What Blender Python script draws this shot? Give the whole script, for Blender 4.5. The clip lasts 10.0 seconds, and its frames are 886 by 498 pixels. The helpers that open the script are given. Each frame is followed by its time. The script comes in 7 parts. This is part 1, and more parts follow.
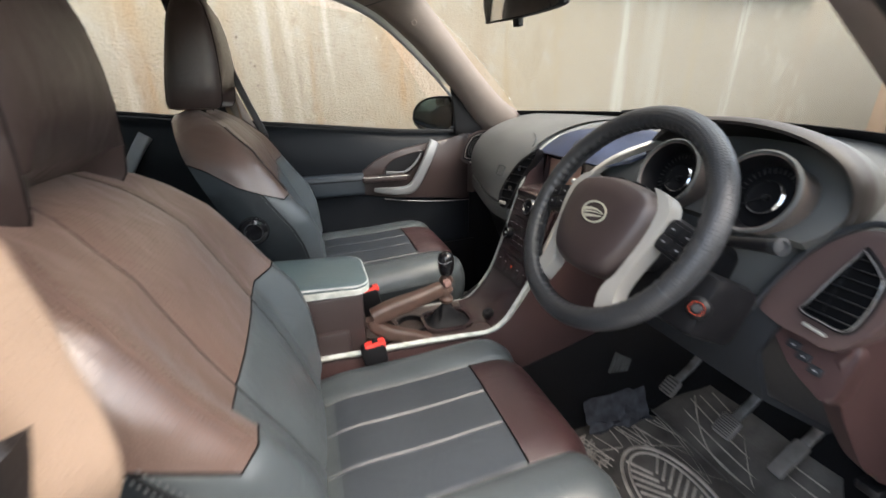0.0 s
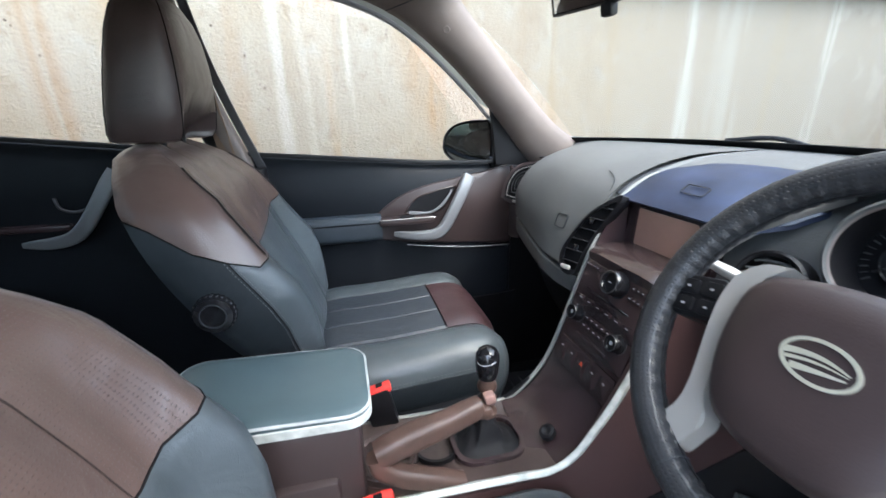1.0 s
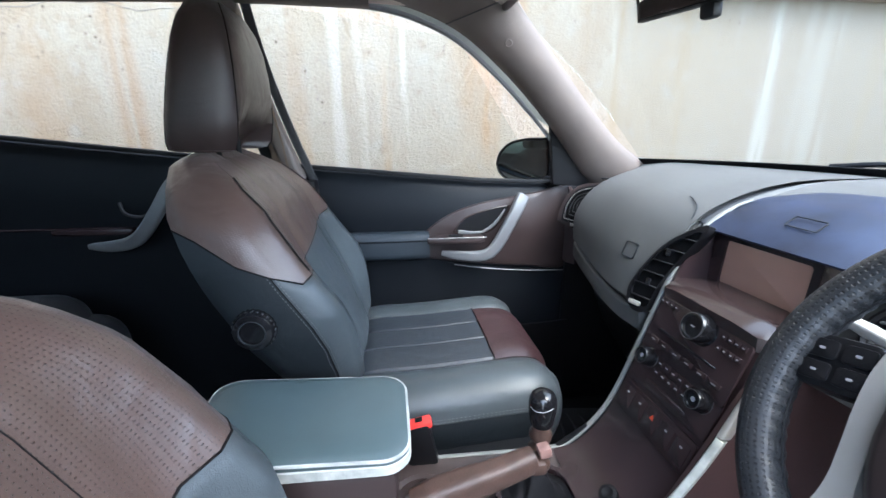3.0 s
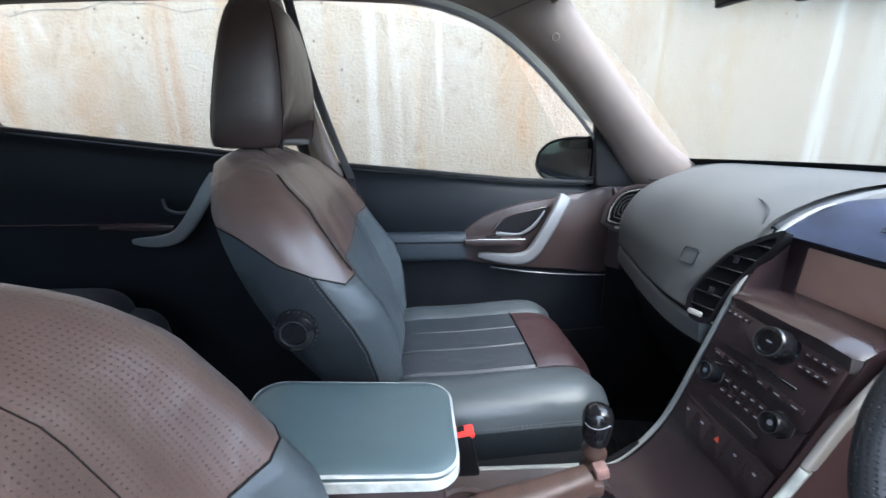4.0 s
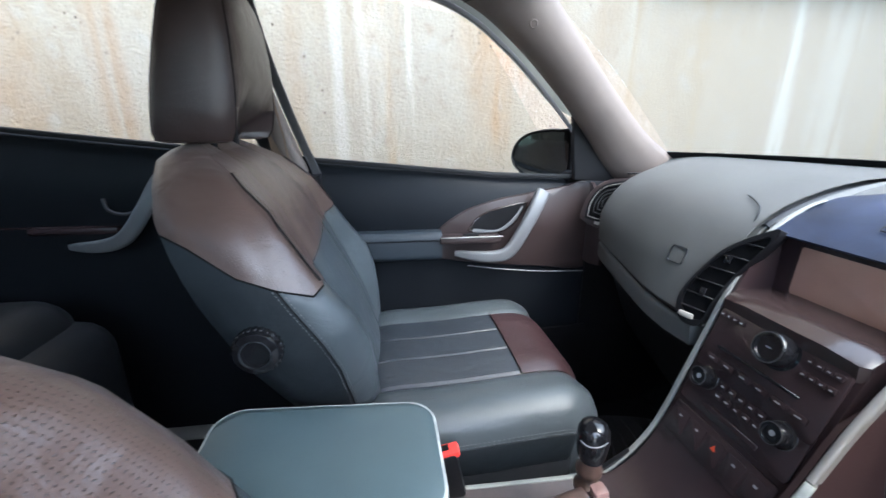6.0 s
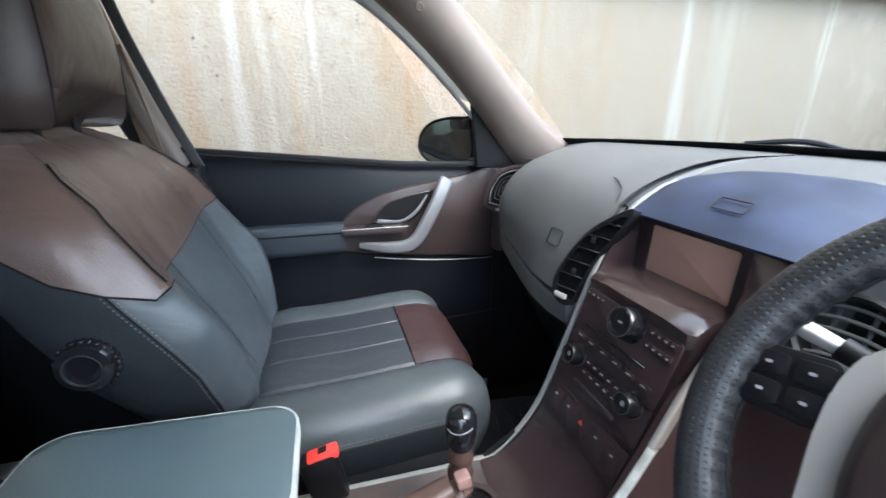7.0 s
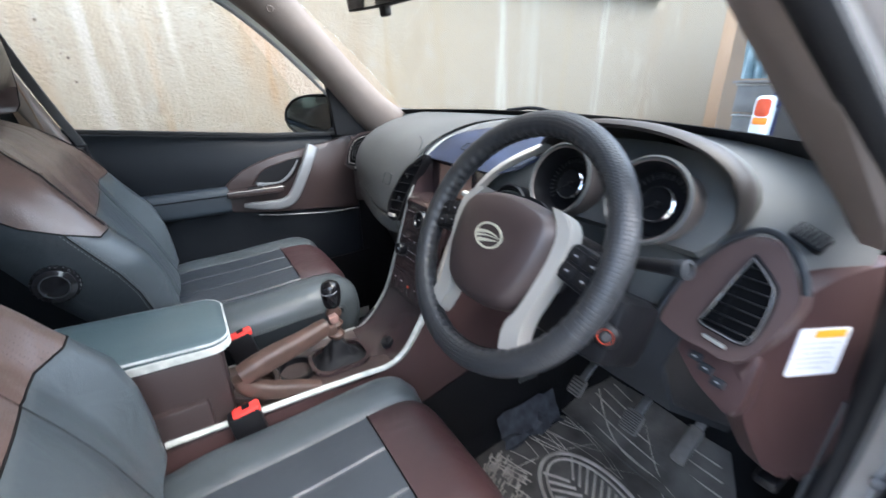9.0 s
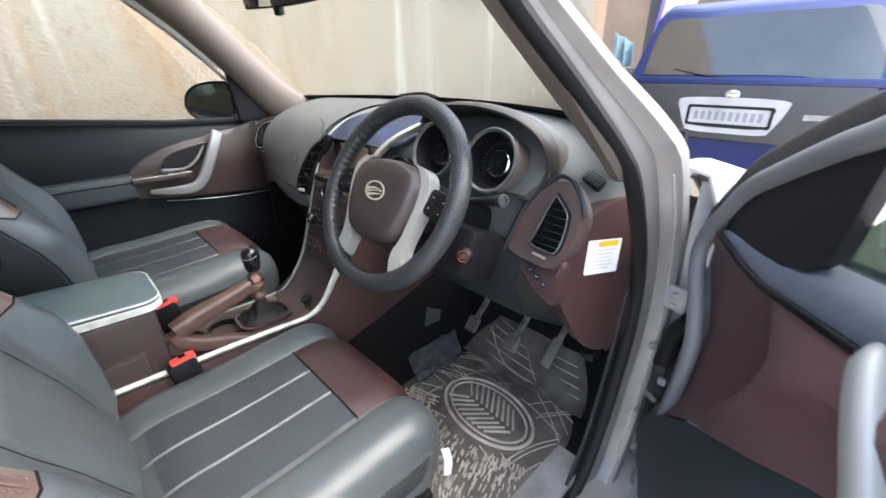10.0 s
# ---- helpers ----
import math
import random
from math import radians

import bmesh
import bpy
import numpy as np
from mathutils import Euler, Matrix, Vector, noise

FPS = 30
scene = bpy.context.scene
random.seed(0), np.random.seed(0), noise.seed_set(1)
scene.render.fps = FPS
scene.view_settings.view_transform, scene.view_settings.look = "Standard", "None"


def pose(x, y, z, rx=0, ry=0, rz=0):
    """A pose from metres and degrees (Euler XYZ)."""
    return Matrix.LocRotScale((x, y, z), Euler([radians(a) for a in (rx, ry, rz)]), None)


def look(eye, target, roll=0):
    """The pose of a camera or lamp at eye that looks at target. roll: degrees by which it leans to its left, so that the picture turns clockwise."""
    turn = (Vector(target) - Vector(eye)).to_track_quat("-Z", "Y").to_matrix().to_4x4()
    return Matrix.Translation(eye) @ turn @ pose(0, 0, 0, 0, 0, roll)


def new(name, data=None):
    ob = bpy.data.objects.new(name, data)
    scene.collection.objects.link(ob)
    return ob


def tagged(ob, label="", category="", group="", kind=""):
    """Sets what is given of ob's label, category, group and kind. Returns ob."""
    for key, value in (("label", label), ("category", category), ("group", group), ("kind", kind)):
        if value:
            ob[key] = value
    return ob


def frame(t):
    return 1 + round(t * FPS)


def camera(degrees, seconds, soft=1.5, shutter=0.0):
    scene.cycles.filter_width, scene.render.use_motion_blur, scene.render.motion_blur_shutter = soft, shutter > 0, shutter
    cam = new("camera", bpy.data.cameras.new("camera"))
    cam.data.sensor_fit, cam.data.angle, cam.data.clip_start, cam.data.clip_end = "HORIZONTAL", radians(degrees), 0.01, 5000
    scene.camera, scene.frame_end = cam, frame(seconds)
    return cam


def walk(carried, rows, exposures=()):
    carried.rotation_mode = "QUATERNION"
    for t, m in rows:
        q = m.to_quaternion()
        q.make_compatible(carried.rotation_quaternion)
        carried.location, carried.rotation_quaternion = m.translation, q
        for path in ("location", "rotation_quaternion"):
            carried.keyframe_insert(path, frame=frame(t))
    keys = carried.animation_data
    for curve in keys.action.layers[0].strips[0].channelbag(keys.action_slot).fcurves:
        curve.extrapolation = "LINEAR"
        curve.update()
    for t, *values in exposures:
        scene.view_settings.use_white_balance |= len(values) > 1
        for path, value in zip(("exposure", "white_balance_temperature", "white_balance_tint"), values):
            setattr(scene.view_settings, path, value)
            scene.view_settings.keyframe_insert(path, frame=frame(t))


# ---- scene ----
cam = camera(95.0, 10.0, shutter=0.4)
PATH = [
    (0, (0.984, 0.402, 1.368), (-0.79, 0.974, 0.644), -0.7),
    (0.5, (0.771, 0.46, 1.37), (-1.037, 0.991, 0.699), -1.0),
    (1, (0.624, 0.493, 1.373), (-1.219, 0.943, 0.741), -1.2),
    (1.5, (0.588, 0.501, 1.373), (-1.273, 0.901, 0.76), -0.9),
    (2, (0.581, 0.511, 1.362), (-1.294, 0.869, 0.765), -0.4),
    (2.5, (0.568, 0.497, 1.369), (-1.324, 0.804, 0.8), -0.2),
    (4, (0.515, 0.451, 1.358), (-1.404, 0.582, 0.81), 0.1),
    (4.5, (0.496, 0.402, 1.362), (-1.425, 0.498, 0.814), 0.0),
    (5, (0.481, 0.383, 1.362), (-1.437, 0.483, 0.805), -0.1),
    (6.5, (0.437, 0.503, 1.36), (-1.425, 0.911, 0.757), 0.3),
    (7, (0.449, 0.569, 1.351), (-1.375, 1.099, 0.726), 0.1),
    (7.5, (0.474, 0.598, 1.355), (-1.302, 1.25, 0.706), -0.1),
    (8, (0.529, 0.586, 1.361), (-1.191, 1.355, 0.69), -0.5),
    (8.5, (0.657, 0.546, 1.378), (-0.993, 1.423, 0.665), -0.7),
    (9, (0.863, 0.502, 1.381), (-0.706, 1.485, 0.625), -0.9),
    (9.5, (1.011, 0.469, 1.39), (-0.447, 1.581, 0.593), -0.8),
    (10, (1.076, 0.412, 1.393), (-0.237, 1.679, 0.574), -0.6),
]
EXPOSE = [(0, 1.5, 6950, 8), (0.5, 1.75, 6100, 6), (1, 1.85, 5900, 6), (2.5, 1.85, 5600, 6), (6.5, 1.85, 5700, 6), (7.5, 1.85, 6100, 7), (9, 1.80, 5950, 7), (10, 1.78, 6450, 8)]
walk(cam, [(t, look(eye, target, roll)) for t, eye, target, roll in PATH], exposures=EXPOSE)

# ---- world, sun, exposure ----
world = bpy.data.worlds.new("world")
scene.world = world
world.use_nodes = True
wn = world.node_tree.nodes
sky = wn.new("ShaderNodeTexSky")
sky.sky_type, sky.sun_disc = "NISHITA", False
sky.sun_elevation, sky.sun_rotation = radians(58), radians(62)
sky.air_density, sky.dust_density = 1.0, 3.0
world.node_tree.links.new(sky.outputs[0], wn["Background"].inputs[0])
wn["Background"].inputs[1].default_value = 0.38
sun = new("sun", bpy.data.lights.new("sun", "SUN"))
sun.data.energy, sun.data.angle, sun.data.color = 2.3, radians(120), (1.0, 0.96, 0.89)
sun.matrix_world = look((3.0, 1.6, 5.6), (0, 0, 0))


# ---- materials ----
def mat(name, color, rough=0.5, metal=0.0, grain=400.0, bump=0.15, vary=0.12, big=6.0, sheen=0.0, coat=0.0, dots=0.0, spec=0.5, fold=0.0, pit=0.17):
    """A surface with fine relief, two scales of tone and uneven gloss. dots: spacing of a punched pattern, in metres. pit: size of its holes. fold: depth of soft creases."""
    m = bpy.data.materials.new(name)
    m.use_nodes = True
    nt = m.node_tree
    n, link = nt.nodes, nt.links.new
    b = n["Principled BSDF"]
    b.inputs["Metallic"].default_value = metal
    b.inputs["Specular IOR Level"].default_value = spec
    b.inputs["Coat Weight"].default_value = coat
    b.inputs["Coat Roughness"].default_value = 0.08
    b.inputs["Sheen Weight"].default_value = sheen
    co = n.new("ShaderNodeTexCoord")
    fine, wide = n.new("ShaderNodeTexNoise"), n.new("ShaderNodeTexNoise")
    for t, s, d in ((fine, grain, 3.0), (wide, big, 5.0)):
        t.inputs["Scale"].default_value, t.inputs["Detail"].default_value = s, d
        link(co.outputs["Object"], t.inputs["Vector"])
    ramp = n.new("ShaderNodeMapRange")
    ramp.inputs["From Min"].default_value, ramp.inputs["From Max"].default_value = 0.3, 0.7
    ramp.inputs["To Min"].default_value, ramp.inputs["To Max"].default_value = 1 - vary, 1 + vary
    link(wide.outputs["Fac"], ramp.inputs["Value"])
    mul = n.new("ShaderNodeVectorMath")
    mul.operation = "SCALE"
    mul.inputs[0].default_value = color
    link(ramp.outputs[0], mul.inputs["Scale"])
    link(mul.outputs[0], b.inputs["Base Color"])
    rr = n.new("ShaderNodeMapRange")
    rr.inputs["To Min"].default_value, rr.inputs["To Max"].default_value = rough * 0.97, min(1, rough * 1.03)
    link(wide.outputs["Fac"], rr.inputs["Value"])
    link(rr.outputs[0], b.inputs["Roughness"])
    bp = n.new("ShaderNodeBump")
    bp.inputs["Strength"].default_value, bp.inputs["Distance"].default_value = bump, 0.002
    link(fine.outputs["Fac"], bp.inputs["Height"])
    last = bp
    if fold:
        sq = n.new("ShaderNodeMapping")
        sq.inputs["Scale"].default_value = (1.0, 0.55, 0.8)
        link(co.outputs["Object"], sq.inputs[0])
        soft_ = n.new("ShaderNodeTexNoise")
        soft_.inputs["Scale"].default_value, soft_.inputs["Detail"].default_value, soft_.inputs["Distortion"].default_value = 17.0, 3.0, 0.9
        link(sq.outputs[0], soft_.inputs["Vector"])
        b3 = n.new("ShaderNodeBump")
        b3.inputs["Strength"].default_value, b3.inputs["Distance"].default_value = 1.0, fold
        link(soft_.outputs["Fac"], b3.inputs["Height"])
        link(bp.outputs[0], b3.inputs["Normal"])
        last = b3
    if dots:
        sc = n.new("ShaderNodeVectorMath")
        sc.operation = "SCALE"
        sc.inputs["Scale"].default_value = 1 / dots
        link(co.outputs["UV"], sc.inputs[0])
        fr = n.new("ShaderNodeVectorMath")
        fr.operation = "FRACTION"
        link(sc.outputs[0], fr.inputs[0])
        sep = n.new("ShaderNodeSeparateXYZ")
        link(fr.outputs[0], sep.inputs[0])
        flat = n.new("ShaderNodeCombineXYZ")
        link(sep.outputs[0], flat.inputs[0])
        link(sep.outputs[1], flat.inputs[1])
        ds = n.new("ShaderNodeVectorMath")
        ds.operation = "DISTANCE"
        ds.inputs[1].default_value = (0.5, 0.5, 0)
        link(flat.outputs[0], ds.inputs[0])
        hole = n.new("ShaderNodeMapRange")
        hole.interpolation_type = "SMOOTHSTEP"
        hole.inputs["From Min"].default_value, hole.inputs["From Max"].default_value = pit * 0.6, pit
        link(ds.outputs["Value"], hole.inputs["Value"])
        b2 = n.new("ShaderNodeBump")
        b2.inputs["Strength"].default_value, b2.inputs["Distance"].default_value = 0.9, 0.0015
        link(hole.outputs[0], b2.inputs["Height"])
        link(last.outputs[0], b2.inputs["Normal"])
        last = b2
        mx = n.new("ShaderNodeMix")
        mx.data_type = "RGBA"
        mx.inputs[6].default_value = (color[0] * 0.40, color[1] * 0.40, color[2] * 0.40, 1)
        link(hole.outputs[0], mx.inputs[0])
        link(mul.outputs[0], mx.inputs[7])
        link(mx.outputs[2], b.inputs["Base Color"])
    link(last.outputs[0], b.inputs["Normal"])
    return m


def glass_mat(name, tint, f=0.2, rough=0.0):
    """A thin pane: clear with a little tint, mirror-like at grazing angles."""
    m = bpy.data.materials.new(name)
    m.use_nodes = True
    n, link = m.node_tree.nodes, m.node_tree.links.new
    n.remove(n["Principled BSDF"])
    tr, gl, fx, mx = n.new("ShaderNodeBsdfTransparent"), n.new("ShaderNodeBsdfGlossy"), n.new("ShaderNodeLayerWeight"), n.new("ShaderNodeMixShader")
    tr.inputs[0].default_value = (*tint, 1)
    gl.inputs["Roughness"].default_value = rough
    fx.inputs[0].default_value = 0.35
    r = n.new("ShaderNodeMapRange")
    r.inputs["From Min"].default_value, r.inputs["To Min"].default_value, r.inputs["To Max"].default_value = 0.3, 0.02, f
    link(fx.outputs["Facing"], r.inputs["Value"])
    link(r.outputs[0], mx.inputs[0])
    link(tr.outputs[0], mx.inputs[1])
    link(gl.outputs[0], mx.inputs[2])
    link(mx.outputs[0], n["Material Output"].inputs[0])
    return m


# runs on the wall, by metres from its middle
RUNS = [(y + 2.0, w, c, k) for y, w, c, k in (
    (-0.62, 0.10, (0.174, 0.100, 0.042), 0.42), (-0.35, 0.05, (0.317, 0.306, 0.285), 0.48), (-0.12, 0.09, (0.190, 0.127, 0.069), 0.36), (0.12, 0.05, (0.180, 0.116, 0.058), 0.30),
    (0.27, 0.035, (0.285, 0.280, 0.268), 0.54), (0.36, 0.03, (0.306, 0.296, 0.280), 0.36), (0.48, 0.05, (0.201, 0.127, 0.053), 0.42), (0.56, 0.025, (0.327, 0.317, 0.301), 0.48),
    (0.80, 0.10, (0.190, 0.143, 0.090), 0.30), (1.60, 0.10, (0.152, 0.114, 0.057), 0.36), (1.95, 0.06, (0.152, 0.118, 0.065), 0.36), (2.47, 0.07, (0.235, 0.24, 0.232), 0.57),
    (2.75, 0.12, (0.198, 0.202, 0.19), 0.36), (3.05, 0.06, (0.145, 0.125, 0.084), 0.30), (3.45, 0.06, (0.243, 0.247, 0.243), 0.57), (3.9, 0.10, (0.152, 0.137, 0.103), 0.30))]


def wall_mat():
    """Old painted concrete: cream, with ochre and white runs down the face, pits and patches."""
    m = bpy.data.materials.new("stained_concrete")
    m.use_nodes = True
    nt = m.node_tree
    n, link = nt.nodes, nt.links.new
    b = n["Principled BSDF"]
    b.inputs["Roughness"].default_value = 0.85
    co = n.new("ShaderNodeTexCoord")

    def noise_at(scale, detail, stretch, off=0.0, dist=0.0):
        mp = n.new("ShaderNodeMapping")
        mp.inputs["Scale"].default_value = stretch
        mp.inputs["Location"].default_value = (off, off * 1.7, off * 0.3)
        link(co.outputs["Object"], mp.inputs[0])
        t = n.new("ShaderNodeTexNoise")
        t.inputs["Scale"].default_value, t.inputs["Detail"].default_value = scale, detail
        t.inputs["Distortion"].default_value = dist
        link(mp.outputs[0], t.inputs["Vector"])
        return t.outputs["Fac"]

    def band(v, lo, hi, top=1.0):
        r = n.new("ShaderNodeMapRange")
        r.interpolation_type = "SMOOTHSTEP"
        r.inputs["From Min"].default_value, r.inputs["From Max"].default_value = lo, hi
        r.inputs["To Max"].default_value = top
        link(v, r.inputs["Value"])
        return r.outputs[0]

    def over(a, c, fac):
        x = n.new("ShaderNodeMix")
        x.data_type = "RGBA"
        link(fac, x.inputs[0])
        if isinstance(a, tuple):
            x.inputs[6].default_value = (*a, 1)
        else:
            link(a, x.inputs[6])
        x.inputs[7].default_value = (*c, 1)
        return x.outputs[2]

    def times(a, c):
        x = n.new("ShaderNodeMath")
        x.operation = "MULTIPLY"
        link(a, x.inputs[0])
        link(c, x.inputs[1])
        return x.outputs[0]

    col = over((0.195, 0.168, 0.126), (0.205, 0.187, 0.155), band(noise_at(1.6, 8, (1, 1, 0.7)), 0.38, 0.62))
    col = over(col, (0.165, 0.132, 0.092), band(noise_at(2.6, 9, (1, 1, 0.5), 4.0, 0.6), 0.50, 0.70, 0.7))
    col = over(col, (0.212, 0.202, 0.182), band(noise_at(13.0, 6, (1, 1, 0.8), 8.0), 0.54, 0.70, 0.55))
    col = over(col, (0.150, 0.122, 0.086), band(noise_at(21.0, 6, (1, 1, 0.9), 11.0), 0.56, 0.70, 0.45))
    # dark and pale speckle: light and shade of the plaster's grain, painted in
    col = over(col, (0.125, 0.100, 0.072), band(noise_at(58.0, 5, (1, 1, 1.3), 13.0), 0.58, 0.72, 0.55))
    col = over(col, (0.238, 0.228, 0.208), band(noise_at(47.0, 5, (1, 1, 1.3), 17.0), 0.60, 0.74, 0.5))
    ochre = times(band(noise_at(4.0, 6, (1, 1, 0.09), 2.0, 0.3), 0.52, 0.68, 0.85), band(noise_at(1.4, 4, (1, 1, 0.5), 9.0), 0.42, 0.62))
    col = over(col, (0.190, 0.114, 0.050), ochre)
    white = times(band(noise_at(5.5, 7, (1, 1, 0.1), 6.0, 0.25), 0.57, 0.66, 0.9), band(noise_at(1.1, 3, (1, 1, 0.4), 3.0), 0.45, 0.6))
    col = over(col, (0.275, 0.268, 0.255), white)
    # further along the wall the colour is greyer and darker
    sp = n.new("ShaderNodeSeparateXYZ")
    link(co.outputs["Object"], sp.inputs[0])
    col = over(col, (0.128, 0.122, 0.104), band(sp.outputs[1], 2.7, 5.0, 0.80))
    drip = times(band(noise_at(2.6, 7, (1, 1, 0.05), 1.0, 0.15), 0.6, 0.68, 0.8), band(sp.outputs[1], 3.0, 4.0))
    col = over(col, (0.215, 0.220, 0.212), drip)
    # single runs down the face: place along the wall, half width, tone, strength
    wob = noise_at(1.6, 4, (1, 1, 0.35), 5.0)
    for y0, wd, tone, top in RUNS:
        mv = n.new("ShaderNodeMath")
        mv.operation = "MULTIPLY_ADD"
        link(wob, mv.inputs[0])
        mv.inputs[1].default_value, mv.inputs[2].default_value = 0.16, -0.08 - y0
        ad = n.new("ShaderNodeMath")
        ad.operation = "ADD"
        link(sp.outputs[1], ad.inputs[0])
        link(mv.outputs[0], ad.inputs[1])
        ab = n.new("ShaderNodeMath")
        ab.operation = "ABSOLUTE"
        link(ad.outputs[0], ab.inputs[0])
        col = over(col, tone, times(band(ab.outputs[0], wd, wd * 0.25, top), band(noise_at(5.0, 8, (1, 3, 0.22), y0 * 3 + 1, 0.4), 0.38, 0.60)))
    # pits, with the shade inside them painted as a dark tone
    vo = n.new("ShaderNodeTexVoronoi")
    vo.inputs["Scale"].default_value = 30
    link(co.outputs["Object"], vo.inputs["Vector"])
    pit = times(times(band(vo.outputs["Distance"], 0.20, 0.14), band(noise_at(2.6, 4, (1, 1, 1), 7.0), 0.47, 0.56)), band(noise_at(11.0, 3, (1, 1, 1), 31.0), 0.50, 0.56))
    col = over(col, (0.075, 0.060, 0.045), pit)
    flake = times(band(noise_at(9.0, 9, (1, 1, 0.8), 21.0, 0.4), 0.57, 0.60), band(noise_at(0.9, 3, (1, 1, 0.7), 15.0), 0.45, 0.60, 0.18))
    col = over(col, (0.262, 0.250, 0.226), flake)
    tone_ = n.new("ShaderNodeVectorMath")
    tone_.operation = "MULTIPLY"
    tone_.inputs[1].default_value = (0.95, 0.905, 0.865)
    link(col, tone_.inputs[0])
    link(tone_.outputs[0], b.inputs["Base Color"])
    h = n.new("ShaderNodeMath")
    h.operation = "ADD"
    rough_part = n.new("ShaderNodeMath")
    rough_part.operation = "MULTIPLY_ADD"
    link(noise_at(70, 7, (1, 1, 1.2), 5.0, 0.0), rough_part.inputs[0])
    link(band(sp.outputs[1], 4.2, 2.9, 2.2), rough_part.inputs[1])
    link(noise_at(88, 8, (1, 1, 0.9)), rough_part.inputs[2])
    link(rough_part.outputs[0], h.inputs[0])
    sunk = n.new("ShaderNodeMath")
    sunk.operation = "MULTIPLY_ADD"
    link(pit, sunk.inputs[0])
    sunk.inputs[1].default_value = -1.2
    link(noise_at(15, 6, (1, 1, 1), 3.0), sunk.inputs[2])
    link(sunk.outputs[0], h.inputs[1])
    bp = n.new("ShaderNodeBump")
    bp.inputs["Strength"].default_value, bp.inputs["Distance"].default_value = 0.40, 0.006
    link(h.outputs[0], bp.inputs["Height"])
    link(bp.outputs[0], b.inputs["Normal"])
    return m


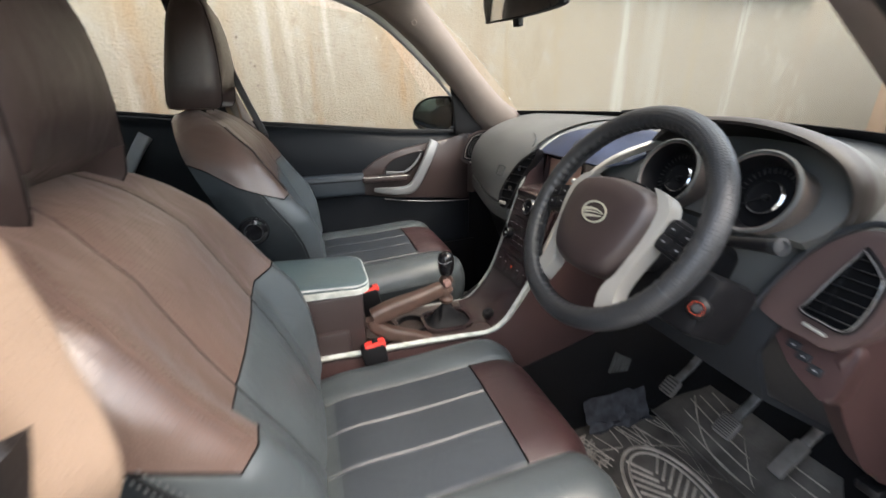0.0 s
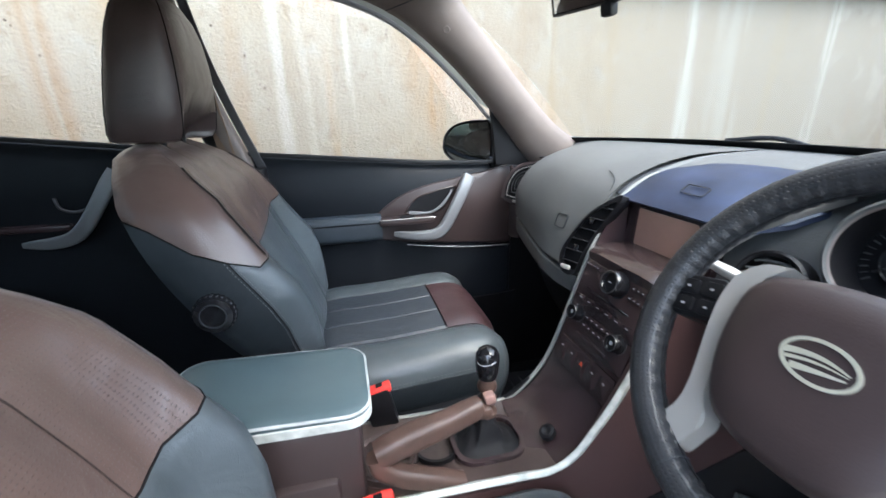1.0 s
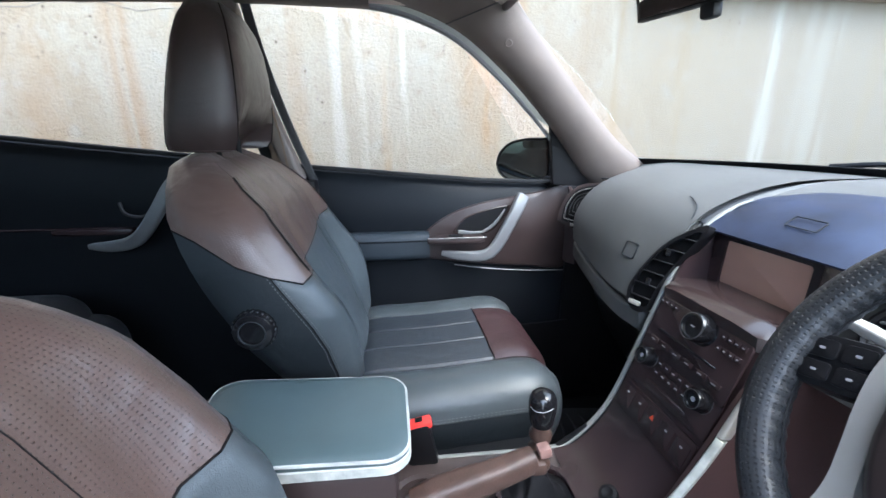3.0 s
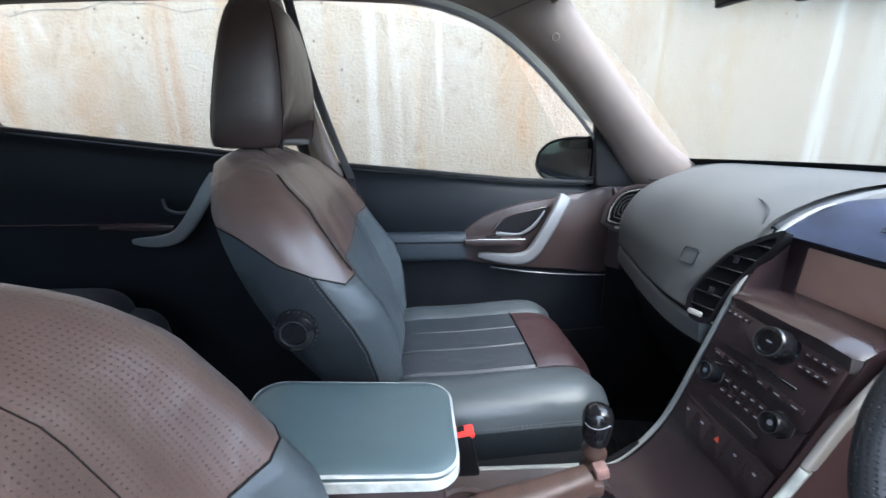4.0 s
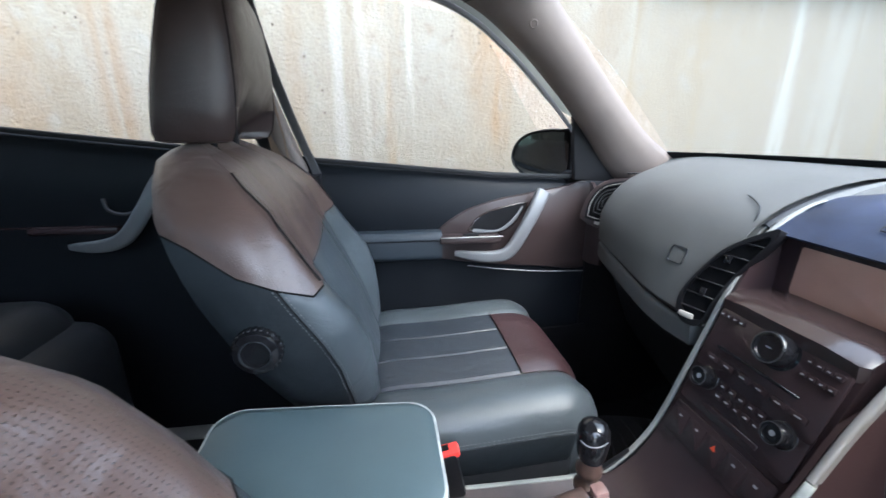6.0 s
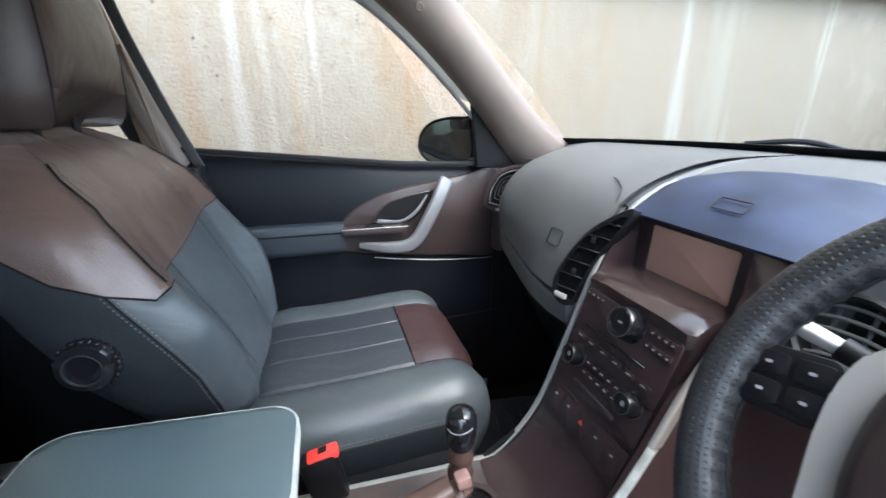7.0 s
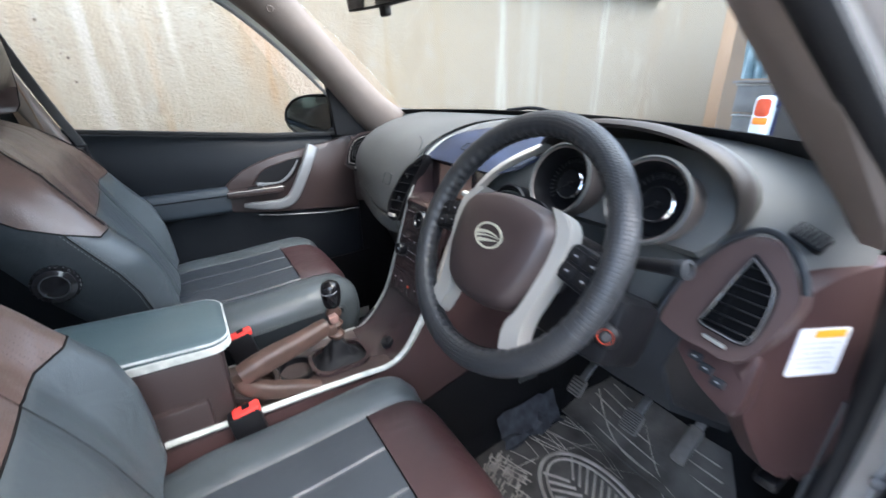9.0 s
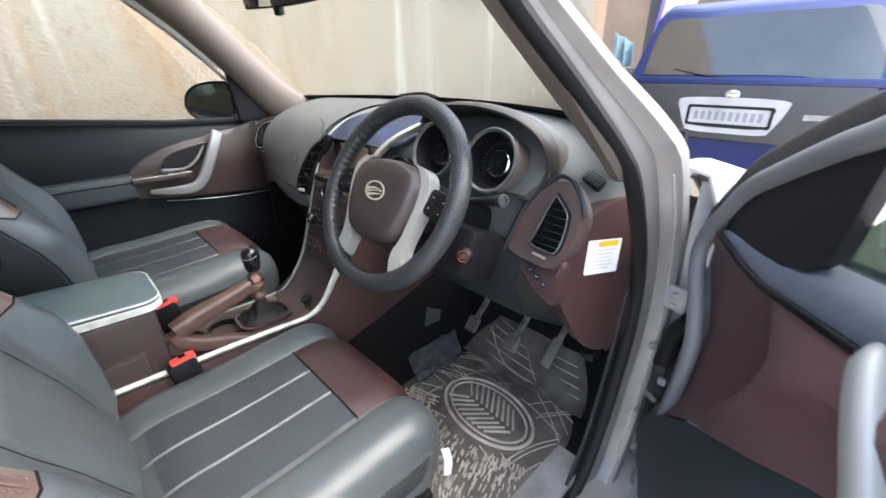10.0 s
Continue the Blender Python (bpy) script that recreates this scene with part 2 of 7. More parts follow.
M = dict(
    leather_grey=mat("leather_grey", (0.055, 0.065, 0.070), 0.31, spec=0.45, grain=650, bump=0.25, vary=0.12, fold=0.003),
    leather_slate=mat("leather_slate", (0.032, 0.038, 0.045), 0.34, grain=650, bump=0.25, vary=0.12, fold=0.003),
    leather_brown=mat("leather_brown", (0.068, 0.041, 0.033), 0.34, spec=0.6, sheen=0.04, grain=650, bump=0.25, vary=0.15, fold=0.004),
    leather_dots=mat("punched_leather_brown", (0.092, 0.056, 0.044), 0.31, spec=0.8, sheen=0.10, grain=650, bump=0.2, vary=0.15, dots=0.0056, fold=0.004),
    maroon=mat("leather_maroon", (0.034, 0.018, 0.019), 0.34, grain=650, bump=0.25, vary=0.15, fold=0.003),
    # seat sides: the grey leather with their shade put into the colour
    leather_shaded=mat("leather_shaded", (0.017, 0.021, 0.024), 0.38, spec=0.35, grain=650, bump=0.25, vary=0.12, fold=0.003),
    leather_dark=mat("leather_dark", (0.022, 0.024, 0.028), 0.38, grain=650, bump=0.25),
    head=mat("headrest_leather", (0.030, 0.020, 0.018), 0.33, grain=700, bump=0.3, vary=0.18, fold=0.003),
    thread=mat("thread", (0.11, 0.115, 0.118), 0.7, grain=900, bump=0.4),
    thread_dim=mat("dull_thread", (0.050, 0.054, 0.058), 0.7, grain=900, bump=0.4),
    thread_brown=mat("thread_brown", (0.090, 0.058, 0.048), 0.7, grain=900, bump=0.4),
    piping_pale=mat("pale_piping", (0.42, 0.44, 0.42), 0.5, grain=500, bump=0.3, vary=0.35, big=30),
    piping=mat("seam", (0.010, 0.009, 0.009), 0.8, spec=0.1, grain=900),
    leather_dots_black=mat("punched_leather_black", (0.022, 0.0235, 0.026), 0.40, spec=0.42, grain=650, bump=0.2, dots=0.0058, pit=0.27),
    badge=mat("badge_metal", (0.62, 0.62, 0.50), 0.3, metal=0.6, grain=300, bump=0.02),
    dash=mat("dash_plastic", (0.079, 0.081, 0.079), 0.50, spec=0.25, grain=520, bump=0.35, vary=0.12),
    cowl_brown=mat("cowl_plastic", (0.036, 0.031, 0.028), 0.5, spec=0.35, grain=500, bump=0.3),
    dash_dark=mat("dark_plastic", (0.018, 0.020, 0.023), 0.5, spec=0.35, grain=500, bump=0.3),
    black=mat("black_plastic", (0.006, 0.006, 0.007), 0.42, spec=0.25, grain=500, bump=0.2),
    vent_black=mat("vent_black", (0.004, 0.004, 0.0045), 0.65, spec=0.08, grain=500, bump=0.2),
    gloss_black=mat("gloss_black", (0.008, 0.008, 0.009), 0.12, grain=200, bump=0.02),
    hood=mat("hood_plastic", (0.016, 0.023, 0.046), 0.42, spec=0.25, grain=520, bump=0.12, vary=0.40, big=14),
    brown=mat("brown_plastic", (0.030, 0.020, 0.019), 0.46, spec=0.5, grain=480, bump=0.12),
    gloss_brown=mat("gloss_brown", (0.030, 0.020, 0.019), 0.16, grain=480, bump=0.05),
    stackbrown=mat("stack_plastic", (0.027, 0.017, 0.018), 0.25, grain=480, bump=0.12, vary=0.25),
    # open door: paler burgundy and grey, the light on its trim put into the colour
    lit_burgundy=mat("lit_burgundy", (0.088, 0.047, 0.047), 0.40, grain=480, bump=0.25),
    lit_cap_grey=mat("lit_cap_grey", (0.090, 0.106, 0.125), 0.42, grain=480, bump=0.25),
    burgundy=mat("burgundy_plastic", (0.048, 0.026, 0.025), 0.42, grain=480, bump=0.25),
    silver=mat("silver_trim", (0.40, 0.385, 0.35), 0.36, metal=0.35, grain=600, bump=0.05, vary=0.08),
    chrome=mat("chrome", (0.75, 0.75, 0.75), 0.15, metal=1.0, grain=300, bump=0.02),
    beige=mat("pillar_trim", (0.128, 0.104, 0.090), 0.62, grain=420, bump=0.3),
    liner=mat("headliner", (0.60, 0.53, 0.46), 0.9, grain=700, bump=0.5),
    carpet=mat("carpet", (0.013, 0.013, 0.014), 0.95, spec=0.1, grain=900, bump=0.9),
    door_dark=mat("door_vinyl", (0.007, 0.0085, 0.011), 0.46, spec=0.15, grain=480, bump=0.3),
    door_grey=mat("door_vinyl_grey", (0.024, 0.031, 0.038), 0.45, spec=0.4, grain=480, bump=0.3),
    lid=mat("armrest_vinyl", (0.070, 0.100, 0.106), 0.37, grain=600, bump=0.2, vary=0.12),
    cream=mat("cream_edge", (0.46, 0.48, 0.44), 0.5, grain=300, bump=0.2, vary=0.28, big=40),
    wood=mat("handbrake_brown", (0.066, 0.039, 0.030), 0.42, grain=300, bump=0.25, vary=0.25, big=30),
    button=mat("worn_button", (0.22, 0.13, 0.11), 0.4, grain=300, bump=0.15, vary=0.3, big=60),
    red=mat("red_plastic", (0.75, 0.05, 0.04), 0.4, grain=300, bump=0.05),
    rubber=mat("rubber", (0.009, 0.009, 0.010), 0.6, spec=0.25, grain=300, bump=0.2),
    door_rubber=mat("door_rubber", (0.145, 0.147, 0.155), 0.5, grain=300, bump=0.2),
    seal_grey=mat("grey_rubber", (0.16, 0.16, 0.163), 0.5, grain=300, bump=0.2),
    paint=mat("silver_paint", (0.37, 0.355, 0.34), 0.40, metal=0.25, grain=900, bump=0.03, vary=0.10, big=9, coat=0.2),
    paint_dull=mat("sill_paint", (0.42, 0.41, 0.40), 0.5, metal=0.1, grain=300, bump=0.15, vary=0.2, big=14),
    steel=mat("bare_steel", (0.30, 0.29, 0.28), 0.45, metal=0.8, grain=200, bump=0.2, vary=0.3, big=30),
    rust=mat("rust", (0.22, 0.10, 0.04), 0.8, grain=200, bump=0.5, vary=0.3, big=60),
    blue=mat("blue_paint", (0.006, 0.017, 0.090), 0.30, metal=0.2, grain=900, bump=0.03, vary=0.10, coat=0.25),
    cladding=mat("grey_cladding", (0.027, 0.027, 0.029), 0.55, grain=400, bump=0.3),
    white=mat("white_plastic", (0.30, 0.30, 0.31), 0.4, grain=300, bump=0.05),
    paper=mat("paper_label", (0.80, 0.80, 0.84), 0.5, grain=300, bump=0.05),
    yellow=mat("label_orange", (0.85, 0.42, 0.03), 0.5, grain=300, bump=0.05),
    ink=mat("grey_print", (0.17, 0.17, 0.19), 0.6, grain=300, bump=0.0),
    ink_pale=mat("pale_print", (0.52, 0.52, 0.55), 0.6, grain=300, bump=0.0),
    ink_dark=mat("faint_print", (0.030, 0.030, 0.030), 0.6, grain=300, bump=0.0),
    icon=mat("icon_white", (0.26, 0.26, 0.27), 0.5, grain=300, bump=0.0),
    belt=mat("beige_webbing", (0.165, 0.118, 0.086), 0.8, spec=0.2, grain=600, bump=0.6),
    mat_rubber=mat("rubber_mat", (0.085, 0.077, 0.068), 0.6, grain=160, bump=0.6, vary=0.5, big=11),
    sill=mat("sill_plastic", (0.25, 0.245, 0.25), 0.4, grain=300, bump=0.2, vary=0.3, big=12),
    pedal_pad=mat("worn_pedal", (0.17, 0.155, 0.14), 0.5, grain=200, bump=0.3, vary=0.25, big=30),
    film=mat("plastic_film", (0.06, 0.063, 0.072), 0.16, grain=90, bump=0.4, vary=0.3, big=30),
    mat_black=mat("black_rubber_mat", (0.022, 0.022, 0.023), 0.42, grain=160, bump=0.4, vary=0.3, big=12),
    groove=mat("pedal_groove", (0.045, 0.041, 0.038), 0.7, grain=200, bump=0.3),
    mat_dust=mat("dusty_rubber", (0.37, 0.33, 0.285), 0.75, grain=160, bump=0.4, vary=0.35, big=16),
    # dark screen glass whose pink reflection is painted as its base colour
    screen=mat("screen_with_reflection", (0.50, 0.29, 0.22), 0.2, grain=100, bump=0.0, coat=1.0),
    dial=mat("dial_face", (0.006, 0.006, 0.007), 0.6, spec=0.1, grain=300, bump=0.02),
    lamp_red=mat("red_lens", (0.55, 0.07, 0.03), 0.2, grain=200, bump=0.05, coat=0.5),
    lamp_orange=mat("orange_lens", (0.75, 0.24, 0.03), 0.25, grain=200, bump=0.05, coat=0.5),
    lamp_clear=mat("clear_lens", (0.65, 0.70, 0.75), 0.2, grain=200, bump=0.05, coat=0.5),
    building=mat("tan_plaster", (0.19, 0.130, 0.085), 0.85, grain=60, bump=0.4, vary=0.15, big=2),
    shutter=mat("grey_shutter", (0.14, 0.135, 0.13), 0.6, grain=200, bump=0.3, vary=0.25),
    poster=mat("pale_poster", (0.62, 0.52, 0.56), 0.5, grain=100, bump=0.05, vary=0.3, big=9),
    purple=mat("purple_frame", (0.16, 0.12, 0.42), 0.5, grain=200),
    cloth=mat("light_blue_sheet", (0.20, 0.28, 0.31), 0.8, grain=200, bump=0.4, vary=0.25, big=12),
    ground=mat("ground_concrete", (0.46, 0.43, 0.385), 0.9, grain=60, bump=0.6, vary=0.25, big=0.8),
    # wing mirror: the dark view it reflects is put into the glass colour
    mirror_dark_view=mat("mirror_with_dark_view", (0.20, 0.22, 0.23), 0.04, metal=1.0, grain=50, bump=0.0, vary=0.02),
    mirror=mat("mirror_glass", (0.80, 0.82, 0.84), 0.03, metal=1.0, grain=50, bump=0.0, vary=0.02),
    pane=glass_mat("clear_glass", (0.93, 0.95, 0.94)),
    tint=glass_mat("tinted_glass", (0.50, 0.55, 0.55)),
    door_glass=glass_mat("door_glass", (0.22, 0.27, 0.25), 0.5),
    dark_glass=mat("dark_glass", (0.040, 0.038, 0.033), 0.06, grain=100, bump=0.0, coat=1.0),
    boot=mat("boot_leather", (0.008, 0.008, 0.009), 0.6, spec=0.2, grain=500, bump=0.4),
    taupe=mat("taupe_plastic", (0.120, 0.098, 0.088), 0.45, grain=500, bump=0.25),
    # brown plastic of the driver's vent panel, light from the doorway added to its colour
    lit_brown=mat("lit_brown", (0.080, 0.052, 0.048), 0.42, grain=480, bump=0.25),
    console=mat("console_brown", (0.052, 0.037, 0.033), 0.36, grain=480, bump=0.25, vary=0.3, big=14),
    guard=mat("smoky_guard", (0.20, 0.215, 0.19), 0.3, grain=300, bump=0.03),
    border=mat("border_silver", (0.23, 0.235, 0.22), 0.5, metal=0.2, grain=600, bump=0.05, vary=0.1),
    # handle silver made paler, imitating the strong light on the open door's handle
    handle_lit=mat("lit_silver", (0.29, 0.29, 0.275), 0.40, metal=0.2, grain=600, bump=0.05, vary=0.08),
    handle=mat("handle_silver", (0.155, 0.16, 0.165), 0.45, metal=0.35, grain=600, bump=0.05, vary=0.08),
    wall=wall_mat(),
)


# ---- builders ----
def V(*a):
    return Vector(a)


def root_of(ob):
    while ob.parent:
        ob = ob.parent
    return ob


def thing(name, label, category, at, group="", kind=""):
    ob = new(name)
    ob.empty_display_size = 0.05
    ob.location = at
    return tagged(ob, label, category, group, kind)


def to_mesh(name, bm, origin, material, angle):
    bmesh.ops.recalc_face_normals(bm, faces=bm.faces)
    bm.transform(Matrix.Translation(-Vector(origin)))
    me = bpy.data.meshes.new(name)
    bm.to_mesh(me)
    bm.free()
    me.materials.append(M[material])
    me.shade_smooth()
    me.set_sharp_from_angle(angle=radians(angle))
    return me


def part(name, bm, material, parent, label="", angle=40):
    """Links a bmesh, drawn in world metres, as one mesh under a thing or under a part."""
    at = root_of(parent).location
    ob = new(name, to_mesh(name, bm, at, material, angle))
    ob.parent = parent
    if label:
        tagged(ob, label)
    return ob


def solo(name, bm, material, label, category, group="", kind="", angle=40):
    """Links a bmesh as one thing, with its origin under its middle."""
    bm.verts.ensure_lookup_table()
    xs, ys, zs = zip(*(v.co for v in bm.verts))
    at = Vector(((min(xs) + max(xs)) / 2, (min(ys) + max(ys)) / 2, min(zs)))
    ob = new(name, to_mesh(name, bm, at, material, angle))
    ob.location = at
    return tagged(ob, label, category, group, kind)


def join(*bms):
    out = bmesh.new()
    for b in bms:
        me = bpy.data.meshes.new("tmp")
        b.to_mesh(me)
        b.free()
        out.from_mesh(me)
        bpy.data.meshes.remove(me)
    return out


def box(c, s, bevel=0.004, seg=2, m=None):
    bm = bmesh.new()
    bmesh.ops.create_cube(bm, size=1)
    bm.transform(Matrix.Diagonal((*s, 1)))
    if bevel:
        bmesh.ops.bevel(bm, geom=bm.edges[:], offset=min(bevel, 0.45 * min(s)), segments=seg, affect="EDGES", profile=0.5)
    if m is not None:
        bm.transform(m)
    bm.transform(Matrix.Translation(c))
    return bm


def loft(rings, caps=True, closed=True, uv=False):
    bm = bmesh.new()
    vs = [[bm.verts.new(p) for p in r] for r in rings]
    k = len(rings[0])
    for a, b in zip(vs, vs[1:]):
        for i in range(k if closed else k - 1):
            j = (i + 1) % k
            bm.faces.new((a[i], a[j], b[j], b[i]))
    if caps and closed:
        bm.faces.new(vs[0][::-1])
        bm.faces.new(vs[-1])
    if uv:
        # lengths round the middle ring and along the first line, in metres
        mid = rings[len(rings) // 2]
        us, ws = [0.0], [0.0]
        for i in range(k):
            us.append(us[-1] + (Vector(mid[(i + 1) % k]) - Vector(mid[i])).length)
        best = max(range(k), key=lambda i: (Vector(rings[-1][i]) - Vector(rings[0][i])).length)
        for a, b in zip(rings, rings[1:]):
            ws.append(ws[-1] + (Vector(b[best]) - Vector(a[best])).length)
        lay = bm.loops.layers.uv.new("UVMap")
        place = {v: (i, j) for j, r in enumerate(vs) for i, v in enumerate(r)}
        for f in bm.faces:
            ij = [place[lp.vert] for lp in f.loops]
            wrap = max(i for i, _ in ij) - min(i for i, _ in ij) > 1
            for lp, (i, j) in zip(f.loops, ij):
                lp[lay].uv = (us[k] if wrap and i == 0 else us[i], ws[j])
    return bm


def smooth_path(pts, n):
    """n points on a smooth curve through pts, evenly by parameter."""
    p = [Vector(q) for q in pts]
    p = [2 * p[0] - p[1], *p, 2 * p[-1] - p[-2]]
    out = []
    segs = len(p) - 3
    for i in range(n):
        f = i / (n - 1) * segs
        k = min(int(f), segs - 1)
        t = f - k
        a, b, c, d = p[k:k + 4]
        out.append(0.5 * ((2 * b) + (c - a) * t + (2 * a - 5 * b + 4 * c - d) * t * t + (3 * b - a - 3 * c + d) * t ** 3))
    return out


def sweep(path, prof, up=(0, 0, 1), closed=False, scale=None):
    """A profile of (side, up) pairs carried along a path."""
    path = [Vector(p) for p in path]
    rings = []
    n = len(path)
    for i, p in enumerate(path):
        a = path[(i - 1) % n] if closed or i else p
        b = path[(i + 1) % n] if closed or i < n - 1 else p
        t = (b - a).normalized()
        s = t.cross(Vector(up)).normalized()
        w = s.cross(t)
        k = scale[i] if scale else 1.0
        rings.append([p + s * (u * k) + w * (v * k) for u, v in prof])
    if closed:
        rings.append(rings[0])
        bm = loft(rings, caps=False)
        bmesh.ops.remove_doubles(bm, verts=bm.verts, dist=1e-6)
        return bm
    return loft(rings)


def ring2(r, n=12, r2=None):
    return [(r * math.cos(2 * math.pi * i / n), (r2 or r) * math.sin(2 * math.pi * i / n)) for i in range(n)]


def rrect(w, h, r, n=4):
    out = []
    for cx, cy, a0 in ((w / 2 - r, h / 2 - r, 0), (-w / 2 + r, h / 2 - r, 90), (-w / 2 + r, -h / 2 + r, 180), (w / 2 - r, -h / 2 + r, 270)):
        for i in range(n + 1):
            a = radians(a0 + 90 * i / n)
            out.append((cx + r * math.cos(a), cy + r * math.sin(a)))
    return out


def tube(path, r, n=10, up=(0, 0, 1), closed=False):
    return sweep(path, ring2(r, n), up, closed)


def axes(at, facing, up=(0, 0, 1)):
    """A frame at a place: its z faces `facing`, its y goes up, its x to the viewer's right."""
    z = Vector(facing).normalized()
    x = Vector(up).cross(z).normalized()
    y = z.cross(x)
    m = Matrix((x, y, z)).transposed().to_4x4()
    m.translation = Vector(at)
    return m


def plate(outline, depth, m, bevel=0.0, seg=2):
    """A flat shape, outline in the frame's x and y, from z = 0 back to -depth; its front edge rounded."""
    bm = loft([[V(x, y, -depth) for x, y in outline], [V(x, y, 0) for x, y in outline]])
    if bevel:
        top = [e for e in bm.edges if all(abs(v.co.z) < 1e-7 for v in e.verts)]
        bmesh.ops.bevel(bm, geom=top, offset=bevel, segments=seg, affect="EDGES", profile=0.5)
    bm.transform(m)
    return bm


def frame_ring(outer, inner, depth, m):
    """A flat frame between two outlines with the same number of points."""
    rings = [[V(x, y, -depth) for x, y in outer], [V(x, y, 0) for x, y in outer], [V(x, y, 0) for x, y in inner], [V(x, y, -depth) for x, y in inner]]
    bm = loft(rings, caps=False)
    vs = list(bm.verts)
    k = len(outer)
    for i in range(k):
        j = (i + 1) % k
        bm.faces.new((vs[3 * k + i], vs[3 * k + j], vs[j], vs[i]))
    bm.transform(m)
    return bm


def turned(profile, m, n=28, caps=True):
    """A body turned round the frame's z axis, from (radius, z) pairs."""
    bm = loft([[V(r * math.cos(2 * math.pi * i / n), r * math.sin(2 * math.pi * i / n), z) for i in range(n)] for r, z in profile], caps=caps)
    bm.transform(m)
    return bm


def sheet(rows, thick):
    """A skin through rows of points, thickened away from its outside."""
    bm = loft([[Vector(p) for p in r] for r in rows], caps=False, closed=False)
    bmesh.ops.recalc_face_normals(bm, faces=bm.faces)
    bmesh.ops.solidify(bm, geom=bm.faces[:], thickness=thick)
    return bm


def lerp(a, b, t):
    return a + (b - a) * t


def ease(table, x):
    """Reads a table of (x, value) pairs, straight between them."""
    if x <= table[0][0]:
        return table[0][1]
    for (a, p), (b, q) in zip(table, table[1:]):
        if x <= b:
            return lerp(p, q, (x - a) / (b - a))
    return table[-1][1]


# ---- surroundings ----
def mirrored(bm):
    bm.transform(Matrix.Diagonal((-1, 1, 1, 1)))
    bmesh.ops.reverse_faces(bm, faces=bm.faces[:])
    return bm


WALL_X = -1.4625
solo("ground", box((0, 20, -0.1), (400, 400, 0.2), 0), "ground", "dusty grey concrete ground of the yard", "ground", kind="structure")
wall_ = solo("wall_side", box((WALL_X - 0.15, -2.0, 2.2), (0.3, 14.5, 4.4), 0.01), "wall", "cream concrete wall with ochre and white runs", "wall", kind="structure")
crack = [(-1.314, 1.869), (-1.196, 1.815), (-1.12, 1.838), (-1.054, 1.844), (-0.919, 1.846), (-0.81, 1.878), (-0.72, 1.870), (-0.641, 1.876), (-0.508, 1.844), (-0.42, 1.858), (-0.343, 1.861), (-0.20, 1.84)]
part("crack", tube([V(WALL_X + 0.0005, y, z) for y, z in crack], 0.0014, 5), "mat_rubber", wall_, "thin dark crack in the plaster")
solo("trim", box((WALL_X + 0.04, 2.9, 2.06), (0.09, 2.45, 0.13), 0.008), "wall", "concrete drip ledge along the stained wall", "ledge", kind="structure")
solo("wall_pier", box((WALL_X - 0.25, 5.42, 2.2), (0.45, 0.3, 4.4), 0.01), "building", "tan plastered pier at the end of the wall", "wall", kind="structure")

# ---- car body: roof, pillars, glass, floor ----
car = thing("car_shell", "silver car body with dark cabin and open driver's door", "car body", (0, 0.6, 0.2), kind="structure")

D_EDGE = [(0.768, 1.175, 1.19), (0.765, 1.125, 1.24), (0.752, 1.03, 1.352), (0.738, 0.93, 1.455), (0.722, 0.82, 1.553), (0.706, 0.70, 1.638), (0.695, 0.574, 1.688), (0.688, 0.449, 1.71)]
W_EDGE = [(0.725, 1.39, 1.235), (0.715, 1.329, 1.262), (0.695, 1.22, 1.325), (0.675, 1.095, 1.437), (0.655, 0.97, 1.565), (0.63, 0.85, 1.690), (0.55, 0.80, 1.728), (0.50, 0.75, 1.735)]


def lean(p):
    """Leans the upper part of the right-hand pillar towards the cabin."""
    return p + V(-0.05 * min(1, max(0, (p.z - 1.22) / 0.25)), 0, 0)


def pillar_a(side):
    d = smooth_path(D_EDGE, 26)
    w = smooth_path(W_EDGE, 26)
    rings = []
    for a, b in zip(d, w):
        mid = (a + b) / 2
        inn = V(-0.035, -0.012, -0.012)
        out = V(0.03, 0.01, 0.015)
        rings.append([a, lerp(a, b, 0.12) + inn * 0.6, lerp(a, b, 0.35) + inn, lerp(a, b, 0.65) + inn * 0.95, lerp(a, b, 0.9) + inn * 0.5, b, b + out * 0.6, mid + out, a + out * 0.6])
    if side > 0:
        rings = [[lean(p) for p in r] for r in rings]
    bm = loft(rings)
    return bm if side > 0 else mirrored(bm)


for side in (-1, 1):
    pt = part("pillar_trim", pillar_a(side), "beige", car, "beige plastic windscreen pillar trim")
    # the joint with the roof trim, and the round airbag clip under it
    d_, w_ = smooth_path(D_EDGE, 26)[19], smooth_path(W_EDGE, 26)[19]
    inn = V(-0.035, -0.012, -0.012)
    run = smooth_path([d_, lerp(d_, w_, 0.12) + inn * 0.61, lerp(d_, w_, 0.35) + inn * 1.01, lerp(d_, w_, 0.65) + inn * 0.96, lerp(d_, w_, 0.9) + inn * 0.51, w_], 20)
    d_, w_ = smooth_path(D_EDGE, 26)[16], smooth_path(W_EDGE, 26)[16]
    spot = lerp(d_, w_, 0.52) + inn * 0.99
    if side > 0:
        run, spot = [lean(p) for p in run], lean(spot)
    joint, clip = tube(run, 0.0016, 5), turned([(0.011, -0.004), (0.011, 0.0015), (0.0085, 0.0030), (0.0075, 0.0018), (0.001, 0.0018)], axes(spot, (-0.90, -0.31, -0.31)), 20)
    part("trim_joint", joint if side > 0 else mirrored(joint), "cladding", pt)
    part("clip_cap", clip if side > 0 else mirrored(clip), "beige", pt)

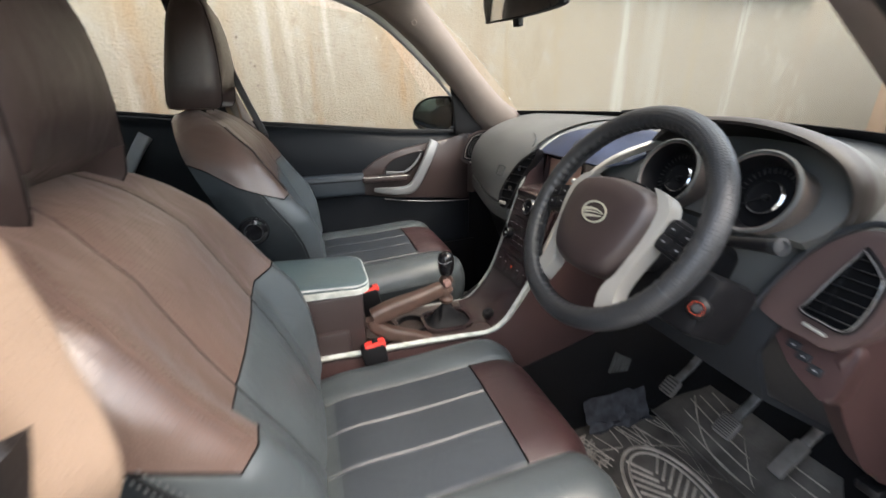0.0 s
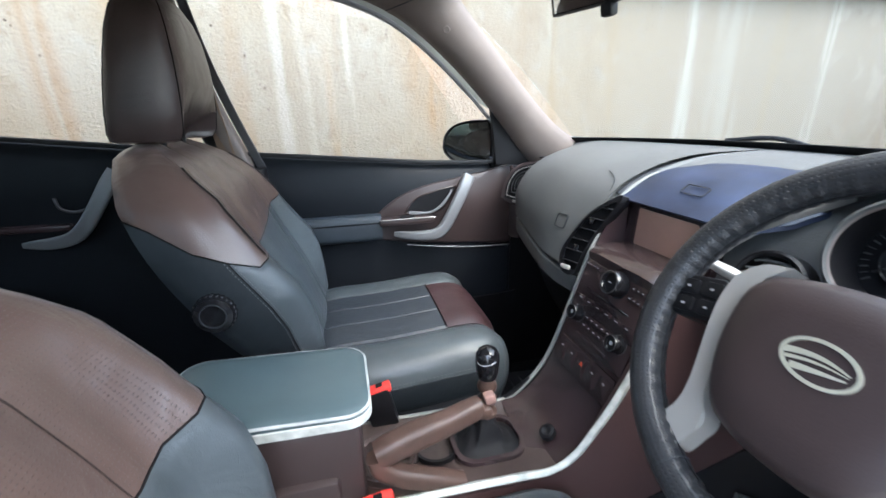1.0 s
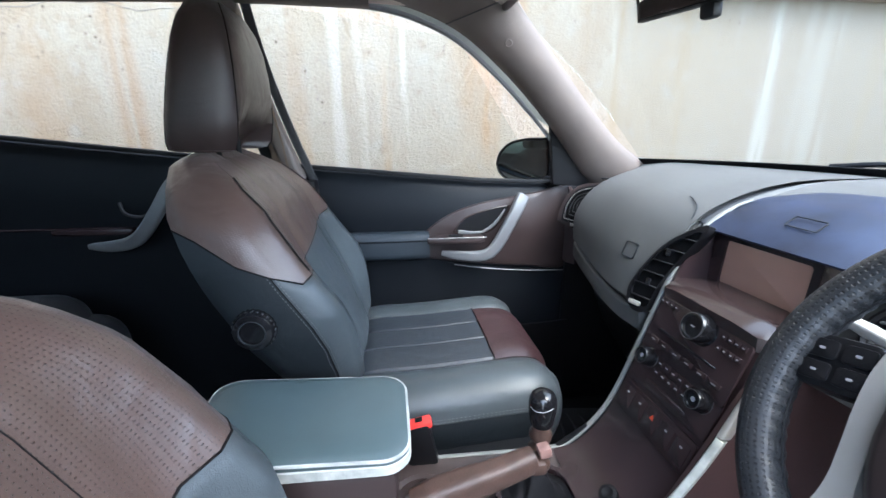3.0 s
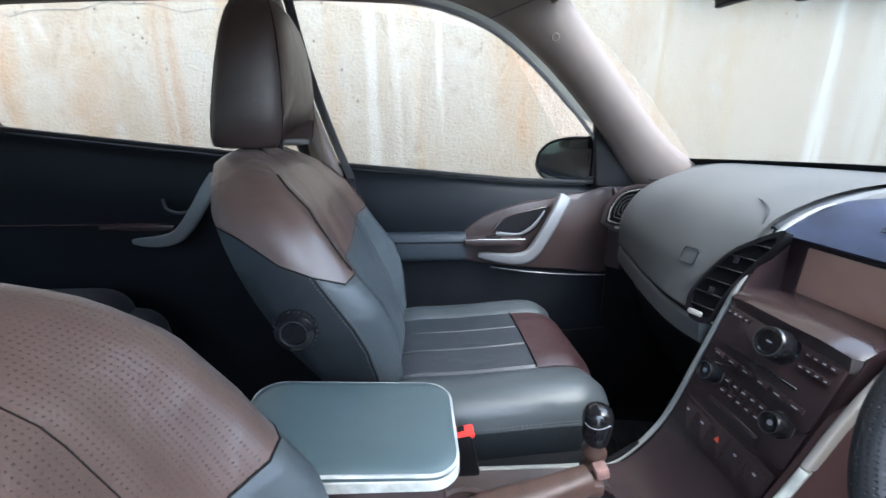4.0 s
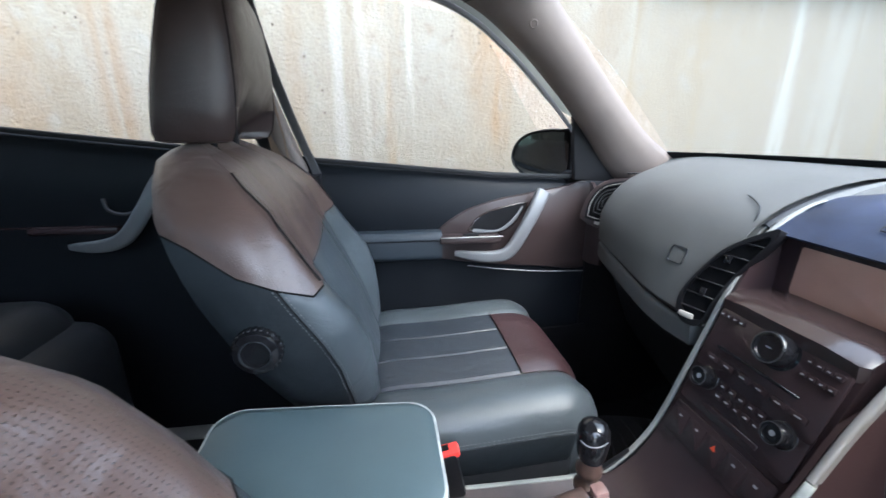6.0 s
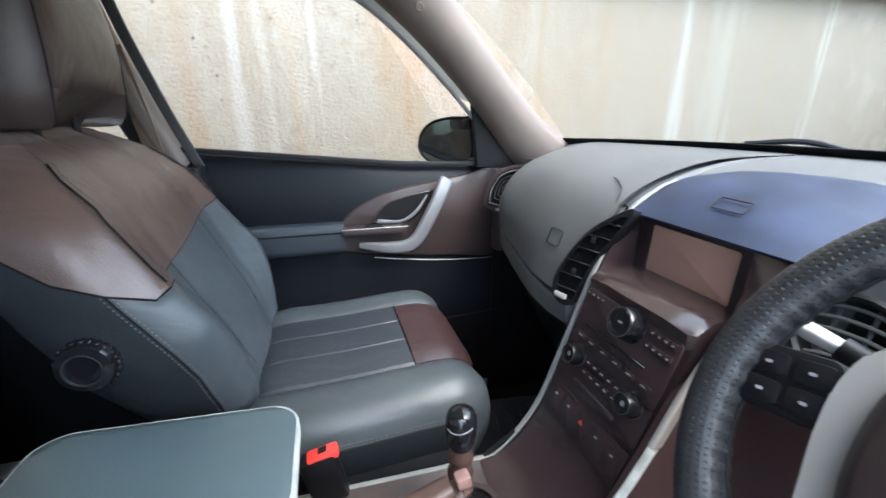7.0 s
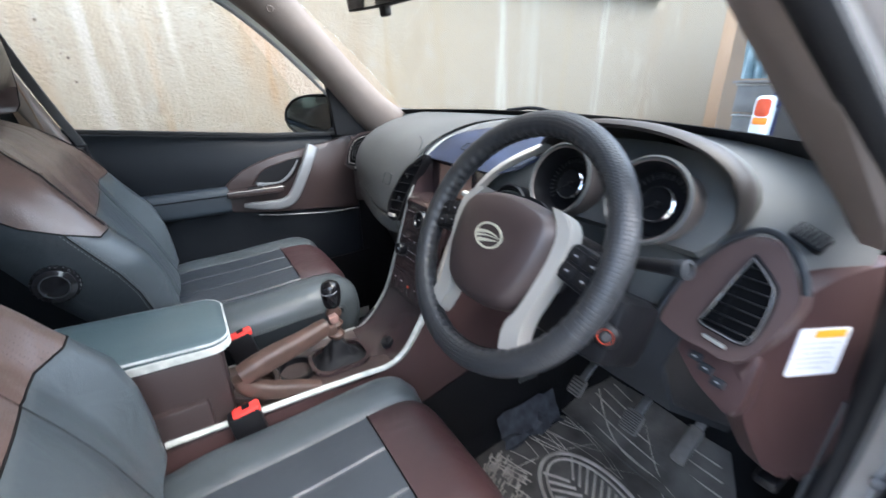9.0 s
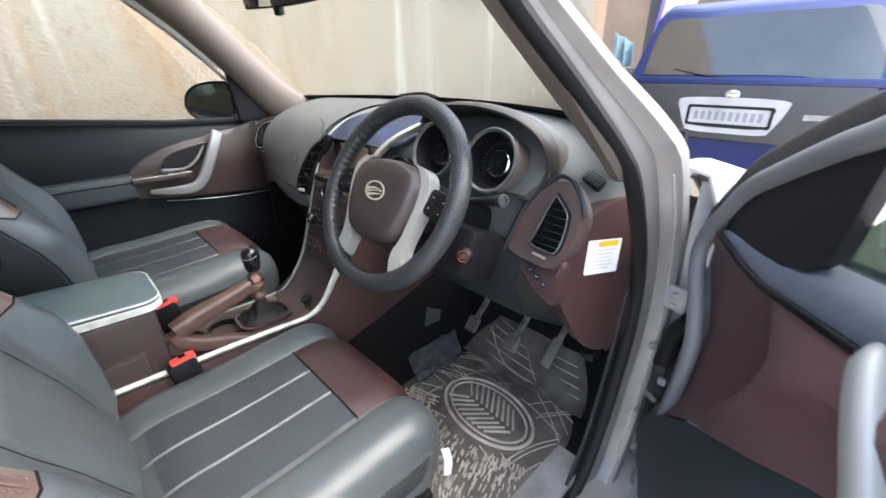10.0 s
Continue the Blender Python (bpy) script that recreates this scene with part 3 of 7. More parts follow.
# header and roof lining
rows = []
for y, zc, zs, xs in ((0.80, 1.715, 1.69, 0.66), (0.70, 1.745, 1.70, 0.68), (0.45, 1.765, 1.71, 0.69), (0.1, 1.775, 1.715, 0.695), (-0.4, 1.765, 1.70, 0.69), (-1.0, 1.73, 1.66, 0.66), (-1.7, 1.66, 1.58, 0.62)):
    rows.append([V(xs * u, y + 0.05 * (1 - u * u), lerp(zc, zs, abs(u) ** 2.5)) for u in (-1, -0.95, -0.8, -0.5, 0, 0.5, 0.8, 0.95, 1)])
part("headliner", sheet(rows, 0.012), "liner", car)
rows = [[p + V(0, 0.02 if i == 0 else 0, 0.035) + V(0.03 * (1 if p.x > 0 else -1), 0, 0) for p in r] for i, r in enumerate(rows)]
part("roof", sheet(rows, 0.004), "paint", car)
part("headliner_edge", tube([V(x, 0.80 + 0.05 * (1 - (x / 0.66) ** 2), lerp(1.708, 1.684, abs(x / 0.66) ** 2.5)) for x in np.linspace(-0.66, 0.66, 21)], 0.014), "beige", car)
for side in (-1, 1):
    pts = [V(side * 0.69, 0.45, 1.712), V(side * 0.695, 0.1, 1.716), V(side * 0.69, -0.4, 1.70), V(side * 0.665, -0.95, 1.66)]
    part("roof_rail_trim", sweep(smooth_path(pts, 16), rrect(0.05, 0.05, 0.015)), "beige", car)

# centre pillars, beige above the waist and black below
for side in (-1, 1):
    up = [V(side * 0.792, 0.205, 1.22), V(side * 0.775, 0.15, 1.38), V(side * 0.745, 0.105, 1.55), V(side * 0.70, 0.08, 1.71)]
    pil = part("centre_pillar", sweep(smooth_path(up, 12), rrect(0.045, 0.075, 0.015), up=(1, 0, 0)), "beige", car, "beige centre pillar with dark window channel")
    part("window_channel", sweep([p + V(side * 0.008, 0.044, -0.002) for p in smooth_path(up, 12)], rrect(0.025, 0.009, 0.003), up=(1, 0, 0)), "cladding", pil)
    part("window_channel", sweep([p + V(side * 0.008, -0.055, 0) for p in smooth_path(up, 12)], rrect(0.04, 0.026, 0.006), up=(1, 0, 0)), "rubber", pil)
    part("lower_pillar", sweep([V(side * 0.81, 0.23, 1.22), V(side * 0.82, 0.26, 0.8), V(side * 0.82, 0.26, 0.34)], rrect(0.06, 0.12, 0.02), up=(1, 0, 0)), "black", car)
    back = [V(side * 0.80, -0.86, 1.30), V(side * 0.77, -0.90, 1.50), V(side * 0.70, -0.98, 1.68)]
    part("rear_pillar", sweep(smooth_path(back, 8), rrect(0.05, 0.14, 0.015), up=(1, 0, 0)), "beige", car)

# windscreen with its dark lower band
base = [V(x, 1.50 - 0.28 * (x / 0.72) ** 2 * 0.6, 1.272 - 0.01 * (x / 0.72) ** 2) for x in np.linspace(-0.72, 0.72, 17)]
head = [V(x * 0.9, 0.86 - 0.03 * (x / 0.72) ** 2, 1.732 - 0.04 * (x / 0.72) ** 2) for x in np.linspace(-0.72, 0.72, 17)]
ws = part("windscreen", sheet([[lerp(a, b, t) + V(0, 0, 0.03 * math.sin(math.pi * t)) for a, b in zip(base, head)] for t in np.linspace(-0.06, 1, 9)], 0.004), "pane", car, "clear windscreen with black lower band")
ws.visible_shadow = False
part("black_band", sheet([[lerp(a, b, t) + V(0, -0.004, 0.03 * math.sin(math.pi * t) - 0.006) for a, b in zip(base, head)] for t in (-0.06, 0.0, 0.055)], 0.002), "black", ws)

# floor, tunnel, bulkhead, rear
part("cabin_floor", box((0, -0.1, 0.325), (1.56, 3.3, 0.05), 0.01), "carpet", car)
part("tunnel", loft([[V(x, y, z) for x, z in ((-0.16, 0.34), (-0.13, 0.52), (-0.10, 0.60), (0.10, 0.60), (0.13, 0.52), (0.16, 0.34))] for y in (-1.2, 0.3, 1.62)]), "carpet", car)
part("bulkhead", sheet([[V(x, 1.62, 0.34) for x in (-0.8, 0, 0.8)], [V(x, 1.72, 0.50) for x in (-0.8, 0, 0.8)], [V(x, 1.62, 0.9) for x in (-0.8, 0, 0.8)], [V(x, 1.55, 1.25) for x in (-0.76, 0, 0.76)]], 0.02), "carpet", car)
part("toe_board", sheet([[V(x, 1.40, 0.352) for x in (-0.78, 0, 0.78)], [V(x, 1.52, 0.42) for x in (-0.78, 0, 0.78)], [V(x, 1.66, 0.60) for x in (-0.78, 0, 0.78)]], 0.012), "carpet", car)
part("rear_wall", sheet([[V(x, -1.70, 0.34) for x in (-0.8, 0, 0.8)], [V(x, -1.78, 1.1) for x in (-0.8, 0, 0.8)]], 0.03), "carpet", car)
tg = part("rear_glass", sheet([[V(x, -1.78, 1.1) for x in (-0.75, 0, 0.75)], [V(x * 0.85, -1.66, 1.66) for x in (-0.75, 0, 0.75)]], 0.004), "tint", car)
tg.visible_shadow = False
for side in (-1, 1):
    part("rear_quarter", sheet([[V(side * 0.80, y, z) for y in (-1.75, -0.85)] for z in (0.34, 1.32)], 0.03), "door_dark", car)
    part("quarter_upper", sheet([[V(side * lerp(0.80, 0.68, (z - 1.32) / 0.36), y, z) for y in (-1.72, -0.93)] for z in (1.32, 1.5, 1.68)], 0.02), "beige", car)

for side in (-1, 1):
    part("rocker", box((side * 0.845, 0.25, 0.285), (0.12, 2.4, 0.11), 0.02, 3), "paint", car)

# bonnet and wings in front of the screen
rows = []
for t, y in enumerate((1.46, 1.7, 2.0, 2.35, 2.5)):
    zc = (1.155, 1.125, 1.06, 0.96, 0.80)[t]
    rows.append([V(x, y + (0.06 if y < 1.6 else -0.1) * (1 - (x / 0.86) ** 2) * (1 if y < 1.6 else -1), zc + 0.03 * (1 - (x / 0.86) ** 2) - (0.05 if abs(x) > 0.83 * (1 - 0.055 * t) else 0)) for x in (u * (1 - 0.055 * t) for u in (-0.86, -0.82, -0.6, -0.3, 0, 0.3, 0.6, 0.82, 0.86))])
part("bonnet", sheet(rows, 0.006), "paint", car)
for side in (-1, 1):
    part("wing", sheet([[V(side * (x - 0.055 * max(0.0, y - 1.5)), y, z - (0.22 * (y - 1.38) ** 1.5 if z > 1 else 0)) for y in (1.38, 1.55, 1.7, 1.9, 2.1, 2.3, 2.48)] for x, z in ((0.80, 1.20), (0.87, 1.185), (0.915, 1.08), (0.93, 0.85), (0.92, 0.35))], 0.006), "paint", car)
part("front_panel", sheet([[V(x, 2.5 - 0.1 * (x / 0.9) ** 2, z) for x in (-0.9, -0.5, 0, 0.5, 0.9)] for z in (0.3, 0.85)], 0.01), "paint", car)


# ---- driver's door opening: seal, painted frame, sill ----
SEAL = [V(0.742, 0.93, 1.462), V(0.765, 1.06, 1.34), V(0.785, 1.171, 1.218), V(0.79, 1.27, 1.06), V(0.79, 1.325, 0.921), V(0.79, 1.335, 0.79), V(0.79, 1.319, 0.688), V(0.79, 1.27, 0.50), V(0.79, 1.20, 0.36), V(0.79, 1.08, 0.315), V(0.79, 0.7, 0.30), V(0.79, 0.40, 0.31), V(0.79, 0.27, 0.36), V(0.79, 0.25, 0.7), V(0.785, 0.24, 1.15), V(0.765, 0.17, 1.42), V(0.715, 0.10, 1.66), V(0.70, 0.2, 1.70), V(0.70, 0.45, 1.70), V(0.705, 0.68, 1.65), V(0.725, 0.82, 1.56)]
loop = [lean(p) for p in smooth_path(SEAL + [SEAL[0]], 120)[:-1]]
part("door_seal", sweep(loop, ring2(0.014, 10, 0.017), up=(1, 0, 0), closed=True), "rubber", car, "black rubber seal round the door opening")


def outward(i, pts):
    t = (pts[(i + 1) % len(pts)] - pts[i - 1]).normalized()
    return t.cross(V(1, 0, 0)).normalized()


def slim(p):
    """The frame narrows up the windscreen pillar."""
    return ease([(1.20, 1.0), (1.36, 0.62), (1.46, 0.5)], p.z) if p.y > 0.3 else 1.0


rows = []
for dx, dn in ((0.004, 0.010), (0.014, 0.022), (0.022, 0.05), (0.045, 0.052), (0.062, 0.062), (0.066, 0.085)):
    rows.append([p + V(dx * slim(p), 0, 0) - outward(i, loop) * dn * slim(p) for i, p in enumerate(loop)])
bm = loft([list(r) for r in rows], caps=False)
bmesh.ops.solidify(bm, geom=bm.faces[:], thickness=0.003)
part("door_frame", bm, "paint", car, "silver painted body frame of the door opening")
for y, z in ((1.34, 1.16), (1.375, 1.08), (1.41, 0.96), (1.40, 0.74), (1.37, 0.55)):
    part("rubber_plug", turned([(0.011, 0.0), (0.011, 0.003), (0.007, 0.005), (0.001, 0.005)], axes((0.842, y - 0.022, z), (0.55, -0.83, 0.0)), 18), "seal_grey", car)
line = [p + V(0.050, 0, 0) - outward(i, loop) * 0.0535 for i, p in enumerate(loop) if p.y > 1.15 and p.z < 1.2]
part("weld_seam", tube(line, 0.0022, 6, up=(1, 0, 0)), "paint_dull", car)
part("sill_plate", box((0.735, 0.76, 0.356), (0.092, 0.99, 0.024), 0.006), "sill", car, "scuffed grey sill plate")
part("kick_panel", sheet([[V(0.778, y0, z), V(0.765, 1.45, z), V(0.765, 1.64, z)] for y0, z in ((1.14, 0.35), (1.23, 0.5), (1.285, 0.7), (1.31, 0.9))], 0.008), "dash_dark", car)
part("kick_panel", sheet([[V(-0.775, y, z) for y in (1.1, 1.45, 1.62)] for z in (0.35, 0.6, 0.95)], 0.01), "black", car)


# ---- seats ----
REC = radians(21)
BU, BN = V(0, -math.sin(REC), math.cos(REC)), V(0, math.cos(REC), math.sin(REC))
BACK_IN = [(0, 0.055), (0.17, 0.030), (0.33, 0.010), (0.46, 0.0)]
HALF = [(0, 0.225), (0.08, 0.255), (0.18, 0.283), (0.3, 0.285), (0.38, 0.272), (0.45, 0.240), (0.5, 0.190), (0.54, 0.13), (0.553, 0.06)]
DEEP = [(0, 0.168), (0.06, 0.187), (0.12, 0.202), (0.18, 0.203), (0.27, 0.178), (0.40, 0.15), (0.48, 0.112), (0.54, 0.066), (0.553, 0.05)]
MIDD = [(0, 0.165), (0.12, 0.166), (0.27, 0.152), (0.40, 0.143), (0.48, 0.112), (0.54, 0.066), (0.553, 0.05)]
# across the backrest: share of half width, share of depth, 1 if the depth is the middle's, height of the two-tone seam
ROUND = [(0, -0.06, 0, 0.45), (0.45, -0.05, 0, 0.45), (0.86, -0.06, 0, 0.44), (0.97, -0.01, 0, 0.43), (1.0, 0.22, 0, 0.40), (1.02, 0.52, 0, 0.335), (1.0, 0.74, 0, 0.295), (0.93, 0.92, 0, 0.27), (0.84, 1.0, 0, 0.262), (0.74, 0.99, 0, 0.262), (0.64, 0.985, 1, 0.266), (0.52, 0.978, 1, 0.272), (0.44, 0.985, 1, 0.275), (0.41, 0.968, 1, 0.277), (0.38, 0.985, 1, 0.279), (0.2, 1.01, 1, 0.298), (0, 1.015, 1, 0.305)]
ROUND = ROUND + [(-a, b, c, d) for a, b, c, d in ROUND[-2:0:-1]]
# the seam climbs across the front from the outer bolster to the inner one
ROUND = [(a, b, c, 0.290 - 0.034 * a if b > 0.9 and abs(a) < 0.95 else (d if a > 0 else max(d, 0.32))) for a, b, c, d in ROUND]


def back_point(cx, base, r, h):
    sx, sd, mid, _ = r
    d = ease(MIDD if mid else DEEP, h)
    if not mid and sd > 0.9:
        d = max(d, ease(MIDD, h))
    return V(cx + sx * ease(HALF, h), base[0], base[1]) + BU * h + BN * (sd * d + ease(BACK_IN, h) * max(0.0, 1 - 2.2 * max(0.0, sd)))


TOP = [(0.36, 0.822), (0.44, 0.838), (0.52, 0.84), (0.60, 0.843), (0.70, 0.850), (0.78, 0.853), (0.825, 0.843), (0.855, 0.815), (0.868, 0.77), (0.866, 0.71), (0.845, 0.65)]
CROSS = [(-0.9, -0.19), (-1.03, -0.12), (-1.04, -0.065), (-1.0, -0.028), (-0.9, -0.004), (-0.78, 0.003), (-0.64, -0.003), (-0.575, -0.006), (-0.555, -0.012), (-0.535, -0.006), (-0.3, -0.002), (-0.195, -0.002), (-0.18, -0.0055), (-0.165, -0.002), (0, -0.001)]
CROSS = CROSS + [(-a, b) for a, b in CROSS[-2::-1]]


def cushion_frames(dy, dz, n=34):
    pts = smooth_path([(0, y + dy, z + dz) for y, z in TOP], n)
    out = []
    for i, p in enumerate(pts):
        t = (pts[min(i + 1, n - 1)] - pts[max(i - 1, 0)]).normalized()
        out.append((p, V(1, 0, 0).cross(t), lerp(0.258, 0.245, max(0, (i / (n - 1) - 0.5) * 2))))
    return out


def patch(fr, cx, i0, i1, a, b, lift, plain=False):
    cols = [c for c in CROSS if a <= c[0] <= b]
    if plain:
        cols = [(s, 0.002 - 0.012 * (s / 0.555) ** 8) for s in np.linspace(a, b, 15)]
    return sheet([[V(cx + s * w, p.y, p.z) + nn * (d + lift) for s, d in cols] for p, nn, w in fr[i0:i1]], 0.004)


def stitches(path, step, r):
    """Short raised stitches along a path, end to end."""
    d, bars = 0.0, []
    a = path[0]
    for b in path[1:]:
        d += (b - a).length
        if d >= step:
            t = (b - a).normalized()
            bars.append(tube([b - t * step * 0.36, b + t * step * 0.36], r, 5, up=(0.6, 0.5, 0.62)))
            d = 0.0
        a = b
    return join(*bars)


def front_seat(cx, dy, dz, label, knob_side, dzb=0.0, dzh=0.0, back_y=0.0, smooth=False, set_back=0.0):
    st = thing("front_seat", label, "car seat", (cx, 0.55 + dy, 0.36), group="front seats")
    base = (0.262 + dy - set_back, 0.80 + dz + dzb)
    k1, k2 = 12, 16
    low, high = [], []
    # on the driver's seat the brown cover reaches lower and its seam runs nearly level
    around = [(a, b, c, (0.232 - 0.012 * a if b > 0.9 and abs(a) < 0.95 else d)) for a, b, c, d in ROUND] if not smooth else ROUND
    for k in range(k1 + 1):
        low.append([back_point(cx, base, r, lerp(0.0, r[3], k / k1)) for r in around])
    for k in range(k2 + 1):
        high.append([back_point(cx, base, r, lerp(r[3], 0.553, k / k2)) for r in around])
    back = part("backrest", loft([r[6:27] + [r[26] - BN * 0.02, r[16] - BN * 0.05, r[6] - BN * 0.02] for r in low]), "leather_grey", st, "grey leather lower backrest cover", 70)
    part("side_cover", loft([r[26:] + r[:7] + [r[6] + V(-0.02, 0, 0) - BN * 0.01, r[26] + V(0.02, 0, 0) - BN * 0.01] for r in low]), "leather_shaded", back, "leather side and back cover, shade in its colour", 60)
    part("upper_cover", loft(high, uv=True), "leather_dots", back, "punched brown leather shoulder cover", 70)
    if smooth:
        part("shoulder_panel", sheet([[p + BN * 0.0014 for p in r[8:25]] for r in high[:15]], 0.001), "leather_brown", back, "smooth brown leather shoulder panel")
    part("seam_piping", tube(low[-1], 0.0017, 6, up=(0.3, 1, 0.2), closed=True), "piping", back)
    for i in (13, len(around) - 13):
        line = [back_point(cx, base, around[i], h) + BN * 0.0009 for h in np.linspace(0.02, 0.53, 24)]
        part("seam", tube(line, 0.0006, 5, up=(1, 0, 0)), "piping", back)
    # stitched edge between the front cover and the side, in two rows
    for i, sgn in ((6, 1), (len(around) - 6, -1)):
        edge = [back_point(cx, base, around[i], h) for h in np.linspace(0.02, around[i][3], 40)]
        part("side_seam", tube([p + V(0.0006 * sgn, 0, 0) for p in edge], 0.0012, 5, up=(0, 1, 0)), "piping", back)
        for off in (0.006, -0.005):
            row = [p + V(0.0018 * sgn, 0, 0) + BN * off for p in edge]
            part("stitching", stitches(row, 0.0045, 0.0008), "thread", back, "pale stitched edge")
    # a sunk seam with a row of stitches on each side, over the crest of the shoulder
    for i, sgn in ((8, 1), (len(around) - 8, -1))[:2 if smooth else 1]:
        crest = [back_point(cx, base, around[i], h) + BN * (0.0030 if smooth else 0.0012) for h in np.linspace(around[i][3] + 0.01, 0.475, 50)]
        part("crest_seam", tube(crest, 0.0018 if smooth else 0.0012, 6, up=(1, 0, 0)), "piping" if smooth else "thread_brown", back)
        for off in (-0.008, 0.008):
            row = [p + V(off, 0, 0) + BN * (0.0012 - 0.0012 * off * sgn / 0.008) for p in crest]
            part("stitching", stitches(row, 0.0040, 0.0008), "thread_brown", back, "dense brown stitching")
    # headrest
    rings = []
    for z, y, hw, hd in ((1.341, 0.126, 0.112, 0.052), (1.345, 0.128, 0.129, 0.066), (1.36, 0.132, 0.136, 0.071), (1.40, 0.138, 0.139, 0.071), (1.45, 0.144, 0.138, 0.067), (1.50, 0.149, 0.134, 0.061), (1.55, 0.152, 0.124, 0.053), (1.585, 0.153, 0.110, 0.044), (1.612, 0.152, 0.088, 0.032), (1.625, 0.151, 0.056, 0.017)):
        ring = []
        for i in range(32):
            a = 2 * math.pi * i / 32
            c, s = math.cos(a), math.sin(a)
            dent = 0.075 * max(0.0, 1 - (c / 0.62) ** 4) * max(0.0, min(1.0, (1.408 - z) / 0.03)) if s > 0 else 0.0
            ring.append(V(cx + 1.07 * hw * math.copysign(abs(c) ** 0.55, c), y + dy + 1.12 * hd * math.copysign(abs(s) ** 0.55, s) - dent, z + dz + dzh))
        rings.append([p + V(0, back_y, 0) for p in ring])
    hr = part("headrest", loft(rings), "head", st, "dark brown leather headrest")
    for i in (4, 12, 20, 28):
        part("seam", tube([r[i] + (r[i] - V(cx, r[i].y, r[i].z)).normalized() * 0.0003 for r in rings[1:-1]], 0.0013, 5, up=(1, 0, 0)), "piping", hr)
    # chrome posts coloured black, for the shade under the headrest
    for sx in (-0.06, 0.06):
        part("headrest_post", tube([V(cx + sx, 0.135 + dy + back_y, 1.29 + dz + dzh), V(cx + sx, 0.137 + dy + back_y, 1.36 + dz + dzh)], 0.006), "rubber", hr)
    # cushion
    fr = cushion_frames(dy, dz)
    cu = part("cushion", loft([[V(cx + s * w, p.y, p.z) + nn * d for s, d in CROSS] for p, nn, w in fr]), "leather_grey", st, "grey leather seat cushion")
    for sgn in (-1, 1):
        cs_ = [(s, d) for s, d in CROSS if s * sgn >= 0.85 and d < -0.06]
        part("side_cover", sheet([[V(cx + s * w, p.y, p.z) + nn * d + V(0.003 * sgn, 0, 0) for s, d in cs_] for p, nn, w in fr[:27]], 0.002), "leather_shaded", cu, "leather cushion side, shade in its colour")
    cut = min(i for i, f in enumerate(fr) if f[0].y > 0.708 + dy)
    end = min(i for i, f in enumerate(fr) if f[0].z < 0.80 + dz and f[0].y > 0.8 + dy)
    part("centre_panel", patch(fr, cx, 2, cut + 1, -0.555, 0.555, 0.002), "leather_slate", cu, "slate pleated leather panel")
    part("front_panel", patch(fr, cx, cut, end, -0.555, 0.555, 0.003, True), "maroon", cu, "maroon leather front panel")
    for sx in (-0.555, -0.18, 0.18, 0.555):
        part("pleat_seam", stitches(smooth_path([V(cx + sx * w, p.y, p.z) + nn * -0.0028 for p, nn, w in fr[2:cut]], 200), 0.006, 0.0006), "thread_dim", cu)
    p0, n0, w0 = fr[cut]
    part("cross_seam", tube([V(cx + s * w0, p0.y, p0.z) + n0 * (d + 0.004) for s, d in CROSS if abs(s) < 0.57], 0.002, 5), "piping", cu)
    for i, sgn in ((2, -1), (len(CROSS) - 3, 1)):
        for dn in (0.003, 0.010):
            row = smooth_path([V(cx + CROSS[i][0] * w + 0.0035 * sgn, p.y, p.z) + nn * (CROSS[i][1] + dn) for p, nn, w in fr[2:27]], 160)
            part("side_stitch", stitches(row, 0.0050, 0.0008), "thread", cu)
    # frame, runners, recliner wheel
    part("seat_base", box((cx, 0.58 + dy, 0.58 + dz * 0.8), (0.44, 0.44, 0.17), 0.02), "black", st)
    for sx in (-0.19, 0.19):
        part("runner", box((cx + sx, 0.58 + dy, 0.41), (0.04, 0.56, 0.13), 0.01), "black", st)
    part("side_shield", box((cx + knob_side * 0.245, 0.55 + dy, 0.655 + dz), (0.035, 0.50, 0.15), 0.015), "dash_dark", st)
    kx = cx + knob_side * 0.268
    m = axes((kx, 0.241 + dy, 1.03 + dz), (knob_side, 0, 0))
    kb = part("recliner_wheel", turned([(0.040, -0.01), (0.041, 0.004), (0.037, 0.008), (0.036, 0.032), (0.033, 0.039), (0.023, 0.042), (0.020, 0.036), (0.001, 0.036)], m, 30), "gloss_black", st, "black ribbed recliner hand wheel")
    part("face_ring", turned([(0.0215, 0.0405), (0.0225, 0.0430), (0.0240, 0.0425)], m, 30, caps=False), "dash_dark", kb)
    ribs = [box((0.0365 * math.cos(a), 0.0365 * math.sin(a), 0.020), (0.003, 0.005, 0.024), 0.001, 1, Matrix.Rotation(a, 4, "Z")) for a in np.linspace(0, 2 * math.pi, 24, endpoint=False)]
    ribs = join(*ribs)
    ribs.transform(m)
    part("grip_ribs", ribs, "gloss_black", kb)
    return st


front_seat(-0.432, 0.0, 0.0, "passenger seat in grey and punched brown leather", 1, 0.0, -0.012, smooth=True)
front_seat(0.385, -0.02, -0.085, "driver's seat in grey and punched brown leather", -1, 0.04, -0.015, -0.036, set_back=0.025)

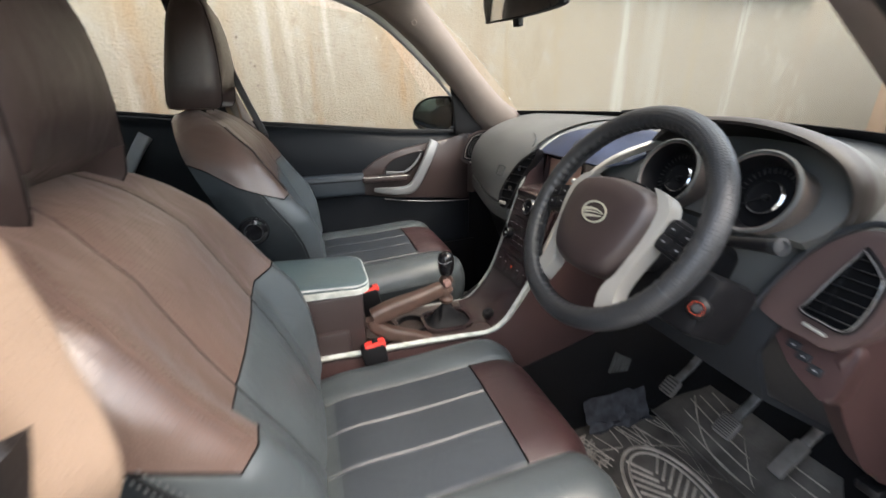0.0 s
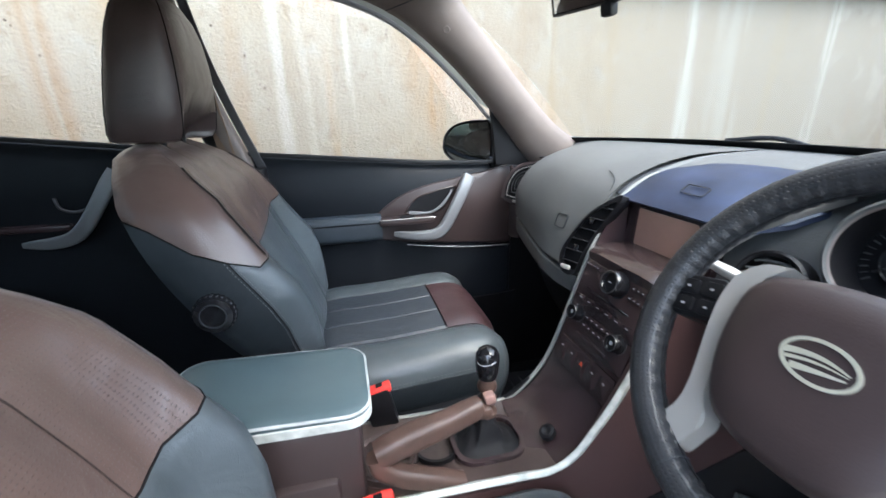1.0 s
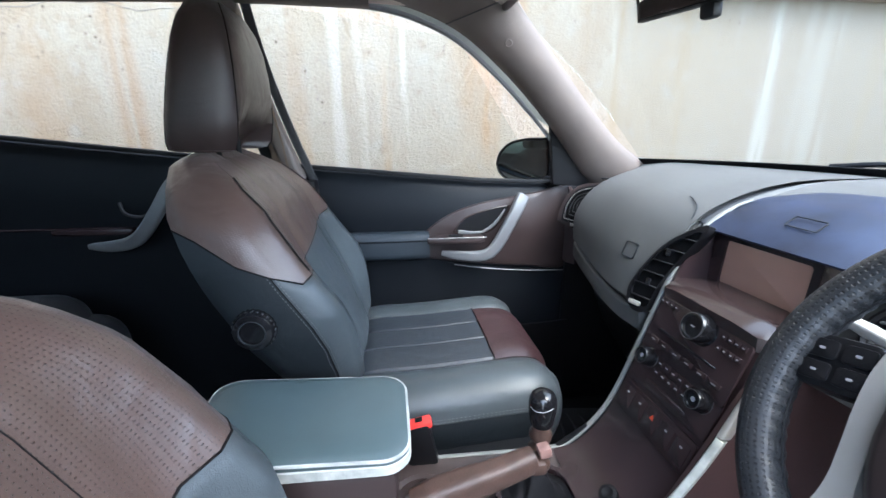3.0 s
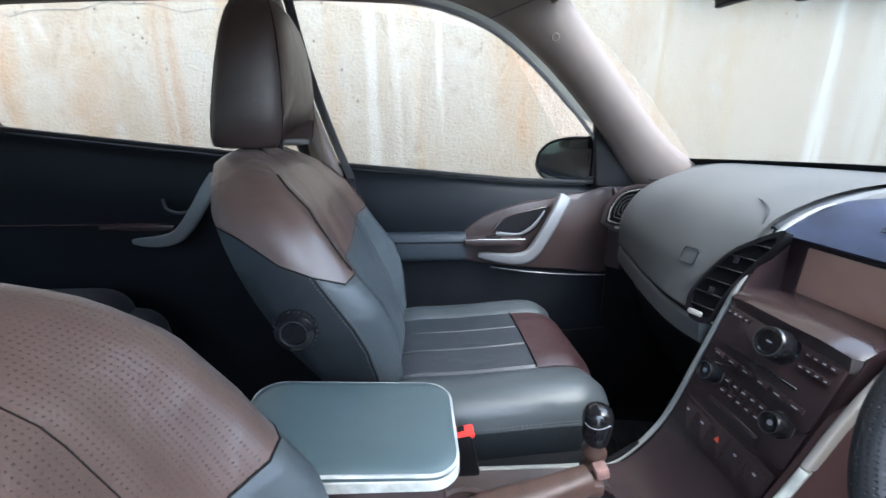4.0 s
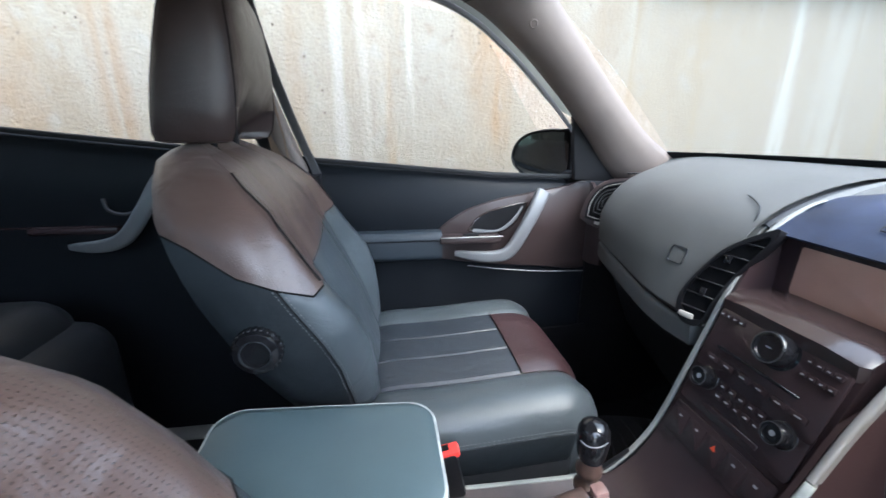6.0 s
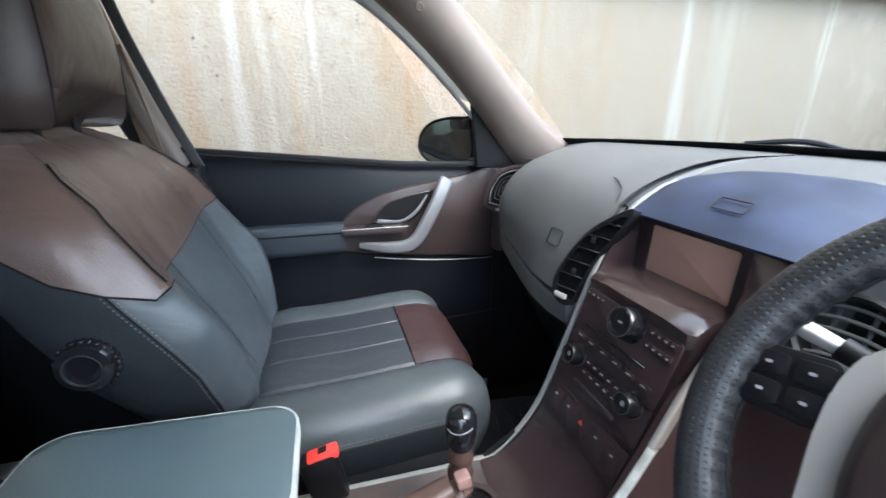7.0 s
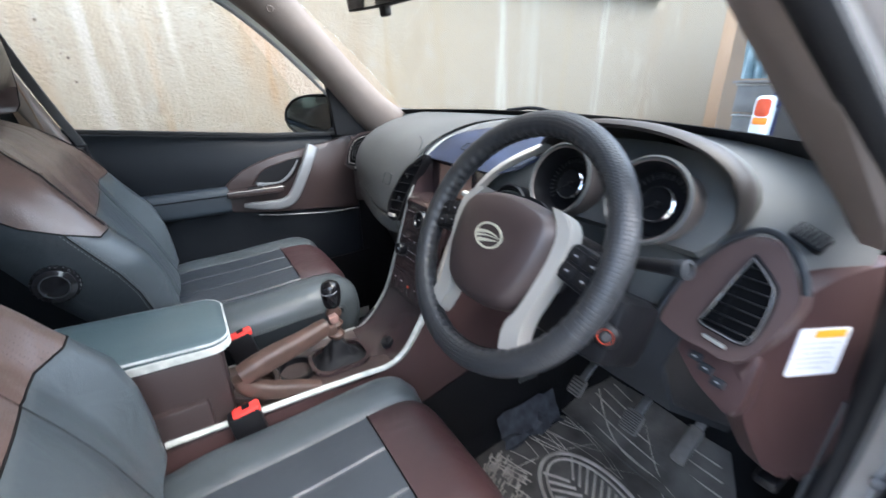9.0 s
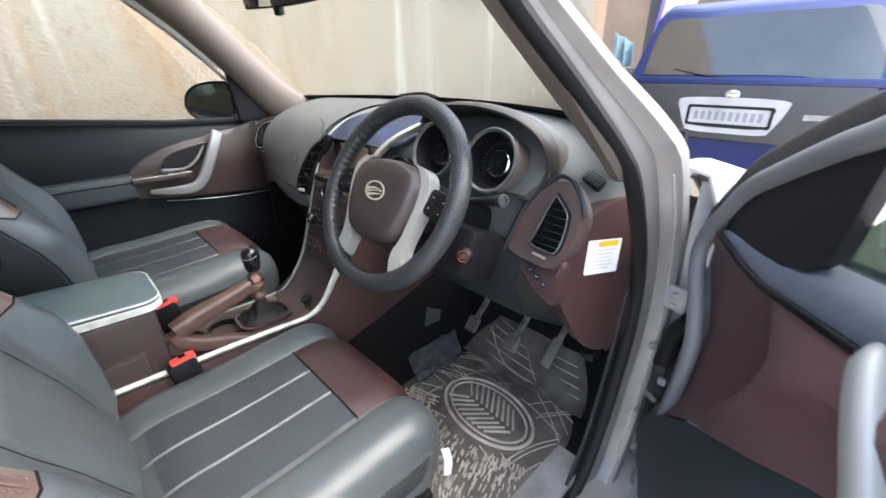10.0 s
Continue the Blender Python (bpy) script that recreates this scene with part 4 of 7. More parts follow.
# ---- dashboard ----
dash = thing("dashboard", "grey-brown moulded dashboard with maroon lower panels", "dashboard", (0, 1.25, 0.9))
DASH = [
    (-0.755, ((1.345, 1.262), (1.30, 1.240), (1.25, 1.205), (1.23, 1.13), (1.23, 1.05))),
    (-0.675, ((1.355, 1.265), (1.29, 1.245), (1.22, 1.205), (1.19, 1.14), (1.19, 1.055))),
    (-0.632, ((1.362, 1.267), (1.26, 1.247), (1.16, 1.205), (1.12, 1.135), (1.115, 1.052))),
    (-0.605, ((1.37, 1.268), (1.23, 1.248), (1.12, 1.205), (1.07, 1.135), (1.065, 1.052))),
    (-0.572, ((1.38, 1.268), (1.22, 1.250), (1.10, 1.20), (1.048, 1.13), (1.048, 1.052))),
    (-0.40, ((1.43, 1.268), (1.22, 1.258), (1.08, 1.213), (1.02, 1.13), (1.008, 1.045))),
    (-0.26, ((1.455, 1.268), (1.22, 1.260), (1.07, 1.215), (1.008, 1.13), (0.985, 1.035))),
    (-0.142, ((1.475, 1.268), (1.24, 1.262), (1.09, 1.215), (1.03, 1.14), (0.985, 1.03))),
    (-0.130, ((1.475, 1.268), (1.24, 1.262), (1.09, 1.215), (1.03, 1.14), (0.985, 1.03))),
    (-0.120, ((1.478, 1.268), (1.25, 1.257), (1.105, 1.206), (1.10, 1.155), (1.09, 1.05))),
    (0.0, ((1.48, 1.268), (1.28, 1.258), (1.155, 1.218), (1.125, 1.165), (1.11, 1.06))),
    (0.10, ((1.478, 1.268), (1.28, 1.255), (1.17, 1.215), (1.125, 1.15), (1.11, 1.04))),
    (0.13, ((1.475, 1.268), (1.27, 1.252), (1.15, 1.205), (1.11, 1.13), (1.08, 1.02))),
    (0.30, ((1.45, 1.266), (1.29, 1.245), (1.20, 1.20), (1.16, 1.12), (1.13, 1.00))),
    (0.50, ((1.42, 1.262), (1.31, 1.232), (1.23, 1.185), (1.19, 1.11), (1.15, 1.00))),
    (0.62, ((1.40, 1.256), (1.33, 1.215), (1.26, 1.17), (1.20, 1.11), (1.16, 1.01))),
    (0.70, ((1.385, 1.250), (1.35, 1.210), (1.31, 1.175), (1.28, 1.14), (1.255, 1.105))),
    (0.74, ((1.375, 1.247), (1.355, 1.205), (1.33, 1.17), (1.31, 1.14), (1.29, 1.11))),
]
cols = [smooth_path([(x, y, z) for y, z in prof], 18) for x, prof in DASH]
rows = [smooth_path([c[i] for c in cols], 90) for i in range(18)]
part("dash_top", sheet(rows, 0.012), "dash", dash, "grained grey-brown dashboard skin")


def dash_at(x, i):
    """The place on the dashboard's skin at x, at share i of its way from the windscreen to its lower edge."""
    f = i * 17
    k = min(int(f), 16)
    pts = [lerp(rows[k][j], rows[k + 1][j], f - k) for j in range(90)]
    for a, b in zip(pts, pts[1:]):
        if a.x <= x <= b.x:
            return lerp(a, b, (x - a.x) / (b.x - a.x))
    return pts[-1] if x > 0 else pts[0]


# rounded joint between the skin and the hood over the screen
joint = [dash_at(-0.134, i) for i in np.linspace(0.12, 0.56, 16)]
part("skin_joint", sheet([[p + d for p in joint] for d in (V(-0.004, -0.0005, 0.0016), V(0, -0.002, 0.004), V(0.006, -0.002, 0.0042), V(0.011, -0.001, 0.001))], 0.002), "dash_dark", dash)
# passenger side: grey strip under the airbag face, dark glove box under it
low = [dash_at(x, 1.0) for x in np.linspace(-0.72, -0.115, 16)]
part("lower_gap", sweep([p + V(0, 0.006, -0.006) for p in low], rrect(0.02, 0.012, 0.004)), "black", dash)
part("lower_strip", sweep([p + V(0, 0.004, -0.034) for p in low], rrect(0.03, 0.046, 0.008)), "dash", dash)
part("glove_box", sheet([[p + V(0, 0.016, -0.045) for p in low], [p + V(0, 0.05, -0.10) for p in low], [p + V(0, 0.12, -0.26) for p in low], [p + V(0, 0.40, -0.28) for p in low]], 0.01), "black", dash)
part("glove_latch", box((-0.26, 1.045, 0.945), (0.05, 0.012, 0.010), 0.004), "dash_dark", dash)
part("airbag_mark", frame_ring(rrect(0.038, 0.034, 0.006), rrect(0.034, 0.030, 0.005), 0.003, axes((-0.2268, 0.9934, 1.1245), (0.11, -0.93, 0.35))), "dash_dark", dash)
seam = [(-0.1440, 1.0600, 1.2010), (-0.1455, 1.0675, 1.2135), (-0.1590, 1.0815, 1.2262), (-0.1830, 1.0913, 1.2347), (-0.2000, 1.0960, 1.2385)]
part("airbag_seam", tube([p + V(0, -0.002, 0.0025) for p in smooth_path(seam, 20)], 0.0014, 5), "dash_dark", dash)

# wheels under the body
for sx in (-1, 1):
    for yy in (1.95, -1.05):
        wm_ = axes((0.80 * sx, yy, 0.36), (sx, 0, 0))
        w = part("wheel", turned([(0.21, -0.11), (0.345, -0.11), (0.36, -0.07), (0.36, 0.07), (0.345, 0.11), (0.21, 0.11)], wm_, 36), "rubber", car)
        part("rim", turned([(0.21, -0.08), (0.215, 0.095), (0.13, 0.065), (0.06, 0.085), (0.001, 0.085)], wm_, 24), "steel", w)


# ---- centre stack ----
stack = thing("centre_stack", "brown centre stack with screen, knobs and silver borders", "console stack", (0, 1.0, 0.74))
FACE = [(1.040, 1.104), (1.012, 1.098), (1.002, 1.080), (0.982, 1.025), (0.961, 0.956), (0.938, 0.89), (0.913, 0.827), (0.882, 0.78), (0.842, 0.747), (0.80, 0.737)]
fpath = smooth_path([(0, y, z) for y, z in FACE], 40)


def face_y(z):
    return ease([(p.z, p.y) for p in reversed(fpath)], z)


def on_face(x, z, lift=0.0):
    """A frame on the stack's face, its z pointing out of it."""
    a, b = V(0, face_y(z - 0.01), z - 0.01), V(0, face_y(z + 0.01), z + 0.01)
    nrm = V(1, 0, 0).cross(b - a).normalized()
    return axes(V(x, face_y(z), z) + nrm * lift, nrm)


rows = []
for p in fpath:
    rows.append([p + V(x, dy, dz) for x, dy, dz in ((-0.112, 0.10, -0.02), (-0.110, 0.012, -0.004), (-0.106, 0.002, 0), (-0.05, -0.001, 0), (0, -0.002, 0), (0.05, -0.001, 0), (0.106, 0.002, 0), (0.110, 0.012, -0.004), (0.112, 0.10, -0.02))])
part("stack_face", sheet(rows, 0.006), "stackbrown", stack, "dark brown satin plastic face")
lb = smooth_path([(-0.111, 1.150, 1.246), (-0.113, 1.122, 1.236), (-0.115, 1.078, 1.207), (-0.115, 1.045, 1.170), (-0.113, 1.005, 1.089), (-0.113, 0.961, 0.957), (-0.113, 0.913, 0.829), (-0.113, 0.842, 0.747), (-0.113, 0.784, 0.735), (-0.113, 0.674, 0.735), (-0.113, 0.40, 0.742)], 60)
part("border", sweep(lb, rrect(0.006, 0.009, 0.002), up=(1, 0, 0), scale=[0.35 + 0.65 * min(1, i / 14) for i in range(60)]), "border", stack, "thin silver border")
rb = smooth_path([(0.205, 1.25, 1.262), (0.212, 1.172, 1.247), (0.196, 1.112, 1.226), (0.172, 1.078, 1.200), (0.148, 1.048, 1.160), (0.130, 1.018, 1.095), (0.122, 0.985, 1.02), (0.118, 0.955, 0.94)], 40)
part("border", sweep(rb, rrect(0.010, 0.026, 0.004), up=(0.25, -0.8, 0.4)), "silver", stack, "broad silver border")
rb2 = smooth_path([(0.118, 0.953, 0.937), (0.117, 0.925, 0.88), (0.115, 0.895, 0.828), (0.112, 0.86, 0.775), (0.110, 0.815, 0.750), (0.109, 0.74, 0.752), (0.109, 0.60, 0.758), (0.109, 0.36, 0.763)], 40)
part("border", sweep(rb2, rrect(0.012, 0.026, 0.004), up=(0.4, -0.6, 0.4)), "cream", stack, "worn pale silver border")

# hood over the screen
rows = []
for t in np.linspace(0, 1, 14):
    y, z = lerp(1.062, 1.345, t), ease([(0, 1.197), (0.06, 1.208), (0.14, 1.224), (0.35, 1.248), (0.65, 1.263), (1, 1.257)], t)
    x0, x1 = ease([(0, -0.112), (0.12, -0.121), (0.3, -0.126), (0.6, -0.122), (1, -0.09)], t), ease([(0, 0.168), (0.15, 0.188), (0.4, 0.206), (0.7, 0.195), (1, 0.16)], t)
    rows.append([V(lerp(x0, x1, (u + 1) / 2), y, z - min(1, 5 * t) * ((0.014 if u > 0 else 0.001) * abs(u) ** 3 + (0.012 * max(0, u) if t < 0.5 else 0) - 0.006 * (1 - u * u)) - (0.006 if u > 0.99 else 0)) for u in (-1, -0.985, -0.9, -0.6, -0.3, 0, 0.3, 0.6, 0.9, 0.985, 1)])
hood = part("screen_hood", sheet(rows, 0.004), "hood", stack, "blue-grey grained hood over the screen")
part("hood_slot", frame_ring(rrect(0.050, 0.024, 0.003), rrect(0.0476, 0.0216, 0.002), 0.002, axes((0.030, 1.1065, 1.2342), (0.02, -0.56, 0.83), (0, 1, 0.5))), "dash_dark", hood)
# screen with its deep frame
sm = axes((0.004, 1.076, 1.146), (0, -0.995, 0.06))
so = rrect(0.232, 0.112, 0.008)
part("screen_frame", frame_ring(so, [(x * 0.154 / 0.232, y * 0.078 / 0.112 - 0.002) for x, y in so], 0.02, sm), "stackbrown", stack)
part("screen", plate(rrect(0.158, 0.082, 0.004), 0.006, sm @ Matrix.Translation((0, -0.002, -0.004)), 0.001), "screen", stack, "blank display screen, a pink reflection in its colour")
for side in (-1, 1):
    edge_ = [p for p in (lb if side < 0 else rb) if 1.075 < p.z < 1.196 and p.y < 1.11]
    part("cheek", sheet([[p + V(-0.004 * side, 0.003, 0) for p in edge_], [V(lerp(p.x, 0.105 * side, 0.7), lerp(p.y, 1.072, 0.55), p.z) for p in edge_], [V(0.103 * side if abs(p.x) > 0.103 else p.x * 0.95, 1.075, p.z) for p in edge_]], 0.006), "stackbrown", stack)
# ledge under the screen
rows = []
for y, z in ((1.078, 1.102), (1.04, 1.104), (1.005, 1.098), (0.990, 1.088), (0.992, 1.066), (1.0, 1.062)):
    rows.append([V(x, y + 0.22 * x * x + (0.008 if abs(x) > 0.1 else 0), z + (0.004 if abs(x) < 0.08 else 0)) for x in (-0.107, -0.1, -0.06, 0, 0.06, 0.1, 0.107)])
part("ledge", sheet(rows, 0.008), "gloss_brown", stack, "glossy brown shelf lip under the screen")


def knob(name, x, z, r, depth, label, ring="cladding"):
    m = on_face(x, z)
    k = part(name, turned([(r * 1.12, 0), (r * 1.12, 0.006), (r, 0.007), (r * 0.96, depth), (r * 0.88, depth + 0.003), (r * 0.72, depth + 0.0035), (r * 0.66, depth), (0.001, depth)], m, 32), "gloss_black", stack, label)
    part("collar", turned([(r * 1.20, -0.002), (r * 1.22, 0.003), (r * 1.10, 0.005)], m, 32, caps=False), "cladding", k, "dull metal collar")
    part("ring", turned([(r * 0.90, depth + 0.0030), (r * 0.90, depth + 0.0036), (r * 0.84, depth + 0.0036), (r * 0.84, depth + 0.0030)], m, 32, caps=False), ring, k)
    return m, k


part("radio_panel", plate(rrect(0.200, 0.105, 0.008), 0.004, on_face(0, 1.022, 0.005), 0.002), "stackbrown", stack)
m, k = knob("radio_knob", 0.012, 1.055, 0.025, 0.028, "large glossy black radio knob")
part("icon", plate(rrect(0.008, 0.002, 0.0008), 0.001, m @ Matrix.Translation((0, 0, 0.0288))), "icon", k)
for i in range(4):
    for j in range(2):
        for sx in ((-1, 1)):
            if sx < 0 and j > 0:
                continue
            x = (0.052 + 0.012 * i) * sx - (0.004 if sx < 0 else 0)
            key = part("radio_key", plate(rrect(0.011, 0.009, 0.002), 0.003, on_face(x, 1.062 - 0.018 * j, 0.0085), 0.001), "stackbrown", stack)
            part("icon", plate(rrect(0.004, 0.0016, 0.0006), 0.0008, on_face(x, 1.062 - 0.018 * j, 0.0093)), "icon", key)
part("disc_slot", box((0, 0, 0), (0.135, 0.004, 0.004), 0.001, 1, on_face(-0.005, 1.015, 0.006)), "gloss_black", stack)
for i in range(6):
    key = part("radio_key", plate(rrect(0.024, 0.010, 0.002), 0.003, on_face(-0.072 + 0.029 * i, 0.995, 0.0085), 0.001), "stackbrown", stack)
    part("icon", plate(rrect(0.009, 0.0014, 0.0005), 0.0008, on_face(-0.072 + 0.029 * i, 0.995, 0.0093)), "icon", key)

part("climate_panel", plate(rrect(0.196, 0.072, 0.008), 0.004, on_face(0, 0.945, 0.004), 0.002), "stackbrown", stack)
for x in (-0.066, 0.066):
    m, k = knob("climate_knob", x, 0.962, 0.017, 0.022, "glossy black temperature knob with metal ring")
    part("icon", plate(ring2(0.004, 10), 0.001, m @ Matrix.Translation((0, 0, 0.0228))), "icon", k)
for i in range(5):
    for j in range(2):
        key = part("climate_key", plate(rrect(0.014, 0.011, 0.002), 0.003, on_face(-0.034 + 0.017 * i, 0.966 - 0.017 * j, 0.0075), 0.001), "stackbrown", stack)
        part("icon", plate(rrect(0.006, 0.0018, 0.0006), 0.0008, on_face(-0.034 + 0.017 * i, 0.966 - 0.017 * j, 0.0083)), "icon", key)
part("slider_slot", box((0, 0, 0), (0.10, 0.008, 0.004), 0.001, 1, on_face(0.0, 0.925, 0.005)), "stackbrown", stack)
sp = part("switch_panel", plate(rrect(0.190, 0.058, 0.006), 0.004, on_face(0, 0.876, 0.004), 0.002), "stackbrown", stack)
for i in range(5):
    sw = part("switch", plate(rrect(0.032, 0.040, 0.003), 0.004, on_face(-0.073 + 0.0365 * i, 0.876, 0.0052), 0.0008), "stackbrown", sp)
    if i == 2:
        part("hazard_mark", plate([(-0.005, -0.004), (0.005, -0.004), (0, 0.005)], 0.001, on_face(-0.073 + 0.0365 * i, 0.882, 0.0058)), "lamp_red", sw, "red warning triangle")
    else:
        part("icon", plate(rrect(0.006, 0.003, 0.001), 0.001, on_face(-0.073 + 0.0365 * i, 0.884, 0.0058)), "icon", sw)

# ---- centre console ----
cons = thing("centre_console", "brown centre console with cup holders and side panels", "console", (0, 0.6, 0.36))
rows = []
for y, z in ((0.30, 0.742), (0.45, 0.742), (0.60, 0.738), (0.75, 0.734), (0.83, 0.740)):
    rows.append([V(x, y, z + dz) for x, dz in ((-0.108, 0), (-0.09, -0.004), (0, -0.006), (0.09, 0.008), (0.104, 0.012))])
part("console_top", sheet(rows, 0.008), "console", cons, "worn brown console tray")
side_r = [[V(0.114, y, z) for y, z in ((0.30, 0.752), (0.55, 0.748), (0.80, 0.742), (0.87, 0.80), (0.94, 0.93), (0.985, 1.02), (1.06, 1.06), (1.14, 1.05))],
          [V(0.130, y, z) for y, z in ((0.30, 0.66), (0.55, 0.65), (0.80, 0.66), (0.90, 0.74), (1.0, 0.84), (1.08, 0.93), (1.13, 0.97), (1.22, 0.97))],
          [V(0.135, y, z) for y, z in ((0.30, 0.56), (0.55, 0.56), (0.80, 0.58), (0.93, 0.63), (1.03, 0.655), (1.12, 0.68), (1.20, 0.705), (1.30, 0.735))]]
part("side_panel", sheet([smooth_path(r, 24) for r in side_r], 0.008), "burgundy", cons, "burgundy plastic knee panel")
part("side_panel", sheet([[V(-0.118, y, z) for y, z in ((0.30, 0.735), (0.55, 0.73), (0.80, 0.73), (0.90, 0.80), (0.95, 0.92), (1.0, 1.0), (1.12, 1.0))], [V(-0.135, y, z) for y, z in ((0.30, 0.5), (0.55, 0.5), (0.80, 0.5), (0.95, 0.55), (1.05, 0.60), (1.15, 0.65), (1.30, 0.7))]], 0.008), "black", cons)
part("heater_duct", sheet([[V(0.138, y, z) for y, z in ((0.75, 0.585), (1.03, 0.655), (1.20, 0.705), (1.42, 0.75))], [V(0.150, y, z) for y, z in ((0.75, 0.36), (1.03, 0.36), (1.20, 0.40), (1.60, 0.45))]], 0.008), "carpet", cons)
for i in range(6):
    part("duct_slat", box((0.150, 1.222 + 0.012 * i, 0.575 - 0.004 * i), (0.012, 0.006, 0.075 - 0.006 * i), 0.002, 1, Matrix.Rotation(radians(-12), 4, "X")), "dash", cons)
part("rear_box", box((0.0, 0.335, 0.80), (0.196, 0.30, 0.235), 0.012), "brown", cons, "brown armrest box")
part("front_box", box((0.0, 0.36, 0.72), (0.225, 0.17, 0.22), 0.010), "brown", cons)
cup = axes((0.004, 0.525, 0.758), (0, 0, 1), (0, 1, 0))
part("cup_holder", turned([(0.060, -0.02), (0.060, 0.0), (0.056, 0.004), (0.048, 0.002), (0.044, -0.05), (0.001, -0.052)], cup, 32), "console", cons, "round brown cup holder")
cup2 = axes((-0.012, 0.625, 0.742), (0, 0, 1), (0, 1, 0))
part("cup_holder", turned([(0.046, -0.02), (0.046, 0.004), (0.040, 0.004), (0.036, -0.03), (0.001, -0.032)], cup2, 28), "black", cons)
part("socket_cap", turned([(0.016, -0.005), (0.016, 0.006), (0.010, 0.008), (0.001, 0.004)], axes((0.035, 0.845, 0.762), (0.05, -0.5, 0.85)), 20), "black", cons)

lid = thing("armrest_lid", "teal-grey vinyl armrest lid with worn cream edge", "armrest", (0, 0.345, 0.917))


def lid_ring(grow, z0, z1):
    o = rrect(0.198 + grow, 0.312 + grow, min(0.040, 0.42 * (0.198 + grow)), 8)
    return [V(x, 0.347 + y, lerp(z1, z0, (y + 0.156) / 0.312)) for x, y in o]


part("edge_band", loft([lid_ring(-0.004, 0.915, 0.925), lid_ring(0.004, 0.917, 0.927), lid_ring(0.004, 0.930, 0.944), lid_ring(-0.002, 0.932, 0.946)]), "cream", lid, "chipped cream edge band")
part("lid_pad", loft([lid_ring(0.0, 0.930, 0.944), lid_ring(0.002, 0.936, 0.952), lid_ring(-0.006, 0.941, 0.958), lid_ring(-0.03, 0.944, 0.961), lid_ring(-0.12, 0.945, 0.962)]), "lid", lid, "teal-grey padded vinyl top")

part("edge_piping", tube(lid_ring(-0.001, 0.9375, 0.9540), 0.0026, 6, closed=True), "piping_pale", lid, "worn pale piping")

gear = thing("gear_lever", "black gear knob on a ringed shaft with leather boot", "gear lever", (0, 0.73, 0.74))
bz = axes((0.0, 0.728, 0.744), (0, 0, 1), (0, 1, 0))
part("boot_frame", frame_ring(rrect(0.116, 0.146, 0.040, 6), rrect(0.098, 0.128, 0.034, 6), 0.010, bz @ Matrix.Translation((0, 0, 0.004))), "stackbrown", gear, "thin dark boot frame")
rings = []
for t in np.linspace(0, 1, 15):
    k = lerp(1, 0.19, t ** 0.55)
    o = rrect(0.096, 0.128, 0.040, 6)
    rings.append([V(x * k * (1 + 0.16 * math.sin(6 * math.atan2(y, x) + 4 * t) * (1 - t) * t * 3), 0.728 + y * k * (1 + 0.14 * math.sin(5 * math.atan2(y, x) + 1 - 5 * t) * (1 - t) * t * 3), 0.738 + 0.062 * t + 0.007 * math.sin(4 * math.atan2(y, x) + 7 * t) * t * (1 - t) * 4) for x, y in o])
part("boot", loft(rings), "boot", gear, "crumpled black leather boot")
ax = axes((-0.002, 0.728, 0.80), (0, 0, 1), (0, 1, 0))
part("shaft", turned([(0.010, -0.012), (0.0125, 0.000), (0.0200, 0.007), (0.0205, 0.014), (0.0130, 0.022), (0.0125, 0.028), (0.0195, 0.036), (0.0200, 0.043), (0.0130, 0.051), (0.0125, 0.057), (0.0190, 0.066), (0.0195, 0.074), (0.0140, 0.083), (0.013, 0.098)], ax, 24), "wood", gear, "ringed brown shaft")
kn = part("knob", turned([(0.012, 0.088), (0.0175, 0.091), (0.0205, 0.100), (0.0225, 0.114), (0.0235, 0.128), (0.0225, 0.141), (0.0185, 0.150), (0.011, 0.155), (0.001, 0.157)], ax, 28), "gloss_black", gear, "glossy black tapered knob")
part("mark", tube([ax @ V(0.0234 * math.cos(a), 0.0234 * math.sin(a), 0.133 + 0.004 * math.sin(2 * a)) for a in np.linspace(radians(-75), radians(25), 14)], 0.0008, 5), "icon", kn)

hb = thing("handbrake", "worn brown handbrake lever, raised", "handbrake", (0.06, 0.58, 0.74))
part("grip", sweep(smooth_path([(0.080, 0.505, 0.838), (0.074, 0.56, 0.852), (0.066, 0.63, 0.864), (0.056, 0.695, 0.877)], 14), rrect(0.040, 0.044, 0.014), scale=[0.92, 1.0, 1.05, 1.06, 1.06, 1.05, 1.03, 1.0, 0.97, 0.94, 0.92, 0.9, 0.88, 0.80]), "wood", hb, "brown moulded grip")
part("lower_arm", sweep(smooth_path([(0.080, 0.505, 0.836), (0.082, 0.512, 0.812), (0.086, 0.545, 0.79), (0.088, 0.59, 0.772), (0.088, 0.65, 0.745)], 14), rrect(0.034, 0.034, 0.010), up=(1, 0, 0)), "wood", hb)
part("button", box((0.054, 0.712, 0.889), (0.020, 0.020, 0.018), 0.004, 2, Matrix.Rotation(radians(12), 4, "X")), "button", hb, "worn pinkish release button")
part("lever_end", box((0.056, 0.700, 0.868), (0.034, 0.026, 0.022), 0.006), "wood", hb)


def buckle(x, y, z, tilt, label):
    b = thing("seat_belt_buckle", label, "buckle", (x, y, z - 0.16), group="seat belt buckles")
    m = Matrix.Rotation(radians(tilt), 4, "X")
    part("body", box((x, y - 0.0, z - 0.055), (0.034, 0.060, 0.10), 0.008, 2, m), "black", b)
    bt = part("release_button", box((x, y, z - 0.008), (0.027, 0.052, 0.015), 0.005, 2, m), "red", b, "red press button")
    part("slot", box((x, y, z + 0.002), (0.012, 0.014, 0.002), 0.0005, 1, m), "black", bt)
    part("stalk", tube([V(x, y + 0.01, z - 0.10), V(x, y + 0.01, z - 0.22)], 0.012), "black", b)
    return b


